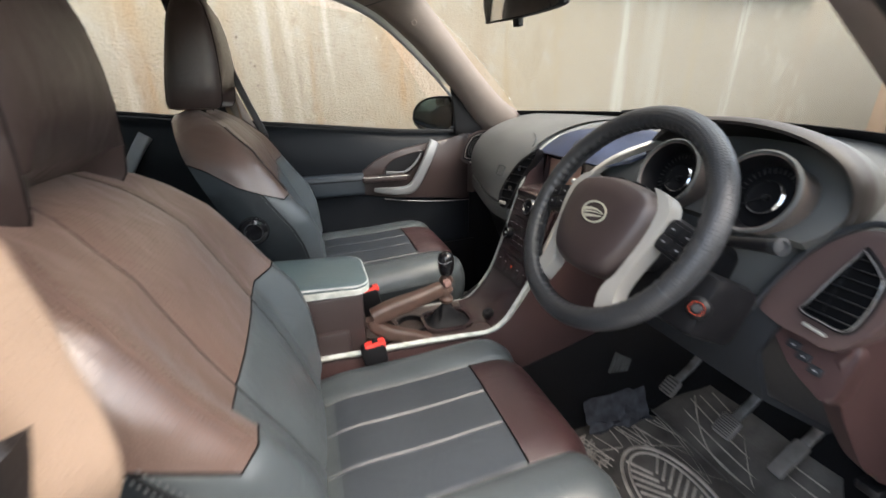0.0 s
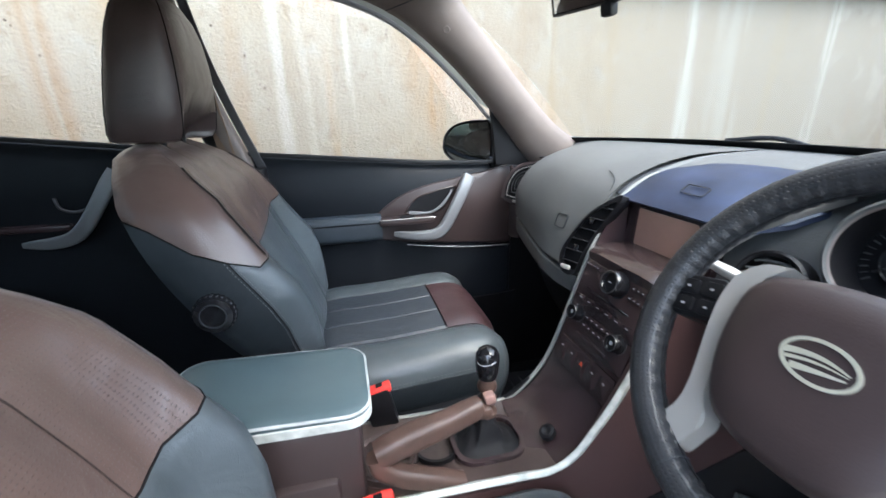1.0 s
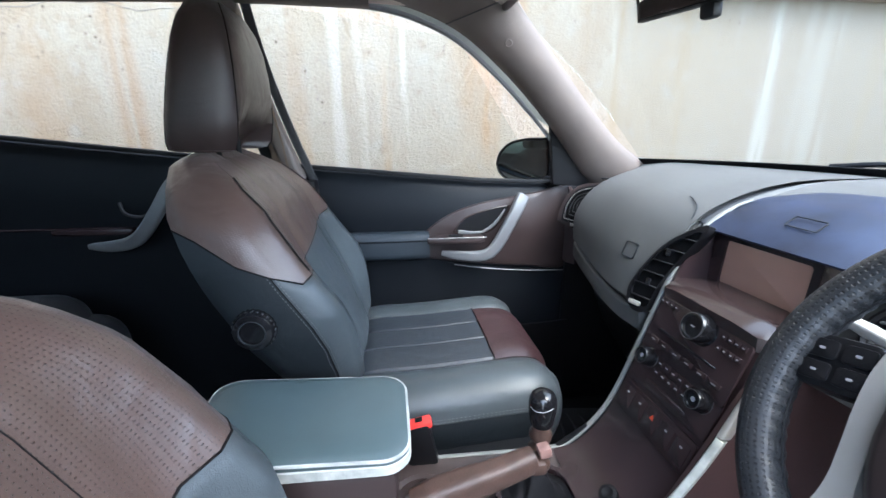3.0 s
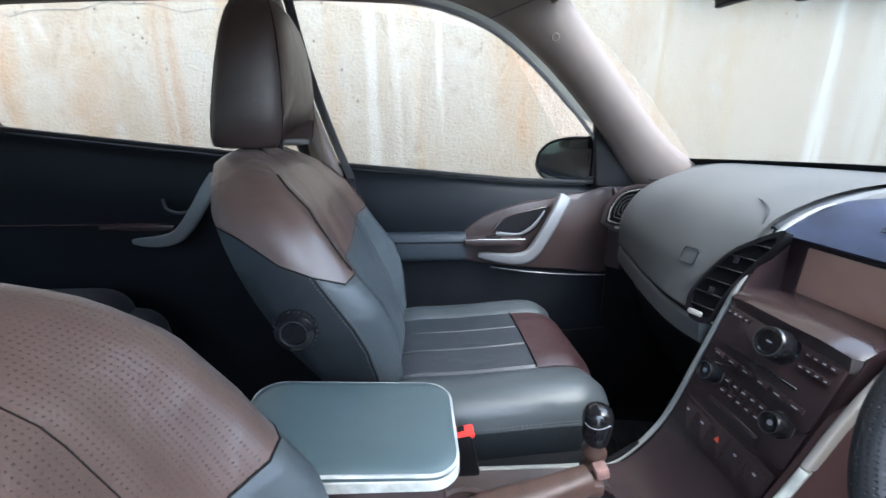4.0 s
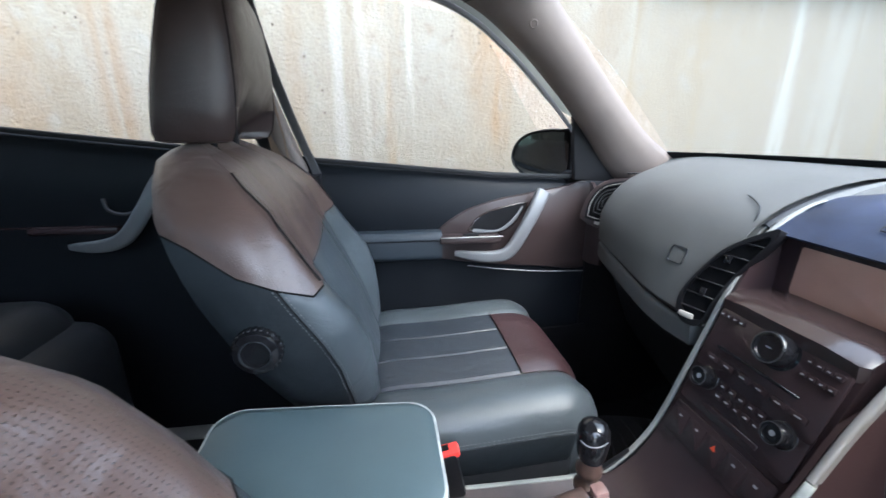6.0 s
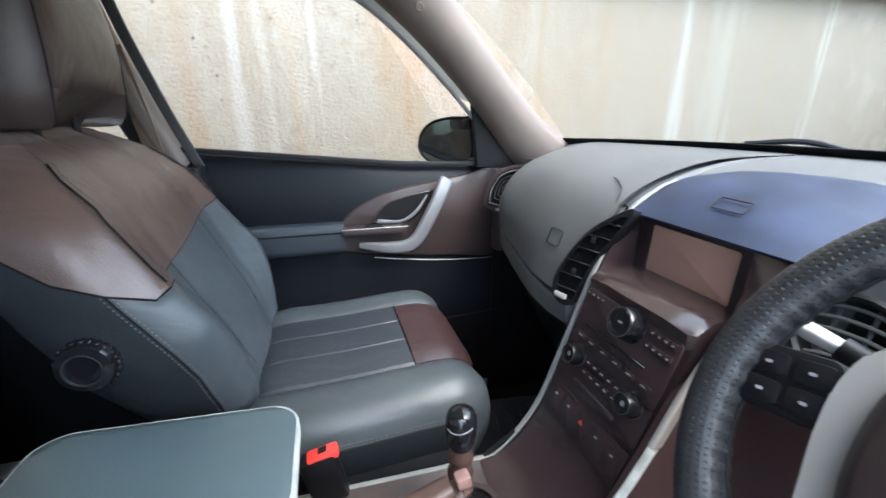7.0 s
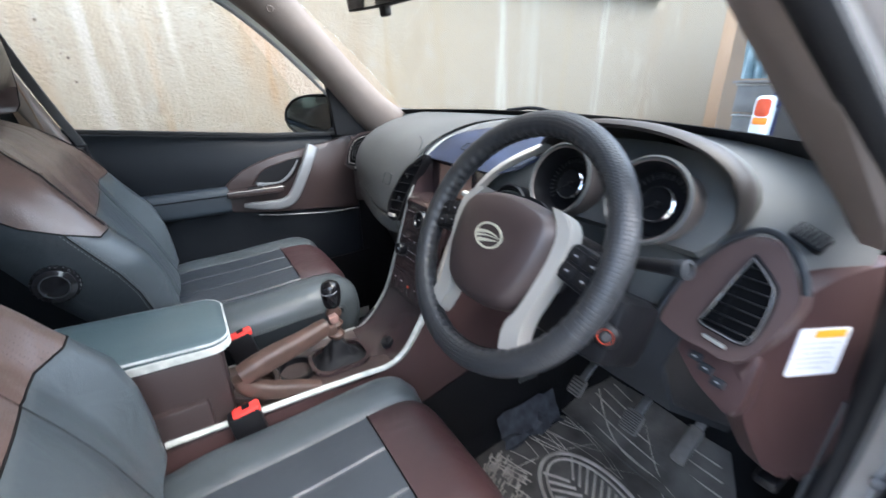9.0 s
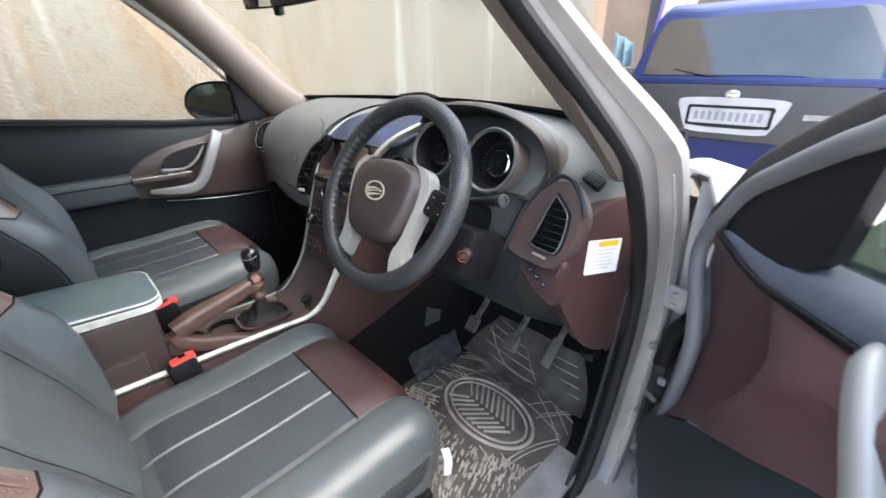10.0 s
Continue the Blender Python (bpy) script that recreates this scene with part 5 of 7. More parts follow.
buckle(-0.115, 0.527, 0.828, 12, "red and black seat belt buckle beside the passenger seat")
buckle(0.124, 0.500, 0.796, 8, "red and black seat belt buckle beside the driver's seat")

# ---- steering wheel ----
WC = V(0.420, 0.890, 1.160)
TL = 0.5045
turn_ = Matrix.Rotation(0.0165, 3, "Z")
WX, WU, WN = turn_ @ V(1, 0, 0), turn_ @ V(0, math.sin(TL), math.cos(TL)), turn_ @ V(0, -math.cos(TL), math.sin(TL))
wm = Matrix((WX, WU, WN)).transposed().to_4x4()
wm.translation = WC
sw = thing("steering_wheel", "black leather-wrapped steering wheel with brown pad", "steering wheel", WC)
RW = 0.185
# the cover is gathered along the inside of the rim, where it is laced
rings = []
for k in range(361):
    a = 2 * math.pi * k / 360
    pucker = 0.5 + 0.5 * math.sin(70 * a + 1.4 * math.sin(9 * a))
    ring = []
    for u, w in ring2(0.0200, 20):
        inner = max(0.0, -u / 0.0200 - 0.25) / 0.75
        g = 1 - 0.14 * inner ** 2 * pucker - 0.05 * inner ** 6
        ring.append(V((RW + u * g) * math.cos(a), (RW + u * g) * math.sin(a), w * (1 - 0.06 * inner * pucker)))
    rings.append(ring)
bm = loft(rings, caps=False, uv=True)
bm.transform(wm)
rim = part("rim", bm, "leather_dots_black", sw, "black punched leather rim cover", 75)
lace = [V((RW - 0.0188) * math.cos(a), (RW - 0.0188) * math.sin(a), 0.0) for a in np.linspace(0, 2 * math.pi, 180, endpoint=False)]
bm = tube(lace, 0.0009, 5, closed=True)
bm.transform(wm)
part("lacing", bm, "rubber", rim, "laced seam inside the rim")
# a stitched joint of the cover near the foot of the rim
for a in (radians(-112), radians(-22)):
    bm = loft([[V((RW + u) * math.cos(a + k), (RW + u) * math.sin(a + k), w) for u, w in ring2(0.0206, 16)] for k in (-0.006, 0.006)])
    bm.transform(wm)
    part("cover_joint", bm, "leather_dark", rim)
# pad, built up from smaller outlines
PAD = [(-0.080, 0.055), (-0.042, 0.064), (0, 0.067), (0.042, 0.064), (0.080, 0.055), (0.097, 0.034), (0.098, -0.005), (0.089, -0.048), (0.068, -0.088), (0.036, -0.103), (0, -0.106), (-0.036, -0.103), (-0.068, -0.088), (-0.089, -0.048), (-0.098, -0.005), (-0.097, 0.034)]
padp = [V(x, y, 0) for x, y in PAD]
padp = smooth_path(padp + [padp[0]], 49)[:-1]


def pad_ring(k, z):
    return [V(p.x * k, -0.012 + (p.y + 0.012) * k, z) for p in padp]


bm = loft([pad_ring(0.92, -0.05), pad_ring(1.0, -0.022), pad_ring(1.0, 0.004), pad_ring(0.985, 0.011), pad_ring(0.90, 0.024), pad_ring(0.85, 0.028), pad_ring(0.55, 0.031), pad_ring(0.15, 0.032)])
bm.transform(wm)
pad = part("airbag_pad", bm, "brown", sw, "brown moulded airbag pad")
# badge: a plain pale oval with curved bands across a dark field
em = wm @ Matrix.Translation((-0.001, -0.005, 0.0335)) @ Matrix.Rotation(radians(-4), 4, "Z")
part("badge_ring", frame_ring([(0.0300 * math.cos(a), 0.0195 * math.sin(a)) for a in np.linspace(0, 2 * math.pi, 36, endpoint=False)], [(0.0268 * math.cos(a), 0.0163 * math.sin(a)) for a in np.linspace(0, 2 * math.pi, 36, endpoint=False)], 0.005, em), "badge", pad, "pale gold oval badge")
part("badge_field", plate(ring2(0.0272, 30, 0.0167), 0.004, em @ Matrix.Translation((0, 0, -0.0025))), "gloss_black", pad)
for w0, e0, e1, bow in ((0.0062, -0.0020, 0.0030, 0.0042), (0.0034, -0.0085, 0.0012, 0.0030), (0.0066, -0.0150, -0.0022, 0.0006)):
    run = [V(lerp(-0.0262, 0.0215, t), lerp(e0, e1, t) + bow * math.sin(math.pi * t), 0) for t in np.linspace(0, 1, 16)]
    run = [p for p in run if (p.x / 0.0272) ** 2 + (p.y / 0.0166) ** 2 < 1.0]
    half = [w0 * (1 - 0.85 * i / len(run)) / 2 for i in range(len(run))]
    part("badge_mark", plate([(p.x, p.y + h) for p, h in zip(run, half)] + [(p.x, p.y - h) for p, h in reversed(list(zip(run, half)))], 0.003, em), "badge", pad)
# pale spokes on both sides of the pad down to the rim
for s in (-1, 1):
    o = [(0.070, 0.066), (0.098, 0.060), (0.114, 0.044), (0.119, 0.015), (0.115, -0.020), (0.107, -0.055), (0.101, -0.085), (0.101, -0.112), (0.110, -0.142), (0.096, -0.152), (0.080, -0.157), (0.071, -0.132), (0.067, -0.110), (0.080, -0.086), (0.090, -0.045), (0.097, -0.005), (0.095, 0.035), (0.082, 0.054)]
    o = smooth_path([V(x * s, y, 0) for x, y in o] + [V(o[0][0] * s, o[0][1], 0)], 69)[:-1]
    bm = loft([[V(p.x, p.y, z) for p in o] for z in (-0.016, 0.013)])
    top = [e for e in bm.edges if all(v.co.z > 0.012 for v in e.verts)]
    bmesh.ops.bevel(bm, geom=top, offset=0.0022, segments=2, affect="EDGES")
    for v in bm.verts:
        v.co.z -= 0.060 * (0.064 - v.co.y)
    bm.transform(wm)
    part("spoke", bm, "silver", sw, "pale silver lower spoke")
    pod = wm @ Matrix.Translation((0.145 * s, 0.002, 0.004)) @ Matrix.Rotation(radians(-12 * s), 4, "Z")
    sp = part("switch_pod", plate(rrect(0.060, 0.052, 0.010), 0.03, pod, 0.004), "black", sw, "black switch pod")
    for i in range(2):
        for j in range(2):
            key = part("key", plate(rrect(0.024, 0.018, 0.004), 0.003, pod @ Matrix.Translation((-0.014 + 0.028 * i, -0.011 + 0.022 * j, 0.002)), 0.001), "black", sp)
            part("icon", plate(rrect(0.0045, 0.0024, 0.0008), 0.0008, pod @ Matrix.Translation((-0.014 + 0.028 * i, -0.011 + 0.022 * j, 0.0028))), "icon", key)
bm = turned([(0.055, -0.12), (0.060, -0.05), (0.075, -0.03), (0.075, -0.02)], wm, 24)
part("hub", bm, "black", sw)

# ---- column, stalks, key switch ----
col = thing("steering_column", "black steering column shroud with stalks", "steering column", (0.430, 1.02, 0.97))
ca = WC - WN * 0.055
part("shroud", sweep([ca, ca - WN * 0.06, ca - WN * 0.14, ca - WN * 0.26 + V(0, 0, 0.01)], rrect(0.13, 0.11, 0.03), up=(0, 0, 1)), "black", col)
part("lower_shroud", box((0.50, 1.01, 1.025), (0.17, 0.12, 0.11), 0.02, 2, Matrix.Rotation(radians(-25), 4, "X")), "black", col)
km = axes((0.573, 0.955, 1.045), (0.42, -0.86, 0.28))
ks = part("key_switch", turned([(0.019, -0.03), (0.019, 0.0), (0.016, 0.005), (0.0115, 0.007), (0.010, 0.004), (0.001, 0.004)], km, 28), "black", col)
part("red_ring", turned([(0.0112, 0.0070), (0.0112, 0.0073), (0.0104, 0.0073), (0.0104, 0.0065)], km, 28, caps=False), "lamp_red", ks)
part("key_slot", turned([(0.007, 0.003), (0.007, 0.0065), (0.0055, 0.008), (0.001, 0.008)], km, 20), "cladding", ks)
part("stalk", sweep(smooth_path([(0.50, 0.99, 1.135), (0.56, 0.985, 1.15), (0.61, 0.98, 1.163), (0.645, 0.975, 1.172)], 10), ring2(0.012, 12, 0.010), scale=[0.75, 0.75, 0.8, 0.8, 0.85, 0.9, 0.95, 1.0, 1.0, 1.0]), "black", col, "black indicator stalk")
part("stalk_end", turned([(0.011, -0.01), (0.0125, 0), (0.0125, 0.004), (0.008, 0.005), (0.007, 0.002), (0.001, 0.002)], axes((0.648, 0.974, 1.173), (0.95, -0.15, 0.26)), 18), "dash_dark", col)
part("stalk", sweep(smooth_path([(0.37, 0.99, 1.135), (0.31, 0.985, 1.15), (0.255, 0.975, 1.165)], 8), ring2(0.011, 12)), "black", col)
part("stalk_end", sweep([V(0.256, 0.975, 1.165), V(0.235, 0.968, 1.171), V(0.212, 0.960, 1.178)], rrect(0.020, 0.012, 0.004), scale=[0.9, 1.0, 0.7]), "silver", col)

# ---- instrument binnacle ----
bn = thing("instrument_cluster", "dark instrument binnacle with two round gauges", "gauges", (0.41, 1.2, 1.08))
def arch(y, k, lift=0.0):
    return [V(0.402 + 0.212 * k * math.copysign(abs(math.cos(a)) ** 0.85, math.cos(a)), y + 0.035 * abs(math.cos(a)) ** 2, 1.190 + lift + 0.124 * k * (math.sin(a) ** 0.85 if math.sin(a) > 0 else 0.9 * math.sin(a))) for a in np.linspace(-0.55, math.pi + 0.55, 52)]


part("cowl", sheet([arch(1.138, 0.975, -0.004), arch(1.134, 0.99), arch(1.140, 1.005, 0.003), arch(1.165, 1.01, 0.003), arch(1.185, 1.0, 0.0)], 0.010), "cowl_brown", bn, "dark arched cowl")
part("cowl_skirt", sheet([arch(1.182, 0.995, -0.001), arch(1.23, 0.96, -0.006), arch(1.30, 0.86, -0.022), arch(1.38, 0.70, -0.045)], 0.006), "dash", bn, "grained skin behind the cowl")
part("backing_panel", plate([(p.x - 0.402, (p.z - 1.19)) for p in arch(0, 0.975)], 0.03, axes((0.402, 1.168, 1.180), (0, -0.80, 0.60))), "dash", bn, "grained panel round the gauges")
for gx in (0.320, 0.502):
    gm = axes((gx, 1.128, 1.197), (0.0, -0.94, 0.34))
    g = part("gauge_bezel", turned([(0.066, -0.11), (0.063, -0.05), (0.066, -0.005), (0.072, 0.018), (0.070, 0.022), (0.064, 0.018), (0.0595, -0.004), (0.058, -0.045)], gm, 40, caps=False), "taupe", bn, "conical taupe gauge surround")
    part("inner_cone", turned([(0.0635, 0.0172), (0.0570, -0.004), (0.0552, -0.028)], gm, 40, caps=False), "black", g)
    part("bezel_lip", turned([(0.0725, 0.015), (0.0725, 0.021), (0.069, 0.0232), (0.066, 0.020)], gm, 40, caps=False), "dash", g)
    part("dial", turned([(0.0565, -0.028), (0.0565, -0.024), (0.001, -0.024)], gm, 40), "dial", g, "black dial")
    part("chrome_ring", turned([(0.031, -0.024), (0.031, -0.016), (0.028, -0.014), (0.026, -0.023)], gm, 36, caps=False), "chrome", g)
    part("hub", turned([(0.006, -0.024), (0.005, -0.016), (0.001, -0.015)], gm, 18), "black", g)
    for a in np.linspace(radians(-40), radians(220), 27):
        big = 0.0022 if round(math.degrees(a) + 40) % 20 == 0 else 0.0012
        bm = box((0.048 * math.cos(a), 0.048 * math.sin(a), -0.0235), (0.009, big, 0.0008), 0, 1, Matrix.Rotation(a, 4, "Z"))
        bm.transform(gm)
        part("tick_mark", bm, "ink_dark", g)
    nd = box((0.018, 0, -0.016), (0.040, 0.0022, 0.002), 0.0005, 1)
    nd.transform(gm @ Matrix.Rotation(radians(215), 4, "Z"))
    part("needle", nd, "black", g)


# ---- air vents ----
def vent(outline, inner, m, slats, across, material, label, parent, blade="dash_dark"):
    m = m @ Matrix.Translation((0, 0, 0.003))
    v = part("air_vent", frame_ring(outline, inner, 0.03, m), material, parent, label)
    part("vent_back", plate(inner, 0.004, m @ Matrix.Translation((0, 0, -0.0055))), "vent_black", v)
    xs, ys = [p[0] for p in inner], [p[1] for p in inner]
    for i in range(slats):
        y = lerp(min(ys), max(ys), (i + 0.7) / (slats + 0.4))
        hit = [lerp(a[0], b[0], (y - a[1]) / (b[1] - a[1])) for a, b in zip(inner, inner[1:] + inner[:1]) if (a[1] - y) * (b[1] - y) < 0]
        if len(hit) > 1:
            s = box(((min(hit) + max(hit)) / 2, y, -0.002), (max(hit) - min(hit), 0.0024, 0.006), 0.001, 1, None)
            s.transform(m)
            part("slat", s, blade, v)
    for x in across:
        s = box((x, (min(ys) + max(ys)) / 2, -0.010), (0.003, (max(ys) - min(ys)) * 0.8, 0.010), 0.001, 1)
        s.transform(m)
        part("vane", s, "black", v)
    return v


def shrink(o, k):
    cx, cy = sum(p[0] for p in o) / len(o), sum(p[1] for p in o) / len(o)
    return [(cx + (x - cx) * k, cy + (y - cy) * k) for x, y in o]


def soft(o, n=32):
    p = [V(x, y, 0) for x, y in o]
    return [(q.x, q.y) for q in smooth_path(p + [p[0]], n + 1)[:-1]]


# driver's end: brown panel with a kite-shaped vent, demister grille, fuse cover with a label
dm = axes((0.632, 1.140, 1.075), (-0.05, -0.95, 0.30))
o = soft([(-0.075, -0.072), (-0.065, -0.012), (-0.043, 0.044), (-0.018, 0.080), (0.015, 0.104), (0.044, 0.096), (0.070, 0.065), (0.084, 0.038), (0.084, 0.01), (0.070, -0.045), (0.046, -0.083), (0.004, -0.083), (-0.035, -0.082)], 56)
part("vent_panel", plate(o, 0.05, dm, 0.006), "lit_brown", dash, "brown panel round the outer vent, paler for the door's light")
part("vent_arch", sweep(smooth_path([dm @ V(x, y, -0.002) for x, y in ((-0.084, -0.080), (-0.081, -0.06), (-0.071, -0.014), (-0.052, 0.040), (-0.026, 0.081), (0.012, 0.112), (0.046, 0.104), (0.074, 0.073), (0.089, 0.044))], 40), rrect(0.010, 0.012, 0.004), up=tuple(dm.to_3x3() @ V(0, 0, 1))), "dash_dark", dash, "grey arched rim of the vent panel")
o = soft([(0.020, 0.077), (0.048, 0.054), (0.062, 0.033), (0.063, -0.019), (0.052, -0.050), (0.020, -0.051), (-0.014, -0.046), (-0.010, -0.026), (0.006, 0.034)], 54)
vm = dm @ Matrix.Translation((0, 0, 0.006))
v = vent(o, shrink(o, 0.90), vm, 7, (0.012,), "black", "kite-shaped air vent with bright edge", dash, "black")
part("bright_edge", tube([vm @ V(x, y, 0.004) for x, y in shrink(o, 0.93)], 0.0012, 6, closed=True), "steel", v)
part("vent_tab", box((0, 0, 0), (0.034, 0.006, 0.008), 0.002, 2, dm @ Matrix.Translation((0.014, -0.0635, 0.002)) @ Matrix.Rotation(radians(-6), 4, "Z")), "silver", dash, "small silver vent tab")
fm = axes((0.678, 1.2600, 1.1615), (0.31, -0.62, 0.72), (-0.86, -0.10, 0.50))
v = part("demister_vent", plate(rrect(0.030, 0.050, 0.008), 0.02, fm @ Matrix.Translation((0, 0, 0.006)), 0.002), "black", dash, "slotted side demister vent")
for i in range(6):
    s = box((0, -0.0175 + 0.007 * i, 0.0065), (0.024, 0.0020, 0.004), 0.0006, 1, Matrix.Rotation(radians(-6), 4, "Z"))
    s.transform(fm)
    part("slat", s, "dash", v)
part("switch_panel", plate(soft([(-0.062, -0.072), (-0.048, -0.095), (-0.004, -0.134), (0.04, -0.155), (0.068, -0.160), (0.072, -0.11), (0.066, -0.06), (0.03, -0.068), (0.0, -0.070)], 44), 0.05, dm @ Matrix.Translation((0, 0, -0.018)), 0.006), "burgundy", dash, "burgundy switch panel")
for x, y in ((-0.008, -0.103), (0.012, -0.113), (0.034, -0.124)):
    k = part("switch", plate(rrect(0.020, 0.014, 0.002), 0.01, dm @ Matrix.Translation((x, y, -0.0145)), 0.001), "dash_dark", dash)
    part("icon", plate(rrect(0.006, 0.0025, 0.0006), 0.001, dm @ Matrix.Translation((x, y, -0.014))), "icon", k)
part("knee_panel", sheet([[V(x, 1.14, 1.02) for x in (0.30, 0.45, 0.60)], [V(x, 1.12, 0.93) for x in (0.28, 0.45, 0.585)], [V(x, 1.15, 0.84) for x in (0.27, 0.45, 0.60)], [V(x, 1.24, 0.79) for x in (0.26, 0.45, 0.66)], [V(x, 1.45, 0.80) for x in (0.26, 0.45, 0.70)]], 0.012), "dash_dark", dash, "dark knee panel under the column")
fz = axes((0.735, 1.22, 0.92), (0.92, -0.38, 0.05))
o = soft([(-0.109, 0.06), (-0.085, 0.12), (-0.050, 0.168), (-0.030, 0.183), (0.02, 0.205), (0.10, 0.215), (0.155, 0.19), (0.15, 0.03), (0.11, -0.15), (0.06, -0.17), (0.03, -0.167), (-0.017, -0.139), (-0.075, -0.046), (-0.102, 0.02)], 56)
fc = part("fuse_cover", plate(o, 0.04, fz, 0.010, 3), "burgundy", dash, "burgundy end cover with a paper label")
lbm = fz @ Matrix.Translation((0.012, 0.085, 0.0015)) @ Matrix.Rotation(radians(-4), 4, "Z")
part("label", plate(rrect(0.092, 0.080, 0.003), 0.001, lbm), "paper", fc, "white printed paper label")
part("label_bar", plate(rrect(0.055, 0.013, 0.001), 0.0008, lbm @ Matrix.Translation((0.010, 0.031, 0.0006))), "yellow", fc, "orange heading bar")
for i in range(6):
    part("label_line", plate(rrect(0.074 - 0.012 * (i % 3), 0.0022, 0.0004), 0.0006, lbm @ Matrix.Translation((-0.003 - 0.004 * (i % 2), 0.016 - 0.0085 * i, 0.0004))), "ink_pale", fc)
part("cover_foot", box((0.735, 1.26, 0.725), (0.035, 0.05, 0.02), 0.006), "black", dash)

# passenger's end: brown surround with a slatted vent
pm = axes((-0.646, 1.083, 1.136), (0.66, -0.72, 0.20))
o = soft([(-0.075, -0.045), (-0.06, 0.02), (-0.02, 0.07), (0.06, 0.085), (0.085, 0.078), (0.06, 0.03), (0.045, -0.03), (0.03, -0.065), (-0.03, -0.065)], 40)
part("vent_panel", plate(o, 0.05, pm, 0.006), "brown", dash, "dark brown panel round the outer vent, paler for the door's light")
o = soft([(-0.055, -0.050), (-0.050, 0.0), (-0.018, 0.050), (0.050, 0.072), (0.058, 0.062), (0.034, 0.004), (0.024, -0.046), (-0.014, -0.056)], 36)
v = vent(o, shrink(o, 0.82), pm @ Matrix.Translation((0, 0.006, 0.007)), 0, (), "black", "black outer air vent with nested frames and bright edge", dash)
for k in (0.62, 0.44, 0.26):
    part("inner_frame", tube([pm @ V(x, y + 0.006, 0.009) for x, y in shrink(o, k)], 0.0016, 6, closed=True), "cladding", v)
part("bright_edge", tube([pm @ V(x, y + 0.006, 0.011) for x, y in shrink(o, 0.86)], 0.0010, 6, closed=True), "silver", v)
part("vent_tab", box((0, 0, 0), (0.030, 0.009, 0.010), 0.003, 2, pm @ Matrix.Translation((-0.01, -0.054, 0.004))), "silver", dash)
part("end_panel", sheet([[V(-0.765, 1.10, z) for z in (1.19, 1.05, 0.93)], [V(-0.70, 1.085, z) for z in (1.17, 1.05, 0.94)], [V(-0.62, 1.075, z) for z in (1.09, 1.03, 0.96)]], 0.01), "brown", dash)
for i in range(6):
    part("demister_slot", box((-0.70 + 0.012 * i, 1.185 + 0.010 * i, 1.222 + 0.001 * i), (0.008, 0.028, 0.005), 0.001, 1), "black", dash)

# banana-shaped vent beside the stack on the passenger's side, round one on the driver's
cm = axes((-0.134, 1.006, 1.110), (0.30, -0.90, 0.30))
o = soft([(-0.045, -0.075), (-0.048, -0.045), (-0.030, 0.005), (0.0, 0.055), (0.055, 0.098), (0.062, 0.088), (0.044, 0.05), (0.022, 0.0), (0.008, -0.05), (0.002, -0.088), (-0.026, -0.092)], 44)
v = vent(o, shrink(o, 0.86), cm @ Matrix.Translation((0, 0, 0.008)), 6, (), "black", "curved black centre vent", dash, "black")
for y in (-0.03, 0.035):
    s = box((-0.012 + 0.3 * (y + 0.03), y, 0.0), (0.012, 0.016, 0.008), 0.003)
    s.transform(cm @ Matrix.Translation((0, 0, 0.008)))
    part("vent_tab", s, "gloss_black", v)
s = box((-0.022, -0.078, 0.004), (0.026, 0.010, 0.008), 0.003)
s.transform(cm @ Matrix.Translation((0, 0, 0.010)))
part("vent_tab", s, "silver", v)
rm = axes((0.205, 1.088, 1.125), (0.12, -0.93, 0.34))
v = part("round_vent", turned([(0.050, -0.03), (0.050, 0.006), (0.046, 0.010), (0.042, 0.006), (0.040, -0.025), (0.001, -0.026)], rm, 36), "black", dash, "round black centre vent with curved vanes")
for i in range(5):
    y = -0.028 + 0.014 * i
    w = 2 * math.sqrt(max(0.0, 0.041 ** 2 - y * y))
    bm = tube([rm @ V(t * w, y + 0.006 * (1 - 4 * t * t), 0.001) for t in np.linspace(-0.5, 0.5, 9)], 0.0022, 6)
    part("vane", bm, "dash", v)
for x in (-0.018, 0.012):
    part("vane", tube([rm @ V(x, t * 2 * math.sqrt(0.041 ** 2 - x * x), -0.004) for t in (-0.5, 0, 0.5)], 0.0022, 6), "dash", v)
part("sensor", turned([(0.010, 0), (0.010, 0.004), (0.006, 0.007), (0.001, 0.0075)], axes((0.18, 1.335, 1.262), (0, 0, 1), (0, 1, 0)), 18), "gloss_black", dash)


# ---- doors ----
SILL = [(-0.86, 1.372), (-0.753, 1.359), (-0.368, 1.316), (0.228, 1.252), (0.793, 1.201), (1.10, 1.19), (1.20, 1.19)]


def sill_z(y):
    return ease(SILL, y)


def door_skin(y0, y1, n=24, low=0.38):
    """The inner face of a left-hand door between two places along the car, as rows from the sill down."""
    ys = np.linspace(y0, y1, n)
    prof = ((-0.862, 0.006), (-0.835, 0.010), (-0.815, -0.004), (-0.800, -0.035), (-0.788, -0.09), (-0.784, -0.15), (-0.790, -0.20), (-0.795, -0.27), (-0.800, -0.34), (-0.792, -0.40))
    rows = [[V(x, y, sill_z(y) + dz) for y in ys] for x, dz in prof]
    rows.append([V(-0.785, y, 0.62) for y in ys])
    rows.append([V(-0.805, y, low) for y in ys])
    return rows


def grab_handle(pts, parent, w=0.026):
    path = smooth_path(pts, 22)
    k = [1.10, 1.08, 1.05, 1.02, 1.0] + [0.98] * 9 + [0.95, 0.92, 0.9, 0.86, 0.8, 0.72, 0.6, 0.4]
    return part("grab_handle", sweep(path, rrect(0.040, w, 0.009), up=(1, 0, 0), scale=k), "handle", parent, "silver curved grab handle")


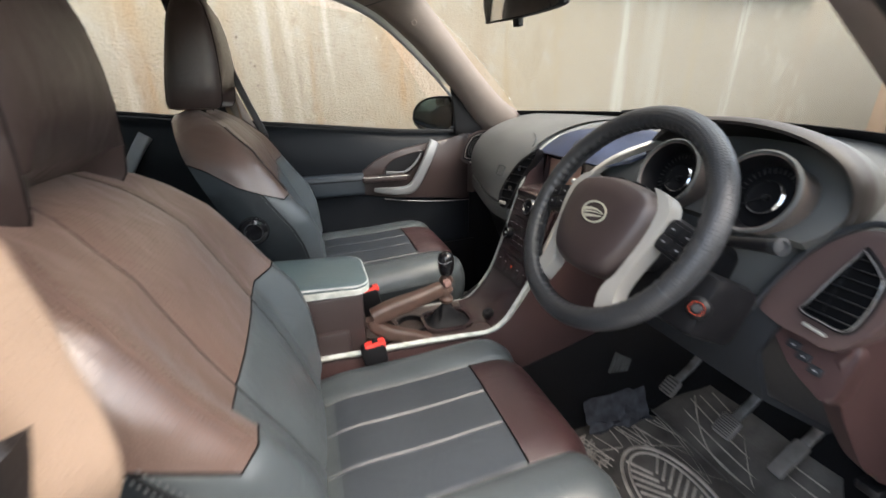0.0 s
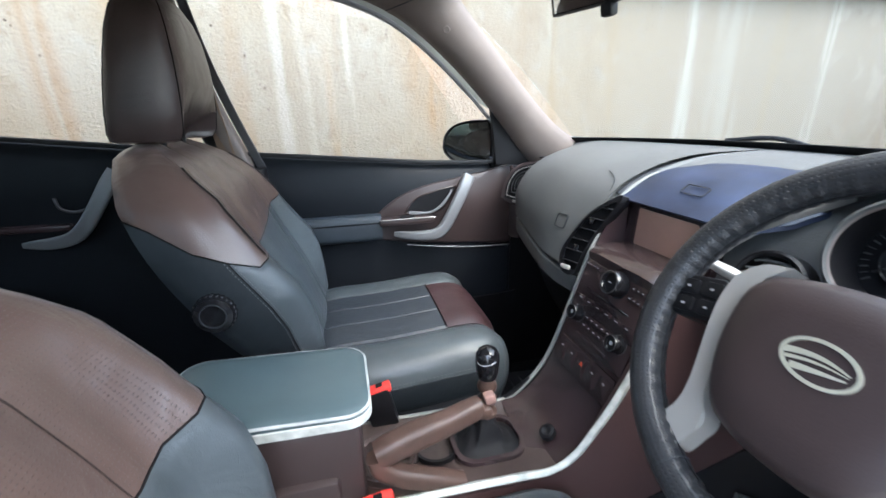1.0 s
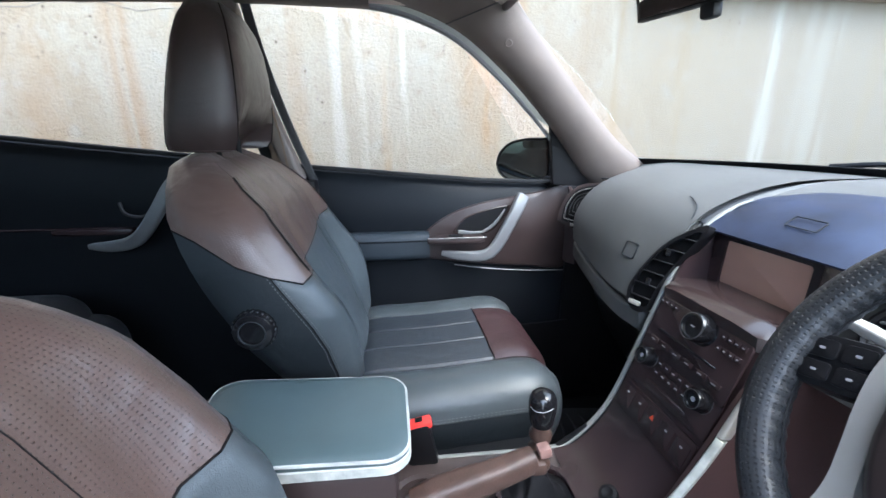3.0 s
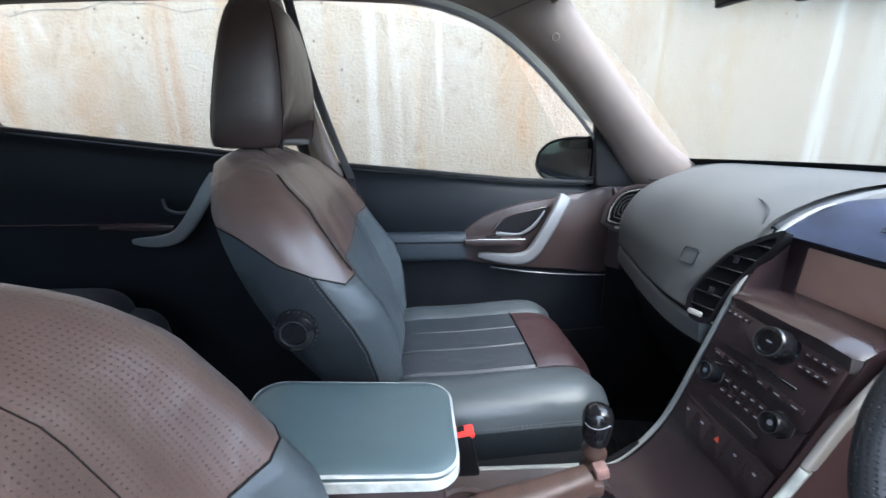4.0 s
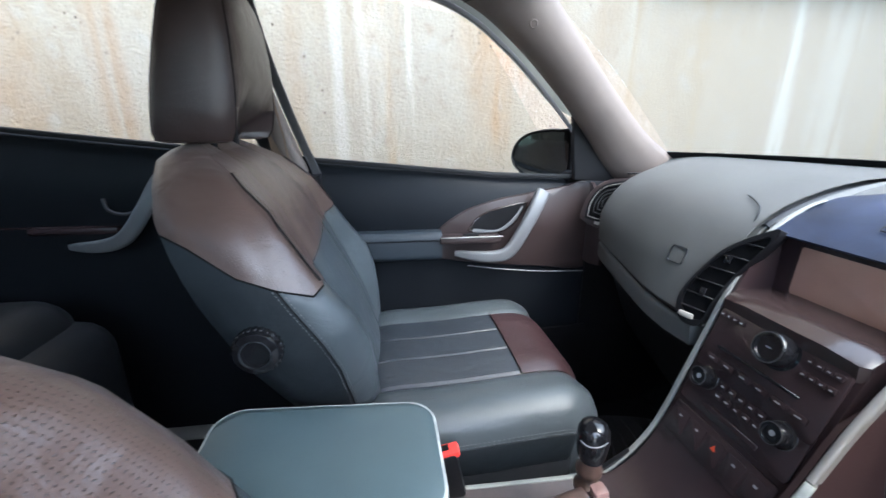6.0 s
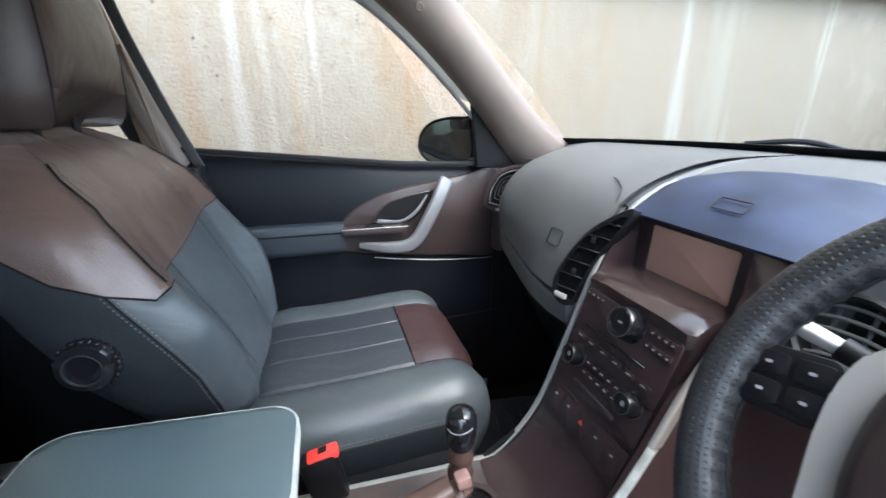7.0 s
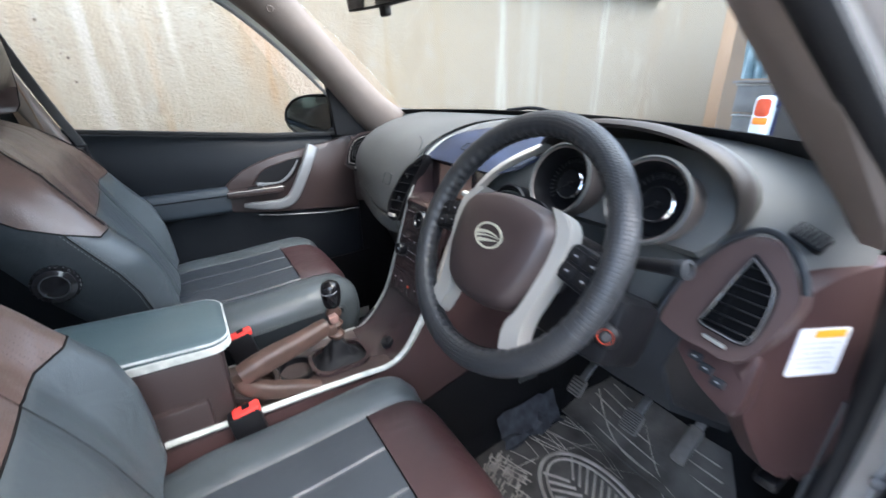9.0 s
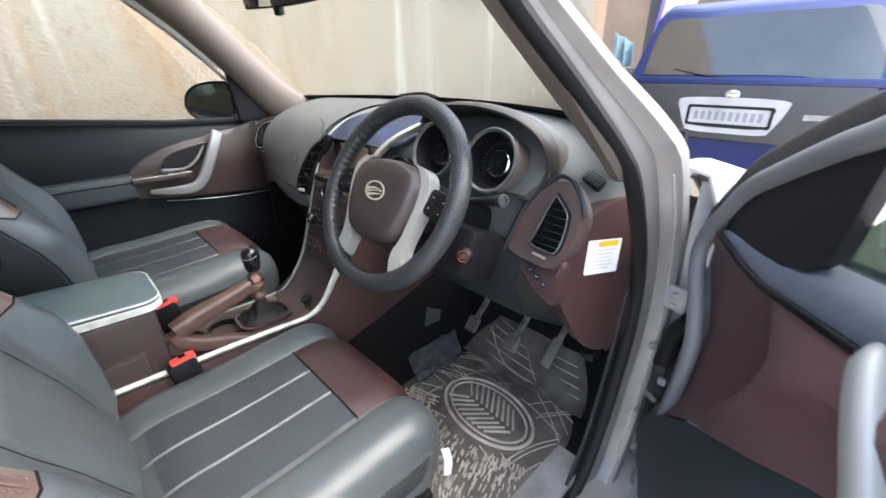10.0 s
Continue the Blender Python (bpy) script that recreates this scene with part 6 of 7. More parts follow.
pd = thing("door_1", "closed passenger door with brown insert and silver grab handle", "door", (-0.82, 0.65, 0.38), kind="structure")
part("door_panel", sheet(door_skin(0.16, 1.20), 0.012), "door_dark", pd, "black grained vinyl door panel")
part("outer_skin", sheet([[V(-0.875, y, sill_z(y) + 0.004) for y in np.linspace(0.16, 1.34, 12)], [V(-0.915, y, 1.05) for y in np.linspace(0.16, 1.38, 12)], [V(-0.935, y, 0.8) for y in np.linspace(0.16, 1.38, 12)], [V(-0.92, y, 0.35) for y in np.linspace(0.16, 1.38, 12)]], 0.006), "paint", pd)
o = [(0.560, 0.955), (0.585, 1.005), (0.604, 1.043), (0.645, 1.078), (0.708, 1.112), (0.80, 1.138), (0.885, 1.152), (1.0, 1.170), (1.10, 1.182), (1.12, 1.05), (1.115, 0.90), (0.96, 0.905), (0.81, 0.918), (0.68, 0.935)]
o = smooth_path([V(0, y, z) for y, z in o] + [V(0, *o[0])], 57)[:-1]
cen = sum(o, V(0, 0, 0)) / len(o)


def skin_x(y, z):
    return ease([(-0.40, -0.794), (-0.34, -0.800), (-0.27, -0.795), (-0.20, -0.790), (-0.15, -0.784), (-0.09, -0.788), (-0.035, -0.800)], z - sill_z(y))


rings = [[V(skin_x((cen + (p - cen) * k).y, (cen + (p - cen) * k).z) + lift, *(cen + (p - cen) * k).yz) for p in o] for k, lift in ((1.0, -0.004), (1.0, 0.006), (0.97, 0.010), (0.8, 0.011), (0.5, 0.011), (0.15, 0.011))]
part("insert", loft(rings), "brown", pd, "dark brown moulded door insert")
# latch bowl: a dark hollow with a thin bright lip, and the lever in it
BOWL = [(0.700, 1.043), (0.722, 1.075), (0.755, 1.098), (0.805, 1.113), (0.872, 1.127), (0.884, 1.118), (0.868, 1.092), (0.846, 1.062), (0.815, 1.040), (0.770, 1.034), (0.725, 1.036)]
bo = [V(0, y, z) for y, z in BOWL]
bo = smooth_path(bo + [bo[0]], 45)[:-1]
bc_ = sum(bo, V(0, 0, 0)) / len(bo)
bowl = part("latch_bowl", loft([[V(x, *(bc_ + (p - bc_) * k).yz) for p in bo] for x, k in ((-0.772, 1.06), (-0.7665, 1.05), (-0.7655, 1.0), (-0.7690, 0.96))], caps=False), "gloss_brown", pd, "dark hollow round the door lever")
part("bowl_back", loft([[V(x, *(bc_ + (p - bc_) * k).yz) for p in bo] for x, k in ((-0.7705, 0.985), (-0.7685, 0.975), (-0.7683, 0.6), (-0.7683, 0.1))]), "black", bowl)
part("latch_lever", sweep(smooth_path([(-0.764, 0.712, 1.043), (-0.758, 0.750, 1.041), (-0.754, 0.790, 1.043), (-0.752, 0.820, 1.060), (-0.753, 0.845, 1.085), (-0.758, 0.868, 1.118)], 22), rrect(0.009, 0.005, 0.002), up=(1, 0, 0), scale=[1.4, 1.5, 1.5, 1.4, 1.2, 1.0, 0.9, 0.9, 0.9, 0.95, 1.0, 1.1, 1.1, 1.1, 1.1, 1.1, 1.1, 1.0, 0.9, 0.8, 0.7, 0.6]), "handle", pd, "silver door release lever")
grab_handle([(-0.745, 0.925, 1.165), (-0.728, 0.900, 1.120), (-0.722, 0.868, 1.060), (-0.722, 0.830, 0.995), (-0.724, 0.795, 0.970), (-0.735, 0.735, 0.966), (-0.760, 0.655, 0.972)], pd)
ar = part("armrest", sweep([V(-0.776, y, 1.000) for y in np.linspace(0.20, 0.612, 12)], rrect(0.070, 0.092, 0.022)), "door_grey", pd, "dark grey padded armrest")
part("armrest_strip", sweep([V(-0.742, y, 1.021) for y in np.linspace(0.20, 0.608, 8)], rrect(0.006, 0.006, 0.002)), "door_dark", ar)
part("switch_plate", box((-0.752, 0.70, 1.022), (0.05, 0.19, 0.022), 0.006), "brown", pd, "brown switch plate with silver edge")
part("plate_edge", tube([V(-0.726, 0.605, 1.032), V(-0.726, 0.80, 1.032)], 0.0014, 6), "steel", pd)
part("plate_edge", tube([V(-0.737, 0.606, 1.004), V(-0.737, 0.606, 1.042)], 0.0018, 6), "silver", pd)
part("window_switch", box((-0.742, 0.70, 1.035), (0.016, 0.05, 0.008), 0.002), "black", pd)
part("lower_line", tube(smooth_path([(-0.772, 0.70, 0.925), (-0.772, 0.81, 0.908), (-0.772, 0.96, 0.893), (-0.772, 1.115, 0.888)], 14), 0.0016, 6), "steel", pd, "thin bright line under the insert")
part("map_pocket", sheet([[V(-0.735 - 0.03 * abs((y - 0.7) / 0.45) ** 3, y, z) for y in np.linspace(0.25, 1.12, 10)] for z in (0.70, 0.60, 0.46, 0.42)], 0.01), "black", pd, "black door pocket")
sl = [V(-0.806, y, sill_z(y) + 0.010) for y in np.linspace(0.20, 1.05, 14)]
part("window_seal", sweep(sl, rrect(0.022, 0.014, 0.004)), "rubber", pd)
part("sail_panel", plate([(1.035, 1.196), (1.20, 1.186), (1.13, 1.235), (1.012, 1.386)], 0.02, Matrix(((0, 0, 1, -0.765), (1, 0, 0, 0), (0, 1, 0, 0), (0, 0, 0, 1))), 0.004), "boot", pd, "black corner panel behind the mirror")
part("window_frame", sweep([V(-p.x - 0.03, p.y - 0.008, p.z - 0.010) for p in smooth_path(D_EDGE[1:] + [(0.69, 0.25, 1.72), (0.70, 0.13, 1.715)], 40)], rrect(0.012, 0.006, 0.002), up=(1, 0, 0)), "seal_grey", pd)
guard = smooth_path(D_EDGE[2:] + [(0.69, 0.25, 1.72), (0.70, 0.13, 1.715)], 40)
rows = []
for k in (0.0, 0.5, 1.0):
    rows.append([V(-p.x - 0.048 - 0.005 * k, p.y + 0.028 - 0.036 * k * min(1, i / 6 + 0.2), p.z + 0.026 - 0.040 * k * min(1, i / 6 + 0.2)) for i, p in enumerate(guard)])
part("rain_guard", sheet(rows, 0.003), "guard", pd, "smoky green rain guard along the window top")
wg = [[V(lerp(-0.83, -0.735, t), lerp(y, lerp(0.10, 0.70, (y - 0.2) / 0.84), t) if y > 0.2 else lerp(y, 0.10, t), lerp(sill_z(y) - 0.02, lerp(1.71, 1.63, (y - 0.2) / 0.84), t)) for y in np.linspace(0.2, 1.04, 8)] for t in np.linspace(0, 1, 6)]
pw = part("window_pane", sheet(wg, 0.003), "pane", pd, "clear raised side window")
pw.visible_shadow = False

rd = thing("door_2", "closed rear door with dark panel and silver handle", "door", (-0.82, -0.35, 0.38), kind="structure")
part("door_panel", sheet(door_skin(-0.86, 0.13), 0.012), "door_dark", rd, "black grained vinyl door panel")
part("outer_skin", sheet([[V(-0.875, y, sill_z(y) + 0.004) for y in np.linspace(-1.8, 0.15, 12)], [V(-0.915, y, 1.05) for y in np.linspace(-1.8, 0.15, 12)], [V(-0.93, y, 0.8) for y in np.linspace(-1.8, 0.15, 12)], [V(-0.915, y, 0.35) for y in np.linspace(-1.8, 0.15, 12)]], 0.006), "paint", rd)
grab_handle([(-0.760, -0.140, 1.232), (-0.742, -0.165, 1.195), (-0.732, -0.198, 1.140), (-0.730, -0.240, 1.083), (-0.733, -0.280, 1.052), (-0.742, -0.34, 1.038), (-0.768, -0.425, 1.032)], rd)
part("latch_lever", sweep(smooth_path([(-0.768, -0.315, 1.165), (-0.762, -0.305, 1.135), (-0.760, -0.27, 1.122), (-0.765, -0.235, 1.13)], 10), rrect(0.008, 0.009, 0.003), up=(1, 0, 0)), "cladding", rd, "dull grey door release lever")
part("insert_line", tube([V(-0.782, y, 1.085) for y in np.linspace(-0.84, -0.36, 6)], 0.003, 6), "stackbrown", rd)
part("switch_plate", box((-0.768, -0.40, 1.078), (0.03, 0.22, 0.018), 0.005), "stackbrown", rd)
sl = [V(-0.806, y, sill_z(y) + 0.010) for y in np.linspace(-0.80, 0.13, 12)]
part("window_seal", sweep(sl, rrect(0.022, 0.014, 0.004)), "rubber", rd)
part("window_frame", sweep(smooth_path([(-0.80, -0.775, 1.36), (-0.80, -0.83, 1.44), (-0.78, -0.865, 1.53), (-0.72, -0.90, 1.66)], 14), rrect(0.04, 0.07, 0.012), up=(1, 0, 0)), "rubber", rd)
wg = [[V(lerp(-0.83, -0.735, t), lerp(y, lerp(-0.88, 0.09, (y + 0.8) / 0.93), t), lerp(sill_z(y) - 0.02, 1.70, t)) for y in np.linspace(-0.8, 0.13, 8)] for t in np.linspace(0, 1, 6)]
pw = part("window_pane", sheet(wg, 0.003), "pane", rd, "clear raised side window")
pw.visible_shadow = False

# right-hand rear door, behind the driver's seat
rr = thing("door_3", "closed right rear door with dark panel", "door", (0.82, -0.35, 0.38), kind="structure")
part("door_panel", mirrored(sheet(door_skin(-0.86, 0.13), 0.012)), "door_dark", rr)
part("outer_skin", mirrored(sheet([[V(-0.875, y, sill_z(y) + 0.004) for y in np.linspace(-1.8, 0.15, 12)], [V(-0.93, y, 0.8) for y in np.linspace(-1.8, 0.15, 12)], [V(-0.915, y, 0.35) for y in np.linspace(-1.8, 0.15, 12)]], 0.006)), "paint", rr)
pw = part("window_pane", mirrored(sheet([[V(lerp(-0.83, -0.735, t), lerp(y, lerp(-0.88, 0.09, (y + 0.8) / 0.93), t), lerp(sill_z(y) - 0.02, 1.70, t)) for y in np.linspace(-0.8, 0.13, 8)] for t in np.linspace(0, 1, 6)], 0.003)), "tint", rr)
pw.visible_shadow = False

# open driver's door: drawn closed as the passenger door's twin, then swung on its hinge
HINGE = V(0.87, 1.40, 0)
SWING = Matrix.Translation(HINGE) @ Matrix.Rotation(radians(32), 4, "Z") @ Matrix.Translation(-HINGE)
od = thing("door_4", "open driver's door with burgundy inner panel and silver handle", "door", SWING @ V(0.85, 0.9, 0.38), kind="structure")


def swung(bm):
    bm.transform(SWING)
    return bm


DB = [(0.25, 1.205), (0.847, 1.137), (1.075, 1.102), (1.15, 1.105), (1.233, 1.116)]


def dz_(y):
    return ease(DB, y)


def low_z(y):
    return ease([(0.25, 1.05), (0.60, 1.04), (0.816, 0.982), (0.927, 0.897), (1.136, 0.75), (1.281, 0.625), (1.33, 0.58)], y)


def cap_w(y):
    return ease([(1.06, 1.0), (1.15, 0.62), (1.233, 0.10)], y)


ys = np.linspace(0.25, 1.325, 24)
prof = ((0.900, 0.060), (0.878, 0.056), (0.858, 0.044), (0.846, 0.022), (0.847, 0.0))
part("belt_cap", swung(sheet([[V(0.848 + (x - 0.848) * cap_w(y), y, dz_(y) + d * cap_w(y)) for y in np.linspace(0.25, 1.233, 24)] for x, d in prof], 0.008)), "lit_cap_grey", od, "grey vinyl belt cap, paler for the light from above")
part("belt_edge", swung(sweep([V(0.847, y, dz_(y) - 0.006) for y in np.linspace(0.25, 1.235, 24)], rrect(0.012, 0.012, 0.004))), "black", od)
part("recess_panel", swung(sheet([[V(0.862, y, dz_(y) - 0.008) for y in ys], [V(0.884, y, dz_(y) - 0.06) for y in ys], [V(0.890, y, lerp(dz_(y), low_z(y), 0.5)) for y in ys], [V(0.874, y, low_z(y) + 0.05) for y in ys], [V(0.852, y, low_z(y)) for y in ys]], 0.012)), "lit_burgundy", od, "burgundy recessed front of the door panel, lit in its colour", 70)
FRONT = [(0, 1.068), (0.17, 1.03), (0.33, 1.0), (0.5, 1.003), (0.67, 1.035), (0.83, 1.085), (1, 1.136)]
FOLD = [(0.79, 0.25), (0.84, 0.29), (1.01, 0.55), (1.14, 1.0)]
rows = []
for q in np.linspace(0, 1, 15):
    row = []
    for t in np.linspace(0, 1, 26):
        y = lerp(0.25, ease(FRONT, q), t ** 0.8)
        fo = ease(FOLD, y)
        x = lerp(0.856, 0.828, q / fo) if q < fo else lerp(0.828, 0.846, (q - fo) / max(0.01, 1 - fo))
        row.append(V(lerp(x, 0.885, max(0, (t - 0.95) / 0.05)), y, lerp(dz_(y) - 0.012, low_z(y) + 0.004, q)))
    rows.append(row)
part("door_panel", swung(sheet(rows, 0.010)), "lit_burgundy", od, "burgundy moulded door panel, lit in its colour", 28)
# greyer than the closed doors' vinyl, standing in for light on this door
part("lower_panel", swung(sheet([[V(0.850, y, low_z(y) - 0.002) for y in ys], [V(0.836, y, low_z(y) - 0.05) for y in ys], [V(0.84, y, 0.48) for y in ys], [V(0.865, y, 0.31) for y in ys]], 0.012)), "door_grey", od, "lower door panel, its grey raised for the light on it")
part("divide_line", swung(tube([V(0.843, y, low_z(y) + 0.002) for y in np.linspace(0.25, 1.136, 18)], 0.0045, 8)), "steel", od, "bright dividing strip")
part("grab_handle", swung(sweep(smooth_path([(0.862, 0.858, 1.142), (0.842, 0.832, 1.118), (0.828, 0.780, 1.065), (0.826, 0.730, 1.000), (0.838, 0.670, 0.940)], 18), rrect(0.032, 0.042, 0.012), up=(1, 0, 0), scale=[0.7, 0.9, 1.0, 1.1, 1.1, 1.1, 1.1, 1.1, 1.1, 1.1, 1.1, 1.1, 1.1, 1.05, 1.0, 0.95, 0.9, 0.8])), "handle_lit", od, "silver grab handle, strong light in its colour")
edge = [(0.965, 1.329), (1.012, 1.308), (1.103, 1.260), (1.192, 1.208), (1.246, 1.151), (1.305, 1.085), (1.318, 1.02), (1.262, 0.93), (1.236, 0.852), (1.252, 0.731), (1.28, 0.58), (1.315, 0.36), (1.29, 0.30), (1.20, 0.27), (0.25, 0.27)]
frame_p = [(0.25, 1.70), (0.45, 1.665), (0.62, 1.57), (0.80, 1.44), (0.90, 1.365)]
whole = smooth_path([V(0.852, y, z) for y, z in frame_p + edge], 90)
part("door_seal", swung(sweep(whole, ring2(0.016, 12), up=(1, 0, 0))), "door_rubber", od, "grey rubber door seal")
part("door_shell", swung(sweep([p + V(0.032, 0.030, 0.024) for p in whole], rrect(0.045, 0.045, 0.012), up=(1, 0, 0))), "cladding", od, "dark door edge")
part("hinge_face", swung(sheet([[V(0.862, y0, z), V(0.90, y0 + 0.045, z), V(0.935, y0 + 0.06, z)] for y0, z in ((1.31, 1.09), (1.31, 1.0), (1.27, 0.9), (1.26, 0.75), (1.29, 0.55), (1.32, 0.30))], 0.008)), "paint_dull", od, "pale painted hinge face of the door")
part("outer_skin", swung(sheet([[V(0.905, y, dz_(y) + 0.05) for y in np.linspace(0.22, 1.36, 14)], [V(0.935, y, 1.0) for y in np.linspace(0.22, 1.38, 14)], [V(0.95, y, 0.8) for y in np.linspace(0.22, 1.38, 14)], [V(0.93, y, 0.30) for y in np.linspace(0.22, 1.36, 14)]], 0.006)), "paint", od)
part("sail_panel", swung(plate([(0.94, 1.34), (0.965, 1.19), (1.0, 1.155), (1.06, 1.135), (1.23, 1.112), (1.25, 1.165), (1.20, 1.22), (1.10, 1.275), (1.02, 1.32)], 0.02, Matrix(((0, 0, 1, 0.872), (1, 0, 0, 0), (0, 1, 0, 0), (0, 0, 0, 1))), 0.003)), "rubber", od, "black corner panel of the door window")
wg = [[V(lerp(0.893, 0.80, t), lerp(y, lerp(0.25, 0.50, (y - 0.25) / 0.77), t), lerp(dz_(y), lerp(1.69, 1.62, (y - 0.25) / 0.77), t)) for y in np.linspace(0.25, 1.10, 8)] for t in np.linspace(0, 1, 6)]
pw = part("window_pane", swung(sheet(wg, 0.004)), "door_glass", od, "clear door window with reflections")
pw.visible_shadow = False
part("wire_boot", swung(tube(smooth_path([(0.88, 1.34, 0.86), (0.868, 1.37, 0.80), (0.86, 1.38, 0.70)], 10), 0.022, 12)), "rubber", od)

# hinges, check strap and latch steel on the body
for z in (0.885, 0.40):
    h = thing("door_hinge", "bare steel door hinge on the body pillar", "hinge", (0.87, 1.385, z), group="door hinges")
    part("leaf", box((0.868, 1.385, z), (0.052, 0.016, 0.060), 0.004, 2, Matrix.Rotation(radians(-18), 4, "Z")), "paint_dull", h)
    part("pin", tube([V(0.888, 1.375, z - 0.04), V(0.888, 1.375, z + 0.04)], 0.009), "steel", h)
    for dz in (-0.014, 0.014):
        part("bolt", turned([(0.007, 0), (0.007, 0.006), (0.001, 0.007)], axes((0.862, 1.372, z + dz), (0.25, -0.95, 0)), 6), "steel", h)
part("hinge_pillar", sheet([[V(0.846, 1.425, z), V(0.90, 1.44, z), V(0.96, 1.445, z)] for z in (1.16, 0.9, 0.6, 0.18)], 0.006), "paint_dull", car, "pale painted hinge pillar behind the wiring")
cs = thing("check_strap", "rusty steel door check strap", "strap", (0.79, 1.39, 0.60))
part("strap", sweep([V(0.782, 1.392, 0.612), V(0.835, 1.375, 0.606), V(0.885, 1.352, 0.60)], rrect(0.006, 0.018, 0.002)), "steel", cs)
part("bracket", box((0.778, 1.394, 0.615), (0.024, 0.02, 0.036), 0.004), "rust", cs)
for i in range(5):
    solo("wiring_clip", box((0.876 + 0.008 * (i % 2), 1.372 - 0.008 * (i % 3), 0.62 + 0.04 * i), (0.020, 0.014, 0.020), 0.004), "white" if i in (1, 3) else "cladding", "small plastic clip on the hinge pillar wiring", "clip", group="wiring clips")

wr = thing("wiring_loom", "black corrugated wiring loom between pillar and door", "wiring", (0.868, 1.385, 0.40))
for dx in (-0.010, 0.004, 0.016):
    path = smooth_path([(0.868 + dx, 1.385, 0.80), (0.876 + dx, 1.372, 0.68), (0.866 + dx, 1.376, 0.55), (0.872 + dx, 1.384, 0.40)], 40)
    part("cable", sweep(path, ring2(0.006, 8), up=(1, 0, 0), scale=[1.0 + 0.18 * (k % 2) for k in range(40)]), "cladding" if dx else "black", wr)

# ---- mirrors ----
im = thing("rear_view_mirror", "black interior mirror hung from the screen top", "mirror", (0.0, 0.91, 1.505))
mm = axes((0.038, 0.893, 1.562), (0.22, -0.965, -0.13))
o = soft([(-0.13, -0.035), (-0.132, 0.02), (-0.10, 0.036), (0.0, 0.040), (0.10, 0.036), (0.128, 0.02), (0.128, -0.022), (0.11, -0.034), (0.0, -0.038)], 44)
rings = [[V(x * k, y * k, z) for x, y in o] for k, z in ((0.97, 0.0), (1.03, -0.004), (1.05, -0.015), (0.95, -0.032), (0.6, -0.04))]
bm = loft(rings)
bm.transform(mm)
part("housing", bm, "black", im)
part("glass", plate(shrink(o, 0.95), 0.002, mm @ Matrix.Translation((0, 0, 0.002))), "mirror", im, "mirror glass")
part("lever", box((0, 0, 0), (0.022, 0.022, 0.018), 0.005, 2, mm @ Matrix.Translation((-0.020, -0.046, -0.012))), "black", im)
part("stem", tube([mm @ V(0, 0.0, -0.035), V(0.0, 0.96, 1.62), V(0, 0.97, 1.65)], 0.012), "black", im)
em_ = thing("wing_mirror", "dark outside mirror on the passenger door", "mirror", (-0.92, 1.02, 1.19))
xm = axes((-0.905, 0.975, 1.262), (0.72, -0.69, 0.03))
o = soft([(-0.108, -0.012), (-0.098, 0.03), (-0.06, 0.066), (0, 0.082), (0.06, 0.084), (0.10, 0.075), (0.104, -0.05), (0.07, -0.078), (0, -0.080), (-0.06, -0.066), (-0.095, -0.042)], 48)
bm = loft([[V(x * k, y * k, z) for x, y in o] for k, z in ((0.92, 0.0), (1.0, 0.012), (1.04, 0.0), (1.02, -0.04), (0.85, -0.09), (0.4, -0.115))])
bm.transform(xm)
part("housing", bm, "black", em_)
part("glass", plate(shrink(o, 0.90), 0.002, xm @ Matrix.Translation((0, 0, 0.010))), "mirror_dark_view", em_, "mirror glass")
part("arm", box((-0.86, 1.06, 1.20), (0.12, 0.07, 0.04), 0.012), "black", em_)
wp = thing("wiper", "black windscreen wiper at the foot of the glass", "wiper", (-0.2, 1.50, 1.285))
part("blade", tube(smooth_path([(-0.55, 1.44, 1.262), (-0.25, 1.50, 1.278), (0.05, 1.505, 1.276)], 12), 0.005, 8), "black", wp)
part("arm", tube(smooth_path([(-0.26, 1.475, 1.292), (-0.15, 1.515, 1.300), (-0.02, 1.54, 1.26)], 10), 0.006, 8), "black", wp)
for side in (-1, 1):
    sv = thing("sun_visor", "beige folded sun visor under the roof lining", "sun visor", (0.36 * side, 0.74, 1.70), group="sun visors")
    part("flap", box((0.37 * side, 0.735, 1.712), (0.42, 0.15, 0.022), 0.009, 2, Matrix.Rotation(radians(8), 4, "X")), "liner", sv)

# ---- seat belts ----
def webbing(pts, label, w=0.047, up=(0.25, 0.95, 0.1)):
    b = thing("seat_belt", label, "seat belt", pts[-1], group="seat belts")
    path = smooth_path(pts, 40)
    part("webbing", sweep(path, rrect(0.0022, w, 0.001, 2), up=up), "belt", b, "woven beige webbing")
    for k in (-1, 1):
        run = []
        for i, p in enumerate(path):
            t = (path[min(i + 1, 39)] - path[max(i - 1, 0)]).normalized()
            side = t.cross(Vector(up)).normalized()
            run.append(p + side.cross(t) * (k * (w / 2 - 0.002)))
        part("selvedge", tube(run, 0.0018, 6), "belt", b)
    return b


webbing([V(0.720, 0.182, 1.52), V(0.738, 0.214, 1.36), V(0.762, 0.244, 1.27), V(0.771, 0.252, 1.242), V(0.782, 0.262, 1.214), V(0.795, 0.269, 1.19), V(0.797, 0.262, 1.165), V(0.790, 0.248, 1.10), V(0.79, 0.24, 0.55)], "beige seat belt hanging beside the driver's seat", w=0.049, up=(-0.56, 0.82, 0.04))
webbing([V(-0.735, 0.13, 1.50), V(-0.752, 0.16, 1.30), V(-0.765, 0.18, 1.10), V(-0.77, 0.19, 0.80)], "beige seat belt hanging on the centre pillar")

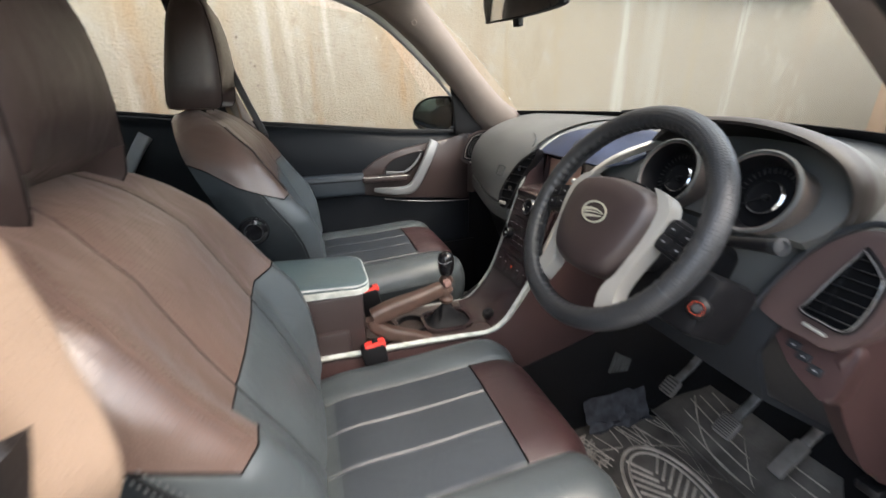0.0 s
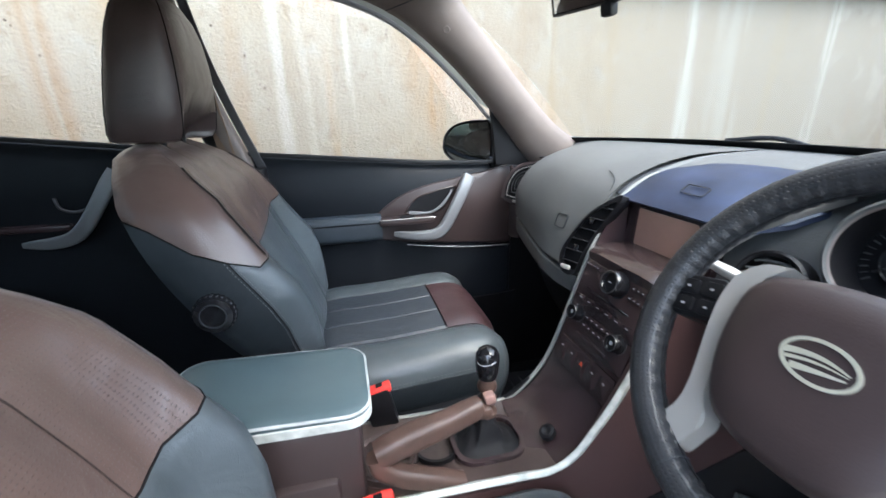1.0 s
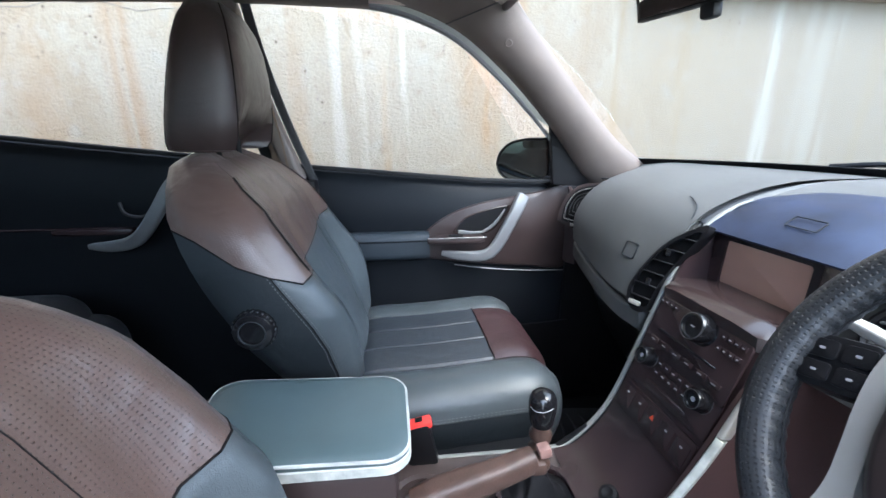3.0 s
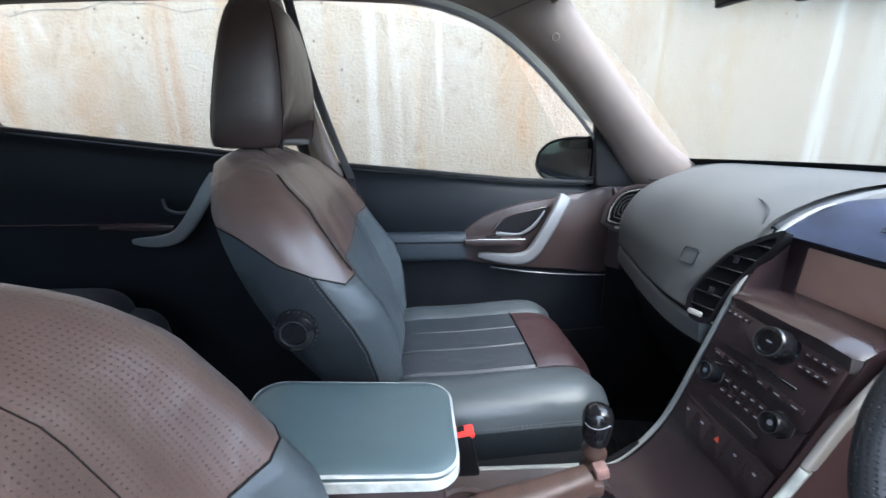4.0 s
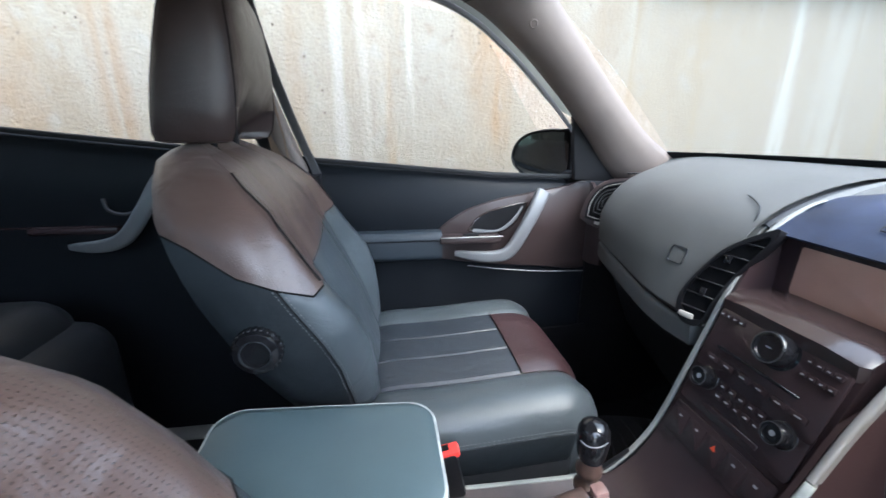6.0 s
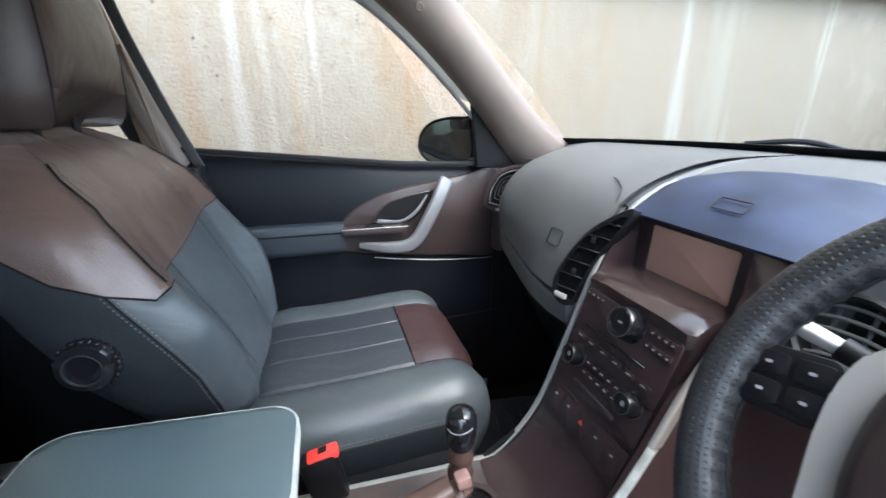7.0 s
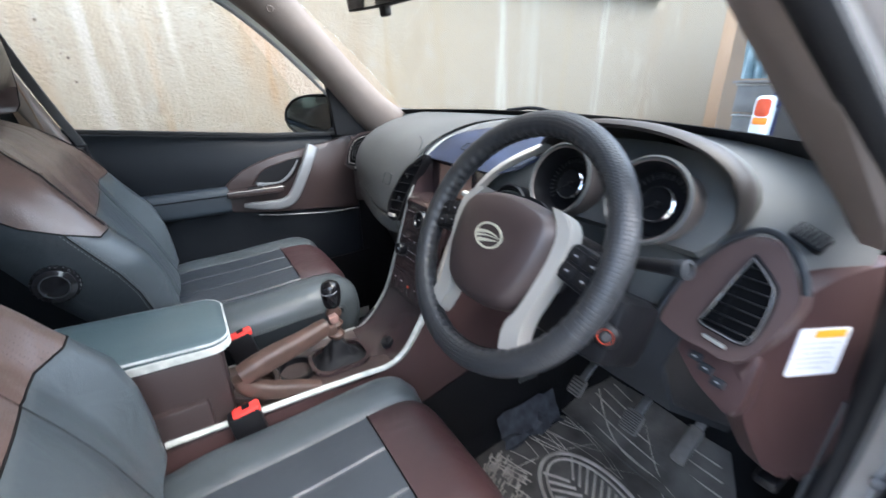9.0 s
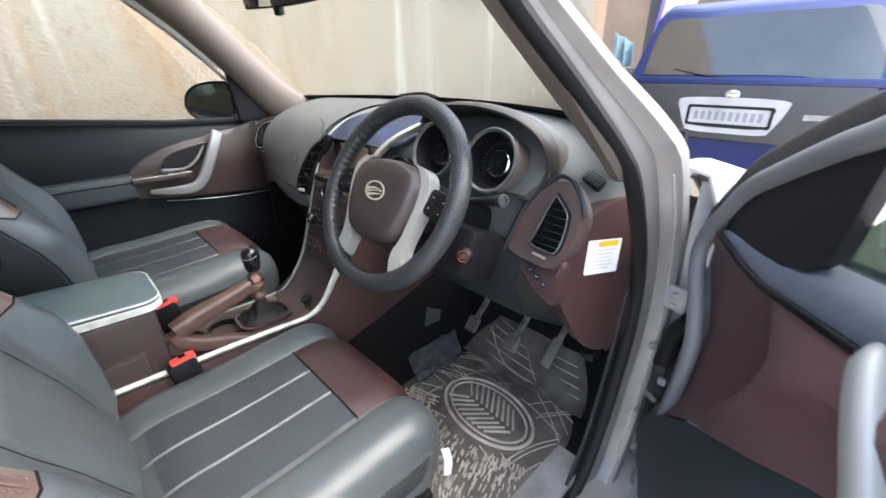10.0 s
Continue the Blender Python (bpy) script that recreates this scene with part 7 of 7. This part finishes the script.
# ---- footwell ----
mt = thing("floor_mat", "dusty rubber floor mat with raised pattern", "floor mat", (0.44, 1.16, 0.352))
o = soft([(0.20, 0.84), (0.42, 0.80), (0.68, 0.84), (0.715, 1.05), (0.70, 1.30), (0.62, 1.40), (0.40, 1.42), (0.20, 1.38), (0.165, 1.15)], 60)


def floor_z(y):
    return ease([(1.40, 0.354), (1.43, 0.358), (1.50, 0.42), (1.62, 0.56)], y)


part("mat_sheet", loft([[V(x, y, floor_z(y)) for x, y in o], [V(x, y, floor_z(y) + 0.008) for x, y in o]]), "mat_rubber", mt)
MAT_A = -0.10
ov = lambda a, r1, r2: V(0.455 + r1 * math.cos(a) * math.cos(MAT_A) - r2 * math.sin(a) * math.sin(MAT_A), 1.205 + r1 * math.cos(a) * math.sin(MAT_A) + r2 * math.sin(a) * math.cos(MAT_A), 0.366)
part("oval_rib", tube([ov(a, 0.170, 0.108) for a in np.linspace(0, 2 * math.pi, 48, endpoint=False)], 0.0055, 6, closed=True), "mat_dust", mt)
part("oval_rib", tube([ov(a, 0.150, 0.088) for a in np.linspace(0, 2 * math.pi, 48, endpoint=False)], 0.004, 6, closed=True), "mat_dust", mt)
for i in range(9):
    k = -0.115 + 0.0235 * i
    for s in (-1, 1):
        a, b = V(0.455, 1.205, 0.364), None
        d0 = V(math.cos(MAT_A), math.sin(MAT_A), 0)
        n0 = V(-math.sin(MAT_A), math.cos(MAT_A), 0)
        p = a + d0 * (k + 0.035) + n0 * (0.006 * s)
        q = a + d0 * (k - 0.02) + n0 * (0.075 * s * math.sqrt(max(0.05, 1 - (k / 0.16) ** 2)))
        part("heel_rib", tube([p, q], 0.0042, 5), "mat_dust", mt)
k = 0
for cx, cy, r0 in ((0.05, 1.75, 0.36), (0.44, 0.70, 0.36), (1.00, 1.05, 0.30), (0.20, 0.80, 0.40)):
    for i in range(15):
        r = r0 + (0.030 + 0.004 * (i % 3)) * i
        run = []
        for a in np.linspace(0, 2 * math.pi, 150):
            x, y = cx + r * math.cos(a), cy + r * math.sin(a)
            inside = 0.19 < x < 0.69 and 1.06 < y < 1.395 and abs(x - 0.44) / 0.27 + abs(y - 1.15) / 0.34 < 1.85
            clear = ((x - 0.455) / 0.18) ** 2 + ((y - 1.205) / 0.125) ** 2 > 1
            if inside and clear:
                run.append(V(x, y, floor_z(y) + 0.0085))
            if (not (inside and clear) or a > 6.2) and run:
                if len(run) > 4 and (k * 7) % 5 < 4:
                    part("mat_rib", tube(run, 0.0019, 5), "mat_dust", mt)
                k += 1
                run = []


def toe_z(y):
    return 0.368 + max(0, y - 1.40) * 0.565 + max(0, y - 1.52) * 0.72


# the mat's front flap climbs the toe board, with long ribs across it
rows = []
for y in np.linspace(1.375, 1.545, 10):
    k = (y - 1.375) / 0.17
    rows.append([V(lerp(0.19 + 0.05 * k ** 3, 0.69 - 0.09 * k ** 2, u), y, toe_z(y) + 0.007 + 0.003 * math.sin(9 * u + 4 * k)) for u in np.linspace(0, 1, 12)])
part("mat_flap", sheet(rows, 0.005), "mat_rubber", mt, "dusty front flap of the mat")
for y0, x0, x1, bow in ((1.398, 0.22, 0.67, 0.02), (1.428, 0.21, 0.66, 0.024), (1.455, 0.23, 0.64, 0.03), (1.484, 0.24, 0.62, 0.026), (1.512, 0.26, 0.60, 0.020), (1.40, 0.23, 0.50, 0.10), (1.385, 0.40, 0.66, 0.11)):
    run = []
    for t in np.linspace(0, 1, 22):
        y = y0 + bow * (1 - t) - (0.4 * bow) * math.sin(math.pi * t)
        run.append(V(lerp(x0, x1, t), y, toe_z(y) + 0.0115))
    part("mat_rib", tube(run, 0.0026, 5), "mat_dust", mt)

rng = random.Random(4)
ribs = []
for i in range(620):
    x, y = rng.uniform(0.19, 0.69), rng.uniform(0.85, 1.12)
    if ((x - 0.455) / 0.19) ** 2 + ((y - 1.205) / 0.14) ** 2 < 1.1:
        continue
    a = radians(-50 + 22 * math.sin(9 * y + 3 * x) + rng.uniform(-10, 10))
    d = V(math.cos(a), math.sin(a), 0) * rng.uniform(0.006, 0.013)
    ribs.append(tube([V(x, y, 0.363) - d, V(x, y, 0.363) + d], rng.uniform(0.0018, 0.0028), 5))
tagged(part("tread_pattern", join(*ribs), "mat_dust", mt, "raised broken tread"), kind="stuff")
tg_ = thing("care_tag", "small crumpled white tag under the seat cushion", "tag", (0.61, 0.87, 0.50))
part("slip", sheet([[V(0.604 + 0.006 * math.sin(1.1 * k) + 0.003 * u, 0.868 + 0.005 * u + 0.003 * k, 0.600 - 0.026 * k) for u in (-1.6, 0, 1.6)] for k in range(5)], 0.002), "paper", tg_)


pf = thing("plastic_film", "crumpled clear plastic film on the footwell carpet", "film", (0.20, 1.20, 0.36))
rng = random.Random(9)
rows = []
for i in range(9):
    rows.append([V(0.165 + 0.010 * j + rng.uniform(-0.005, 0.005), 1.12 + 0.028 * i + rng.uniform(-0.009, 0.009), 0.385 + 0.085 * (1 - j / 6) ** 1.5 + rng.uniform(-0.012, 0.014)) for j in range(7)])
part("sheet", sheet(rows, 0.001), "film", pf, "", 25)


def pedal(x, y, z, w, h, label, tilt=35, ribs=0):
    p = thing("pedal", label, "pedal", (x, y + 0.05, z - 0.12), group="pedals")
    m = axes((x, y, z), (0, -math.cos(radians(tilt)), math.sin(radians(tilt))))
    part("pad", plate(rrect(w, h, 0.008), 0.014, m, 0.003), "pedal_pad", p, "pale worn pad")
    for i in range(ribs):
        s = box((0, -h * 0.38 + h * 0.76 * i / (ribs - 1), 0.0012), (w * 0.84, h * 0.34 / ribs, 0.003), 0.0008, 1)
        s.transform(m)
        part("rib", s, "groove", p)
    part("arm", sweep(smooth_path([(x, y + 0.015, z), (x, y + 0.10, z + 0.08), (x, y + 0.17, z + 0.25), (x, y + 0.16, z + 0.40)], 10), rrect(0.012, 0.022, 0.004), up=(1, 0, 0)), "steel", p)
    return p


pedal(0.424, 1.36, 0.538, 0.050, 0.060, "ribbed brake pedal with worn pad", 38, 8)
pedal(0.242, 1.36, 0.525, 0.046, 0.056, "worn clutch pedal with dusty pad", 38, 5)
pedal(0.542, 1.42, 0.528, 0.034, 0.105, "long smooth accelerator pedal with dusty pad", 48)

pt_ = thing("floor_mat", "black rubber mat with raised arcs on the carpet", "floor mat", (-0.43, 1.10, 0.352))
o = soft([(-0.66, 0.84), (-0.42, 0.81), (-0.20, 0.84), (-0.165, 1.10), (-0.18, 1.34), (-0.40, 1.40), (-0.62, 1.38), (-0.69, 1.10)], 48)
part("mat_sheet", loft([[V(x, y, 0.354) for x, y in o], [V(x, y, 0.362) for x, y in o]]), "mat_black", pt_)
for i in range(11):
    r = 0.16 + 0.045 * i
    run = [V(-0.62 + r * math.cos(a), 0.86 + r * math.sin(a), 0.3635) for a in np.linspace(-0.1, 1.7, 40)]
    run = [p for p in run if -0.655 < p.x < -0.19 and 0.86 < p.y < 1.36]
    if len(run) > 4:
        part("mat_rib", tube(run, 0.0035, 5), "mat_black", pt_)

# ---- rear bench ----
rb_ = thing("rear_bench", "dark leather rear bench seat", "bench seat", (0, -0.75, 0.36))
part("bench_cushion", box((0, -0.56, 0.69), (1.36, 0.58, 0.38), 0.09, 5), "leather_dark", rb_, "dark leather bench cushion")
part("folded_back", box((-0.38, -0.55, 0.84), (0.56, 0.42, 0.22), 0.09, 6), "leather_dark", rb_, "dark leather backrest folded forward")
part("bench_back", box((0, -0.98, 0.98), (1.34, 0.18, 0.66), 0.06, 4, Matrix.Rotation(radians(18), 4, "X")), "leather_dark", rb_)
for x in (-0.42, 0.42):
    part("headrest", box((x, -1.12, 1.40), (0.26, 0.10, 0.18), 0.04, 3), "leather_dark", rb_)

# ---- the blue car parked ahead ----
BY = 4.0
bc = thing("blue_car", "parked blue off-road car seen from behind", "car", (0.33, BY + 1.8, 0))
rings = []
for dy, z0, z1, w in ((0.02, 0.62, 1.19, 0.82), (0.0, 0.50, 1.20, 0.86), (0.10, 0.40, 1.22, 0.89), (3.3, 0.40, 1.18, 0.89), (3.9, 0.45, 1.08, 0.85)):
    rings.append([V(0.33 + x, BY + dy, z) for x, z in ((-w, z0 + 0.05), (-w - 0.01, (z0 + z1) / 2), (-w + 0.01, z1 - 0.04), (-w + 0.06, z1), (w - 0.06, z1), (w - 0.01, z1 - 0.04), (w + 0.01, (z0 + z1) / 2), (w, z0 + 0.05), (w - 0.05, z0), (-w + 0.05, z0))])
part("body", loft(rings), "blue", bc, "blue painted body")
rings = []
for dy, z1, w0, w1 in ((0.0, 1.21, 0.80, 0.80), (0.14, 1.735, 0.80, 0.66), (0.20, 1.80, 0.80, 0.64), (2.3, 1.83, 0.80, 0.64), (2.9, 1.20, 0.80, 0.78)):
    rings.append([V(0.33 - w0, BY + max(dy, 0.02), 1.19), V(0.33 - w1, BY + dy, z1 - 0.03), V(0.33 - w1 + 0.05, BY + dy, z1), V(0.33 + w1 - 0.05, BY + dy, z1), V(0.33 + w1, BY + dy, z1 - 0.03), V(0.33 + w0, BY + max(dy, 0.02), 1.19)])
part("upper_body", loft(rings), "blue", bc)
bgm = axes((0.33, BY + 0.070, 1.500), (0, -0.966, 0.258))
part("rear_window", plate(soft([(-0.67, -0.185), (-0.61, 0.175), (-0.36, 0.205), (0, 0.212), (0.36, 0.205), (0.61, 0.175), (0.69, -0.185), (0.62, -0.245), (0.42, -0.235), (0.32, -0.19), (-0.30, -0.185)], 48), 0.02, bgm, 0.004), "dark_glass", bc, "dark reflecting rear window")
part("window_lower", box((0.33, BY + 0.0, 1.280), (1.46, 0.03, 0.05), 0.012), "blue", bc)
gar = part("tailgate_garnish", box((0.33, BY - 0.006, 1.072), (1.40, 0.03, 0.375), 0.02), "cladding", bc, "grey plastic tailgate panel")
pmm = axes((0.315, BY - 0.024, 1.062), (0, -1, 0))
o = soft([(-0.335, 0.06), (-0.30, 0.105), (0, 0.115), (0.30, 0.105), (0.335, 0.06), (0.27, -0.09), (0.22, -0.125), (0, -0.13), (-0.22, -0.125), (-0.27, -0.09)], 48)
part("plate_surround", frame_ring(o, [(x * 0.80, y * 0.62 - 0.012) for x, y in o], 0.025, pmm), "white", gar, "pale silver plate surround")
part("number_plate", plate(rrect(0.50, 0.12, 0.012), 0.008, pmm @ Matrix.Translation((0, -0.012, -0.002))), "white", gar, "white number plate")
part("plate_frame", frame_ring(rrect(0.53, 0.145, 0.016), rrect(0.49, 0.108, 0.010), 0.01, pmm @ Matrix.Translation((0, -0.012, 0.002))), "black", gar)
for i in range(10):
    part("plate_bar", plate(rrect(0.026, 0.06, 0.003), 0.002, pmm @ Matrix.Translation((-0.20 + 0.044 * i, -0.012, 0.000))), "ink", gar)
part("badge", plate(ring2(0.045, 24, 0.030), 0.006, pmm @ Matrix.Translation((0, 0.135, 0.004)), 0.002), "chrome", gar, "oval chrome badge")
part("model_badge", plate(rrect(0.16, 0.035, 0.006), 0.004, pmm @ Matrix.Translation((0.50, 0.01, 0.0))), "steel", gar)
for s in (-1, 1):
    x = 0.33 + 0.80 * s
    lampm = axes((x - 0.0 * s, BY - 0.012, 1.10), (0.15 * s, -1, 0))
    part("tail_lamp", plate(rrect(0.13, 0.34, 0.04), 0.05, lampm, 0.01), "lamp_clear", bc, "tall tail lamp with red, orange and clear lenses")
    part("red_lens", plate(rrect(0.10, 0.12, 0.03), 0.03, lampm @ Matrix.Translation((0, 0.09, 0.004)), 0.006), "lamp_red", bc)
    part("orange_lens", plate(rrect(0.10, 0.05, 0.015), 0.03, lampm @ Matrix.Translation((0, 0.0, 0.004)), 0.006), "lamp_orange", bc)
part("rear_wiper", tube([V(0.30, BY + 0.02, 1.285), V(0.05, BY + 0.028, 1.325), V(-0.12, BY + 0.04, 1.36)], 0.009, 8), "black", bc)
part("bumper", box((0.33, BY - 0.02, 0.56), (1.74, 0.16, 0.22), 0.04, 3), "cladding", bc)
for sx in (-0.75, 0.75):
    for yy in (0.75, 3.1):
        w = part("wheel", turned([(0.20, -0.11), (0.36, -0.11), (0.375, -0.06), (0.375, 0.06), (0.36, 0.11), (0.20, 0.11)], axes((0.33 + sx, BY + yy, 0.375), (1, 0, 0)), 32), "rubber", bc)
        part("rim", turned([(0.20, -0.08), (0.21, 0.09), (0.12, 0.06), (0.001, 0.07)], axes((0.33 + sx, BY + yy, 0.375), (math.copysign(1, sx), 0, 0)), 24), "steel", w)

# ---- shop front beyond the wall ----
bd = thing("wall_far", "tan plastered building with a dark shutter and poster", "building", (0, 9.5, 0), kind="structure")
part("front", box((0.0, 8.65, 2.0), (7.0, 0.3, 4.0), 0.02), "building", bd)
part("shutter", box((0.2, 8.46, 1.0), (4.6, 0.08, 2.0), 0.01), "shutter", bd, "grey rolling shutter")
for i in range(22):
    part("shutter_rib", box((0.2, 8.415, 0.08 + 0.088 * i), (4.5, 0.03, 0.03), 0.008, 1), "shutter", bd)
part("door_frame_post", box((-1.22, 6.75, 1.7), (0.50, 0.06, 3.4), 0.01), "brown", bd, "maroon door panel")
ps = thing("poster", "pale pink poster in a purple frame", "poster", (-1.0, 6.45, 1.55))
part("board", box((-1.00, 6.45, 2.03), (0.36, 0.03, 0.9), 0.004, 1, Matrix.Rotation(radians(6), 4, "Y")), "poster", ps)
part("frame", box((-1.20, 6.44, 2.00), (0.035, 0.05, 0.95), 0.005, 1, Matrix.Rotation(radians(6), 4, "Y")), "purple", ps)
sh = thing("draped_sheet", "pale blue plastic sheet over a ledge", "sheet", (-1.42, 6.2, 1.30))
part("sheet", sheet([[V(-1.67 + 0.036 * i + 0.012 * math.sin(5 * i) + 0.02 * t, 6.25 + 0.05 * math.sin(2.1 * i + t), 1.79 - 0.41 * t - 0.019 * i * (1 - t)) for i in range(9)] for t in np.linspace(0, 1, 6)], 0.006), "cloth", sh)
part("ledge", box((-1.36, 6.4, 1.345), (0.68, 0.4, 0.03), 0.006), "shutter", sh)
for k, z in enumerate((1.16, 0.82, 0.48, 0.16)):
    cr = thing("crate", "dark grey stacked crate under the sheet", "crate", (-1.34, 6.42, z - 0.16), group="stacked crates")
    part("box", box((-1.34 + 0.02 * (k % 2), 6.42, z), (0.62, 0.36, 0.30), 0.012), "shutter", cr)
    part("lid_strip", box((-1.34 + 0.02 * (k % 2), 6.41, z + 0.155), (0.64, 0.38, 0.02), 0.005), "steel", cr)
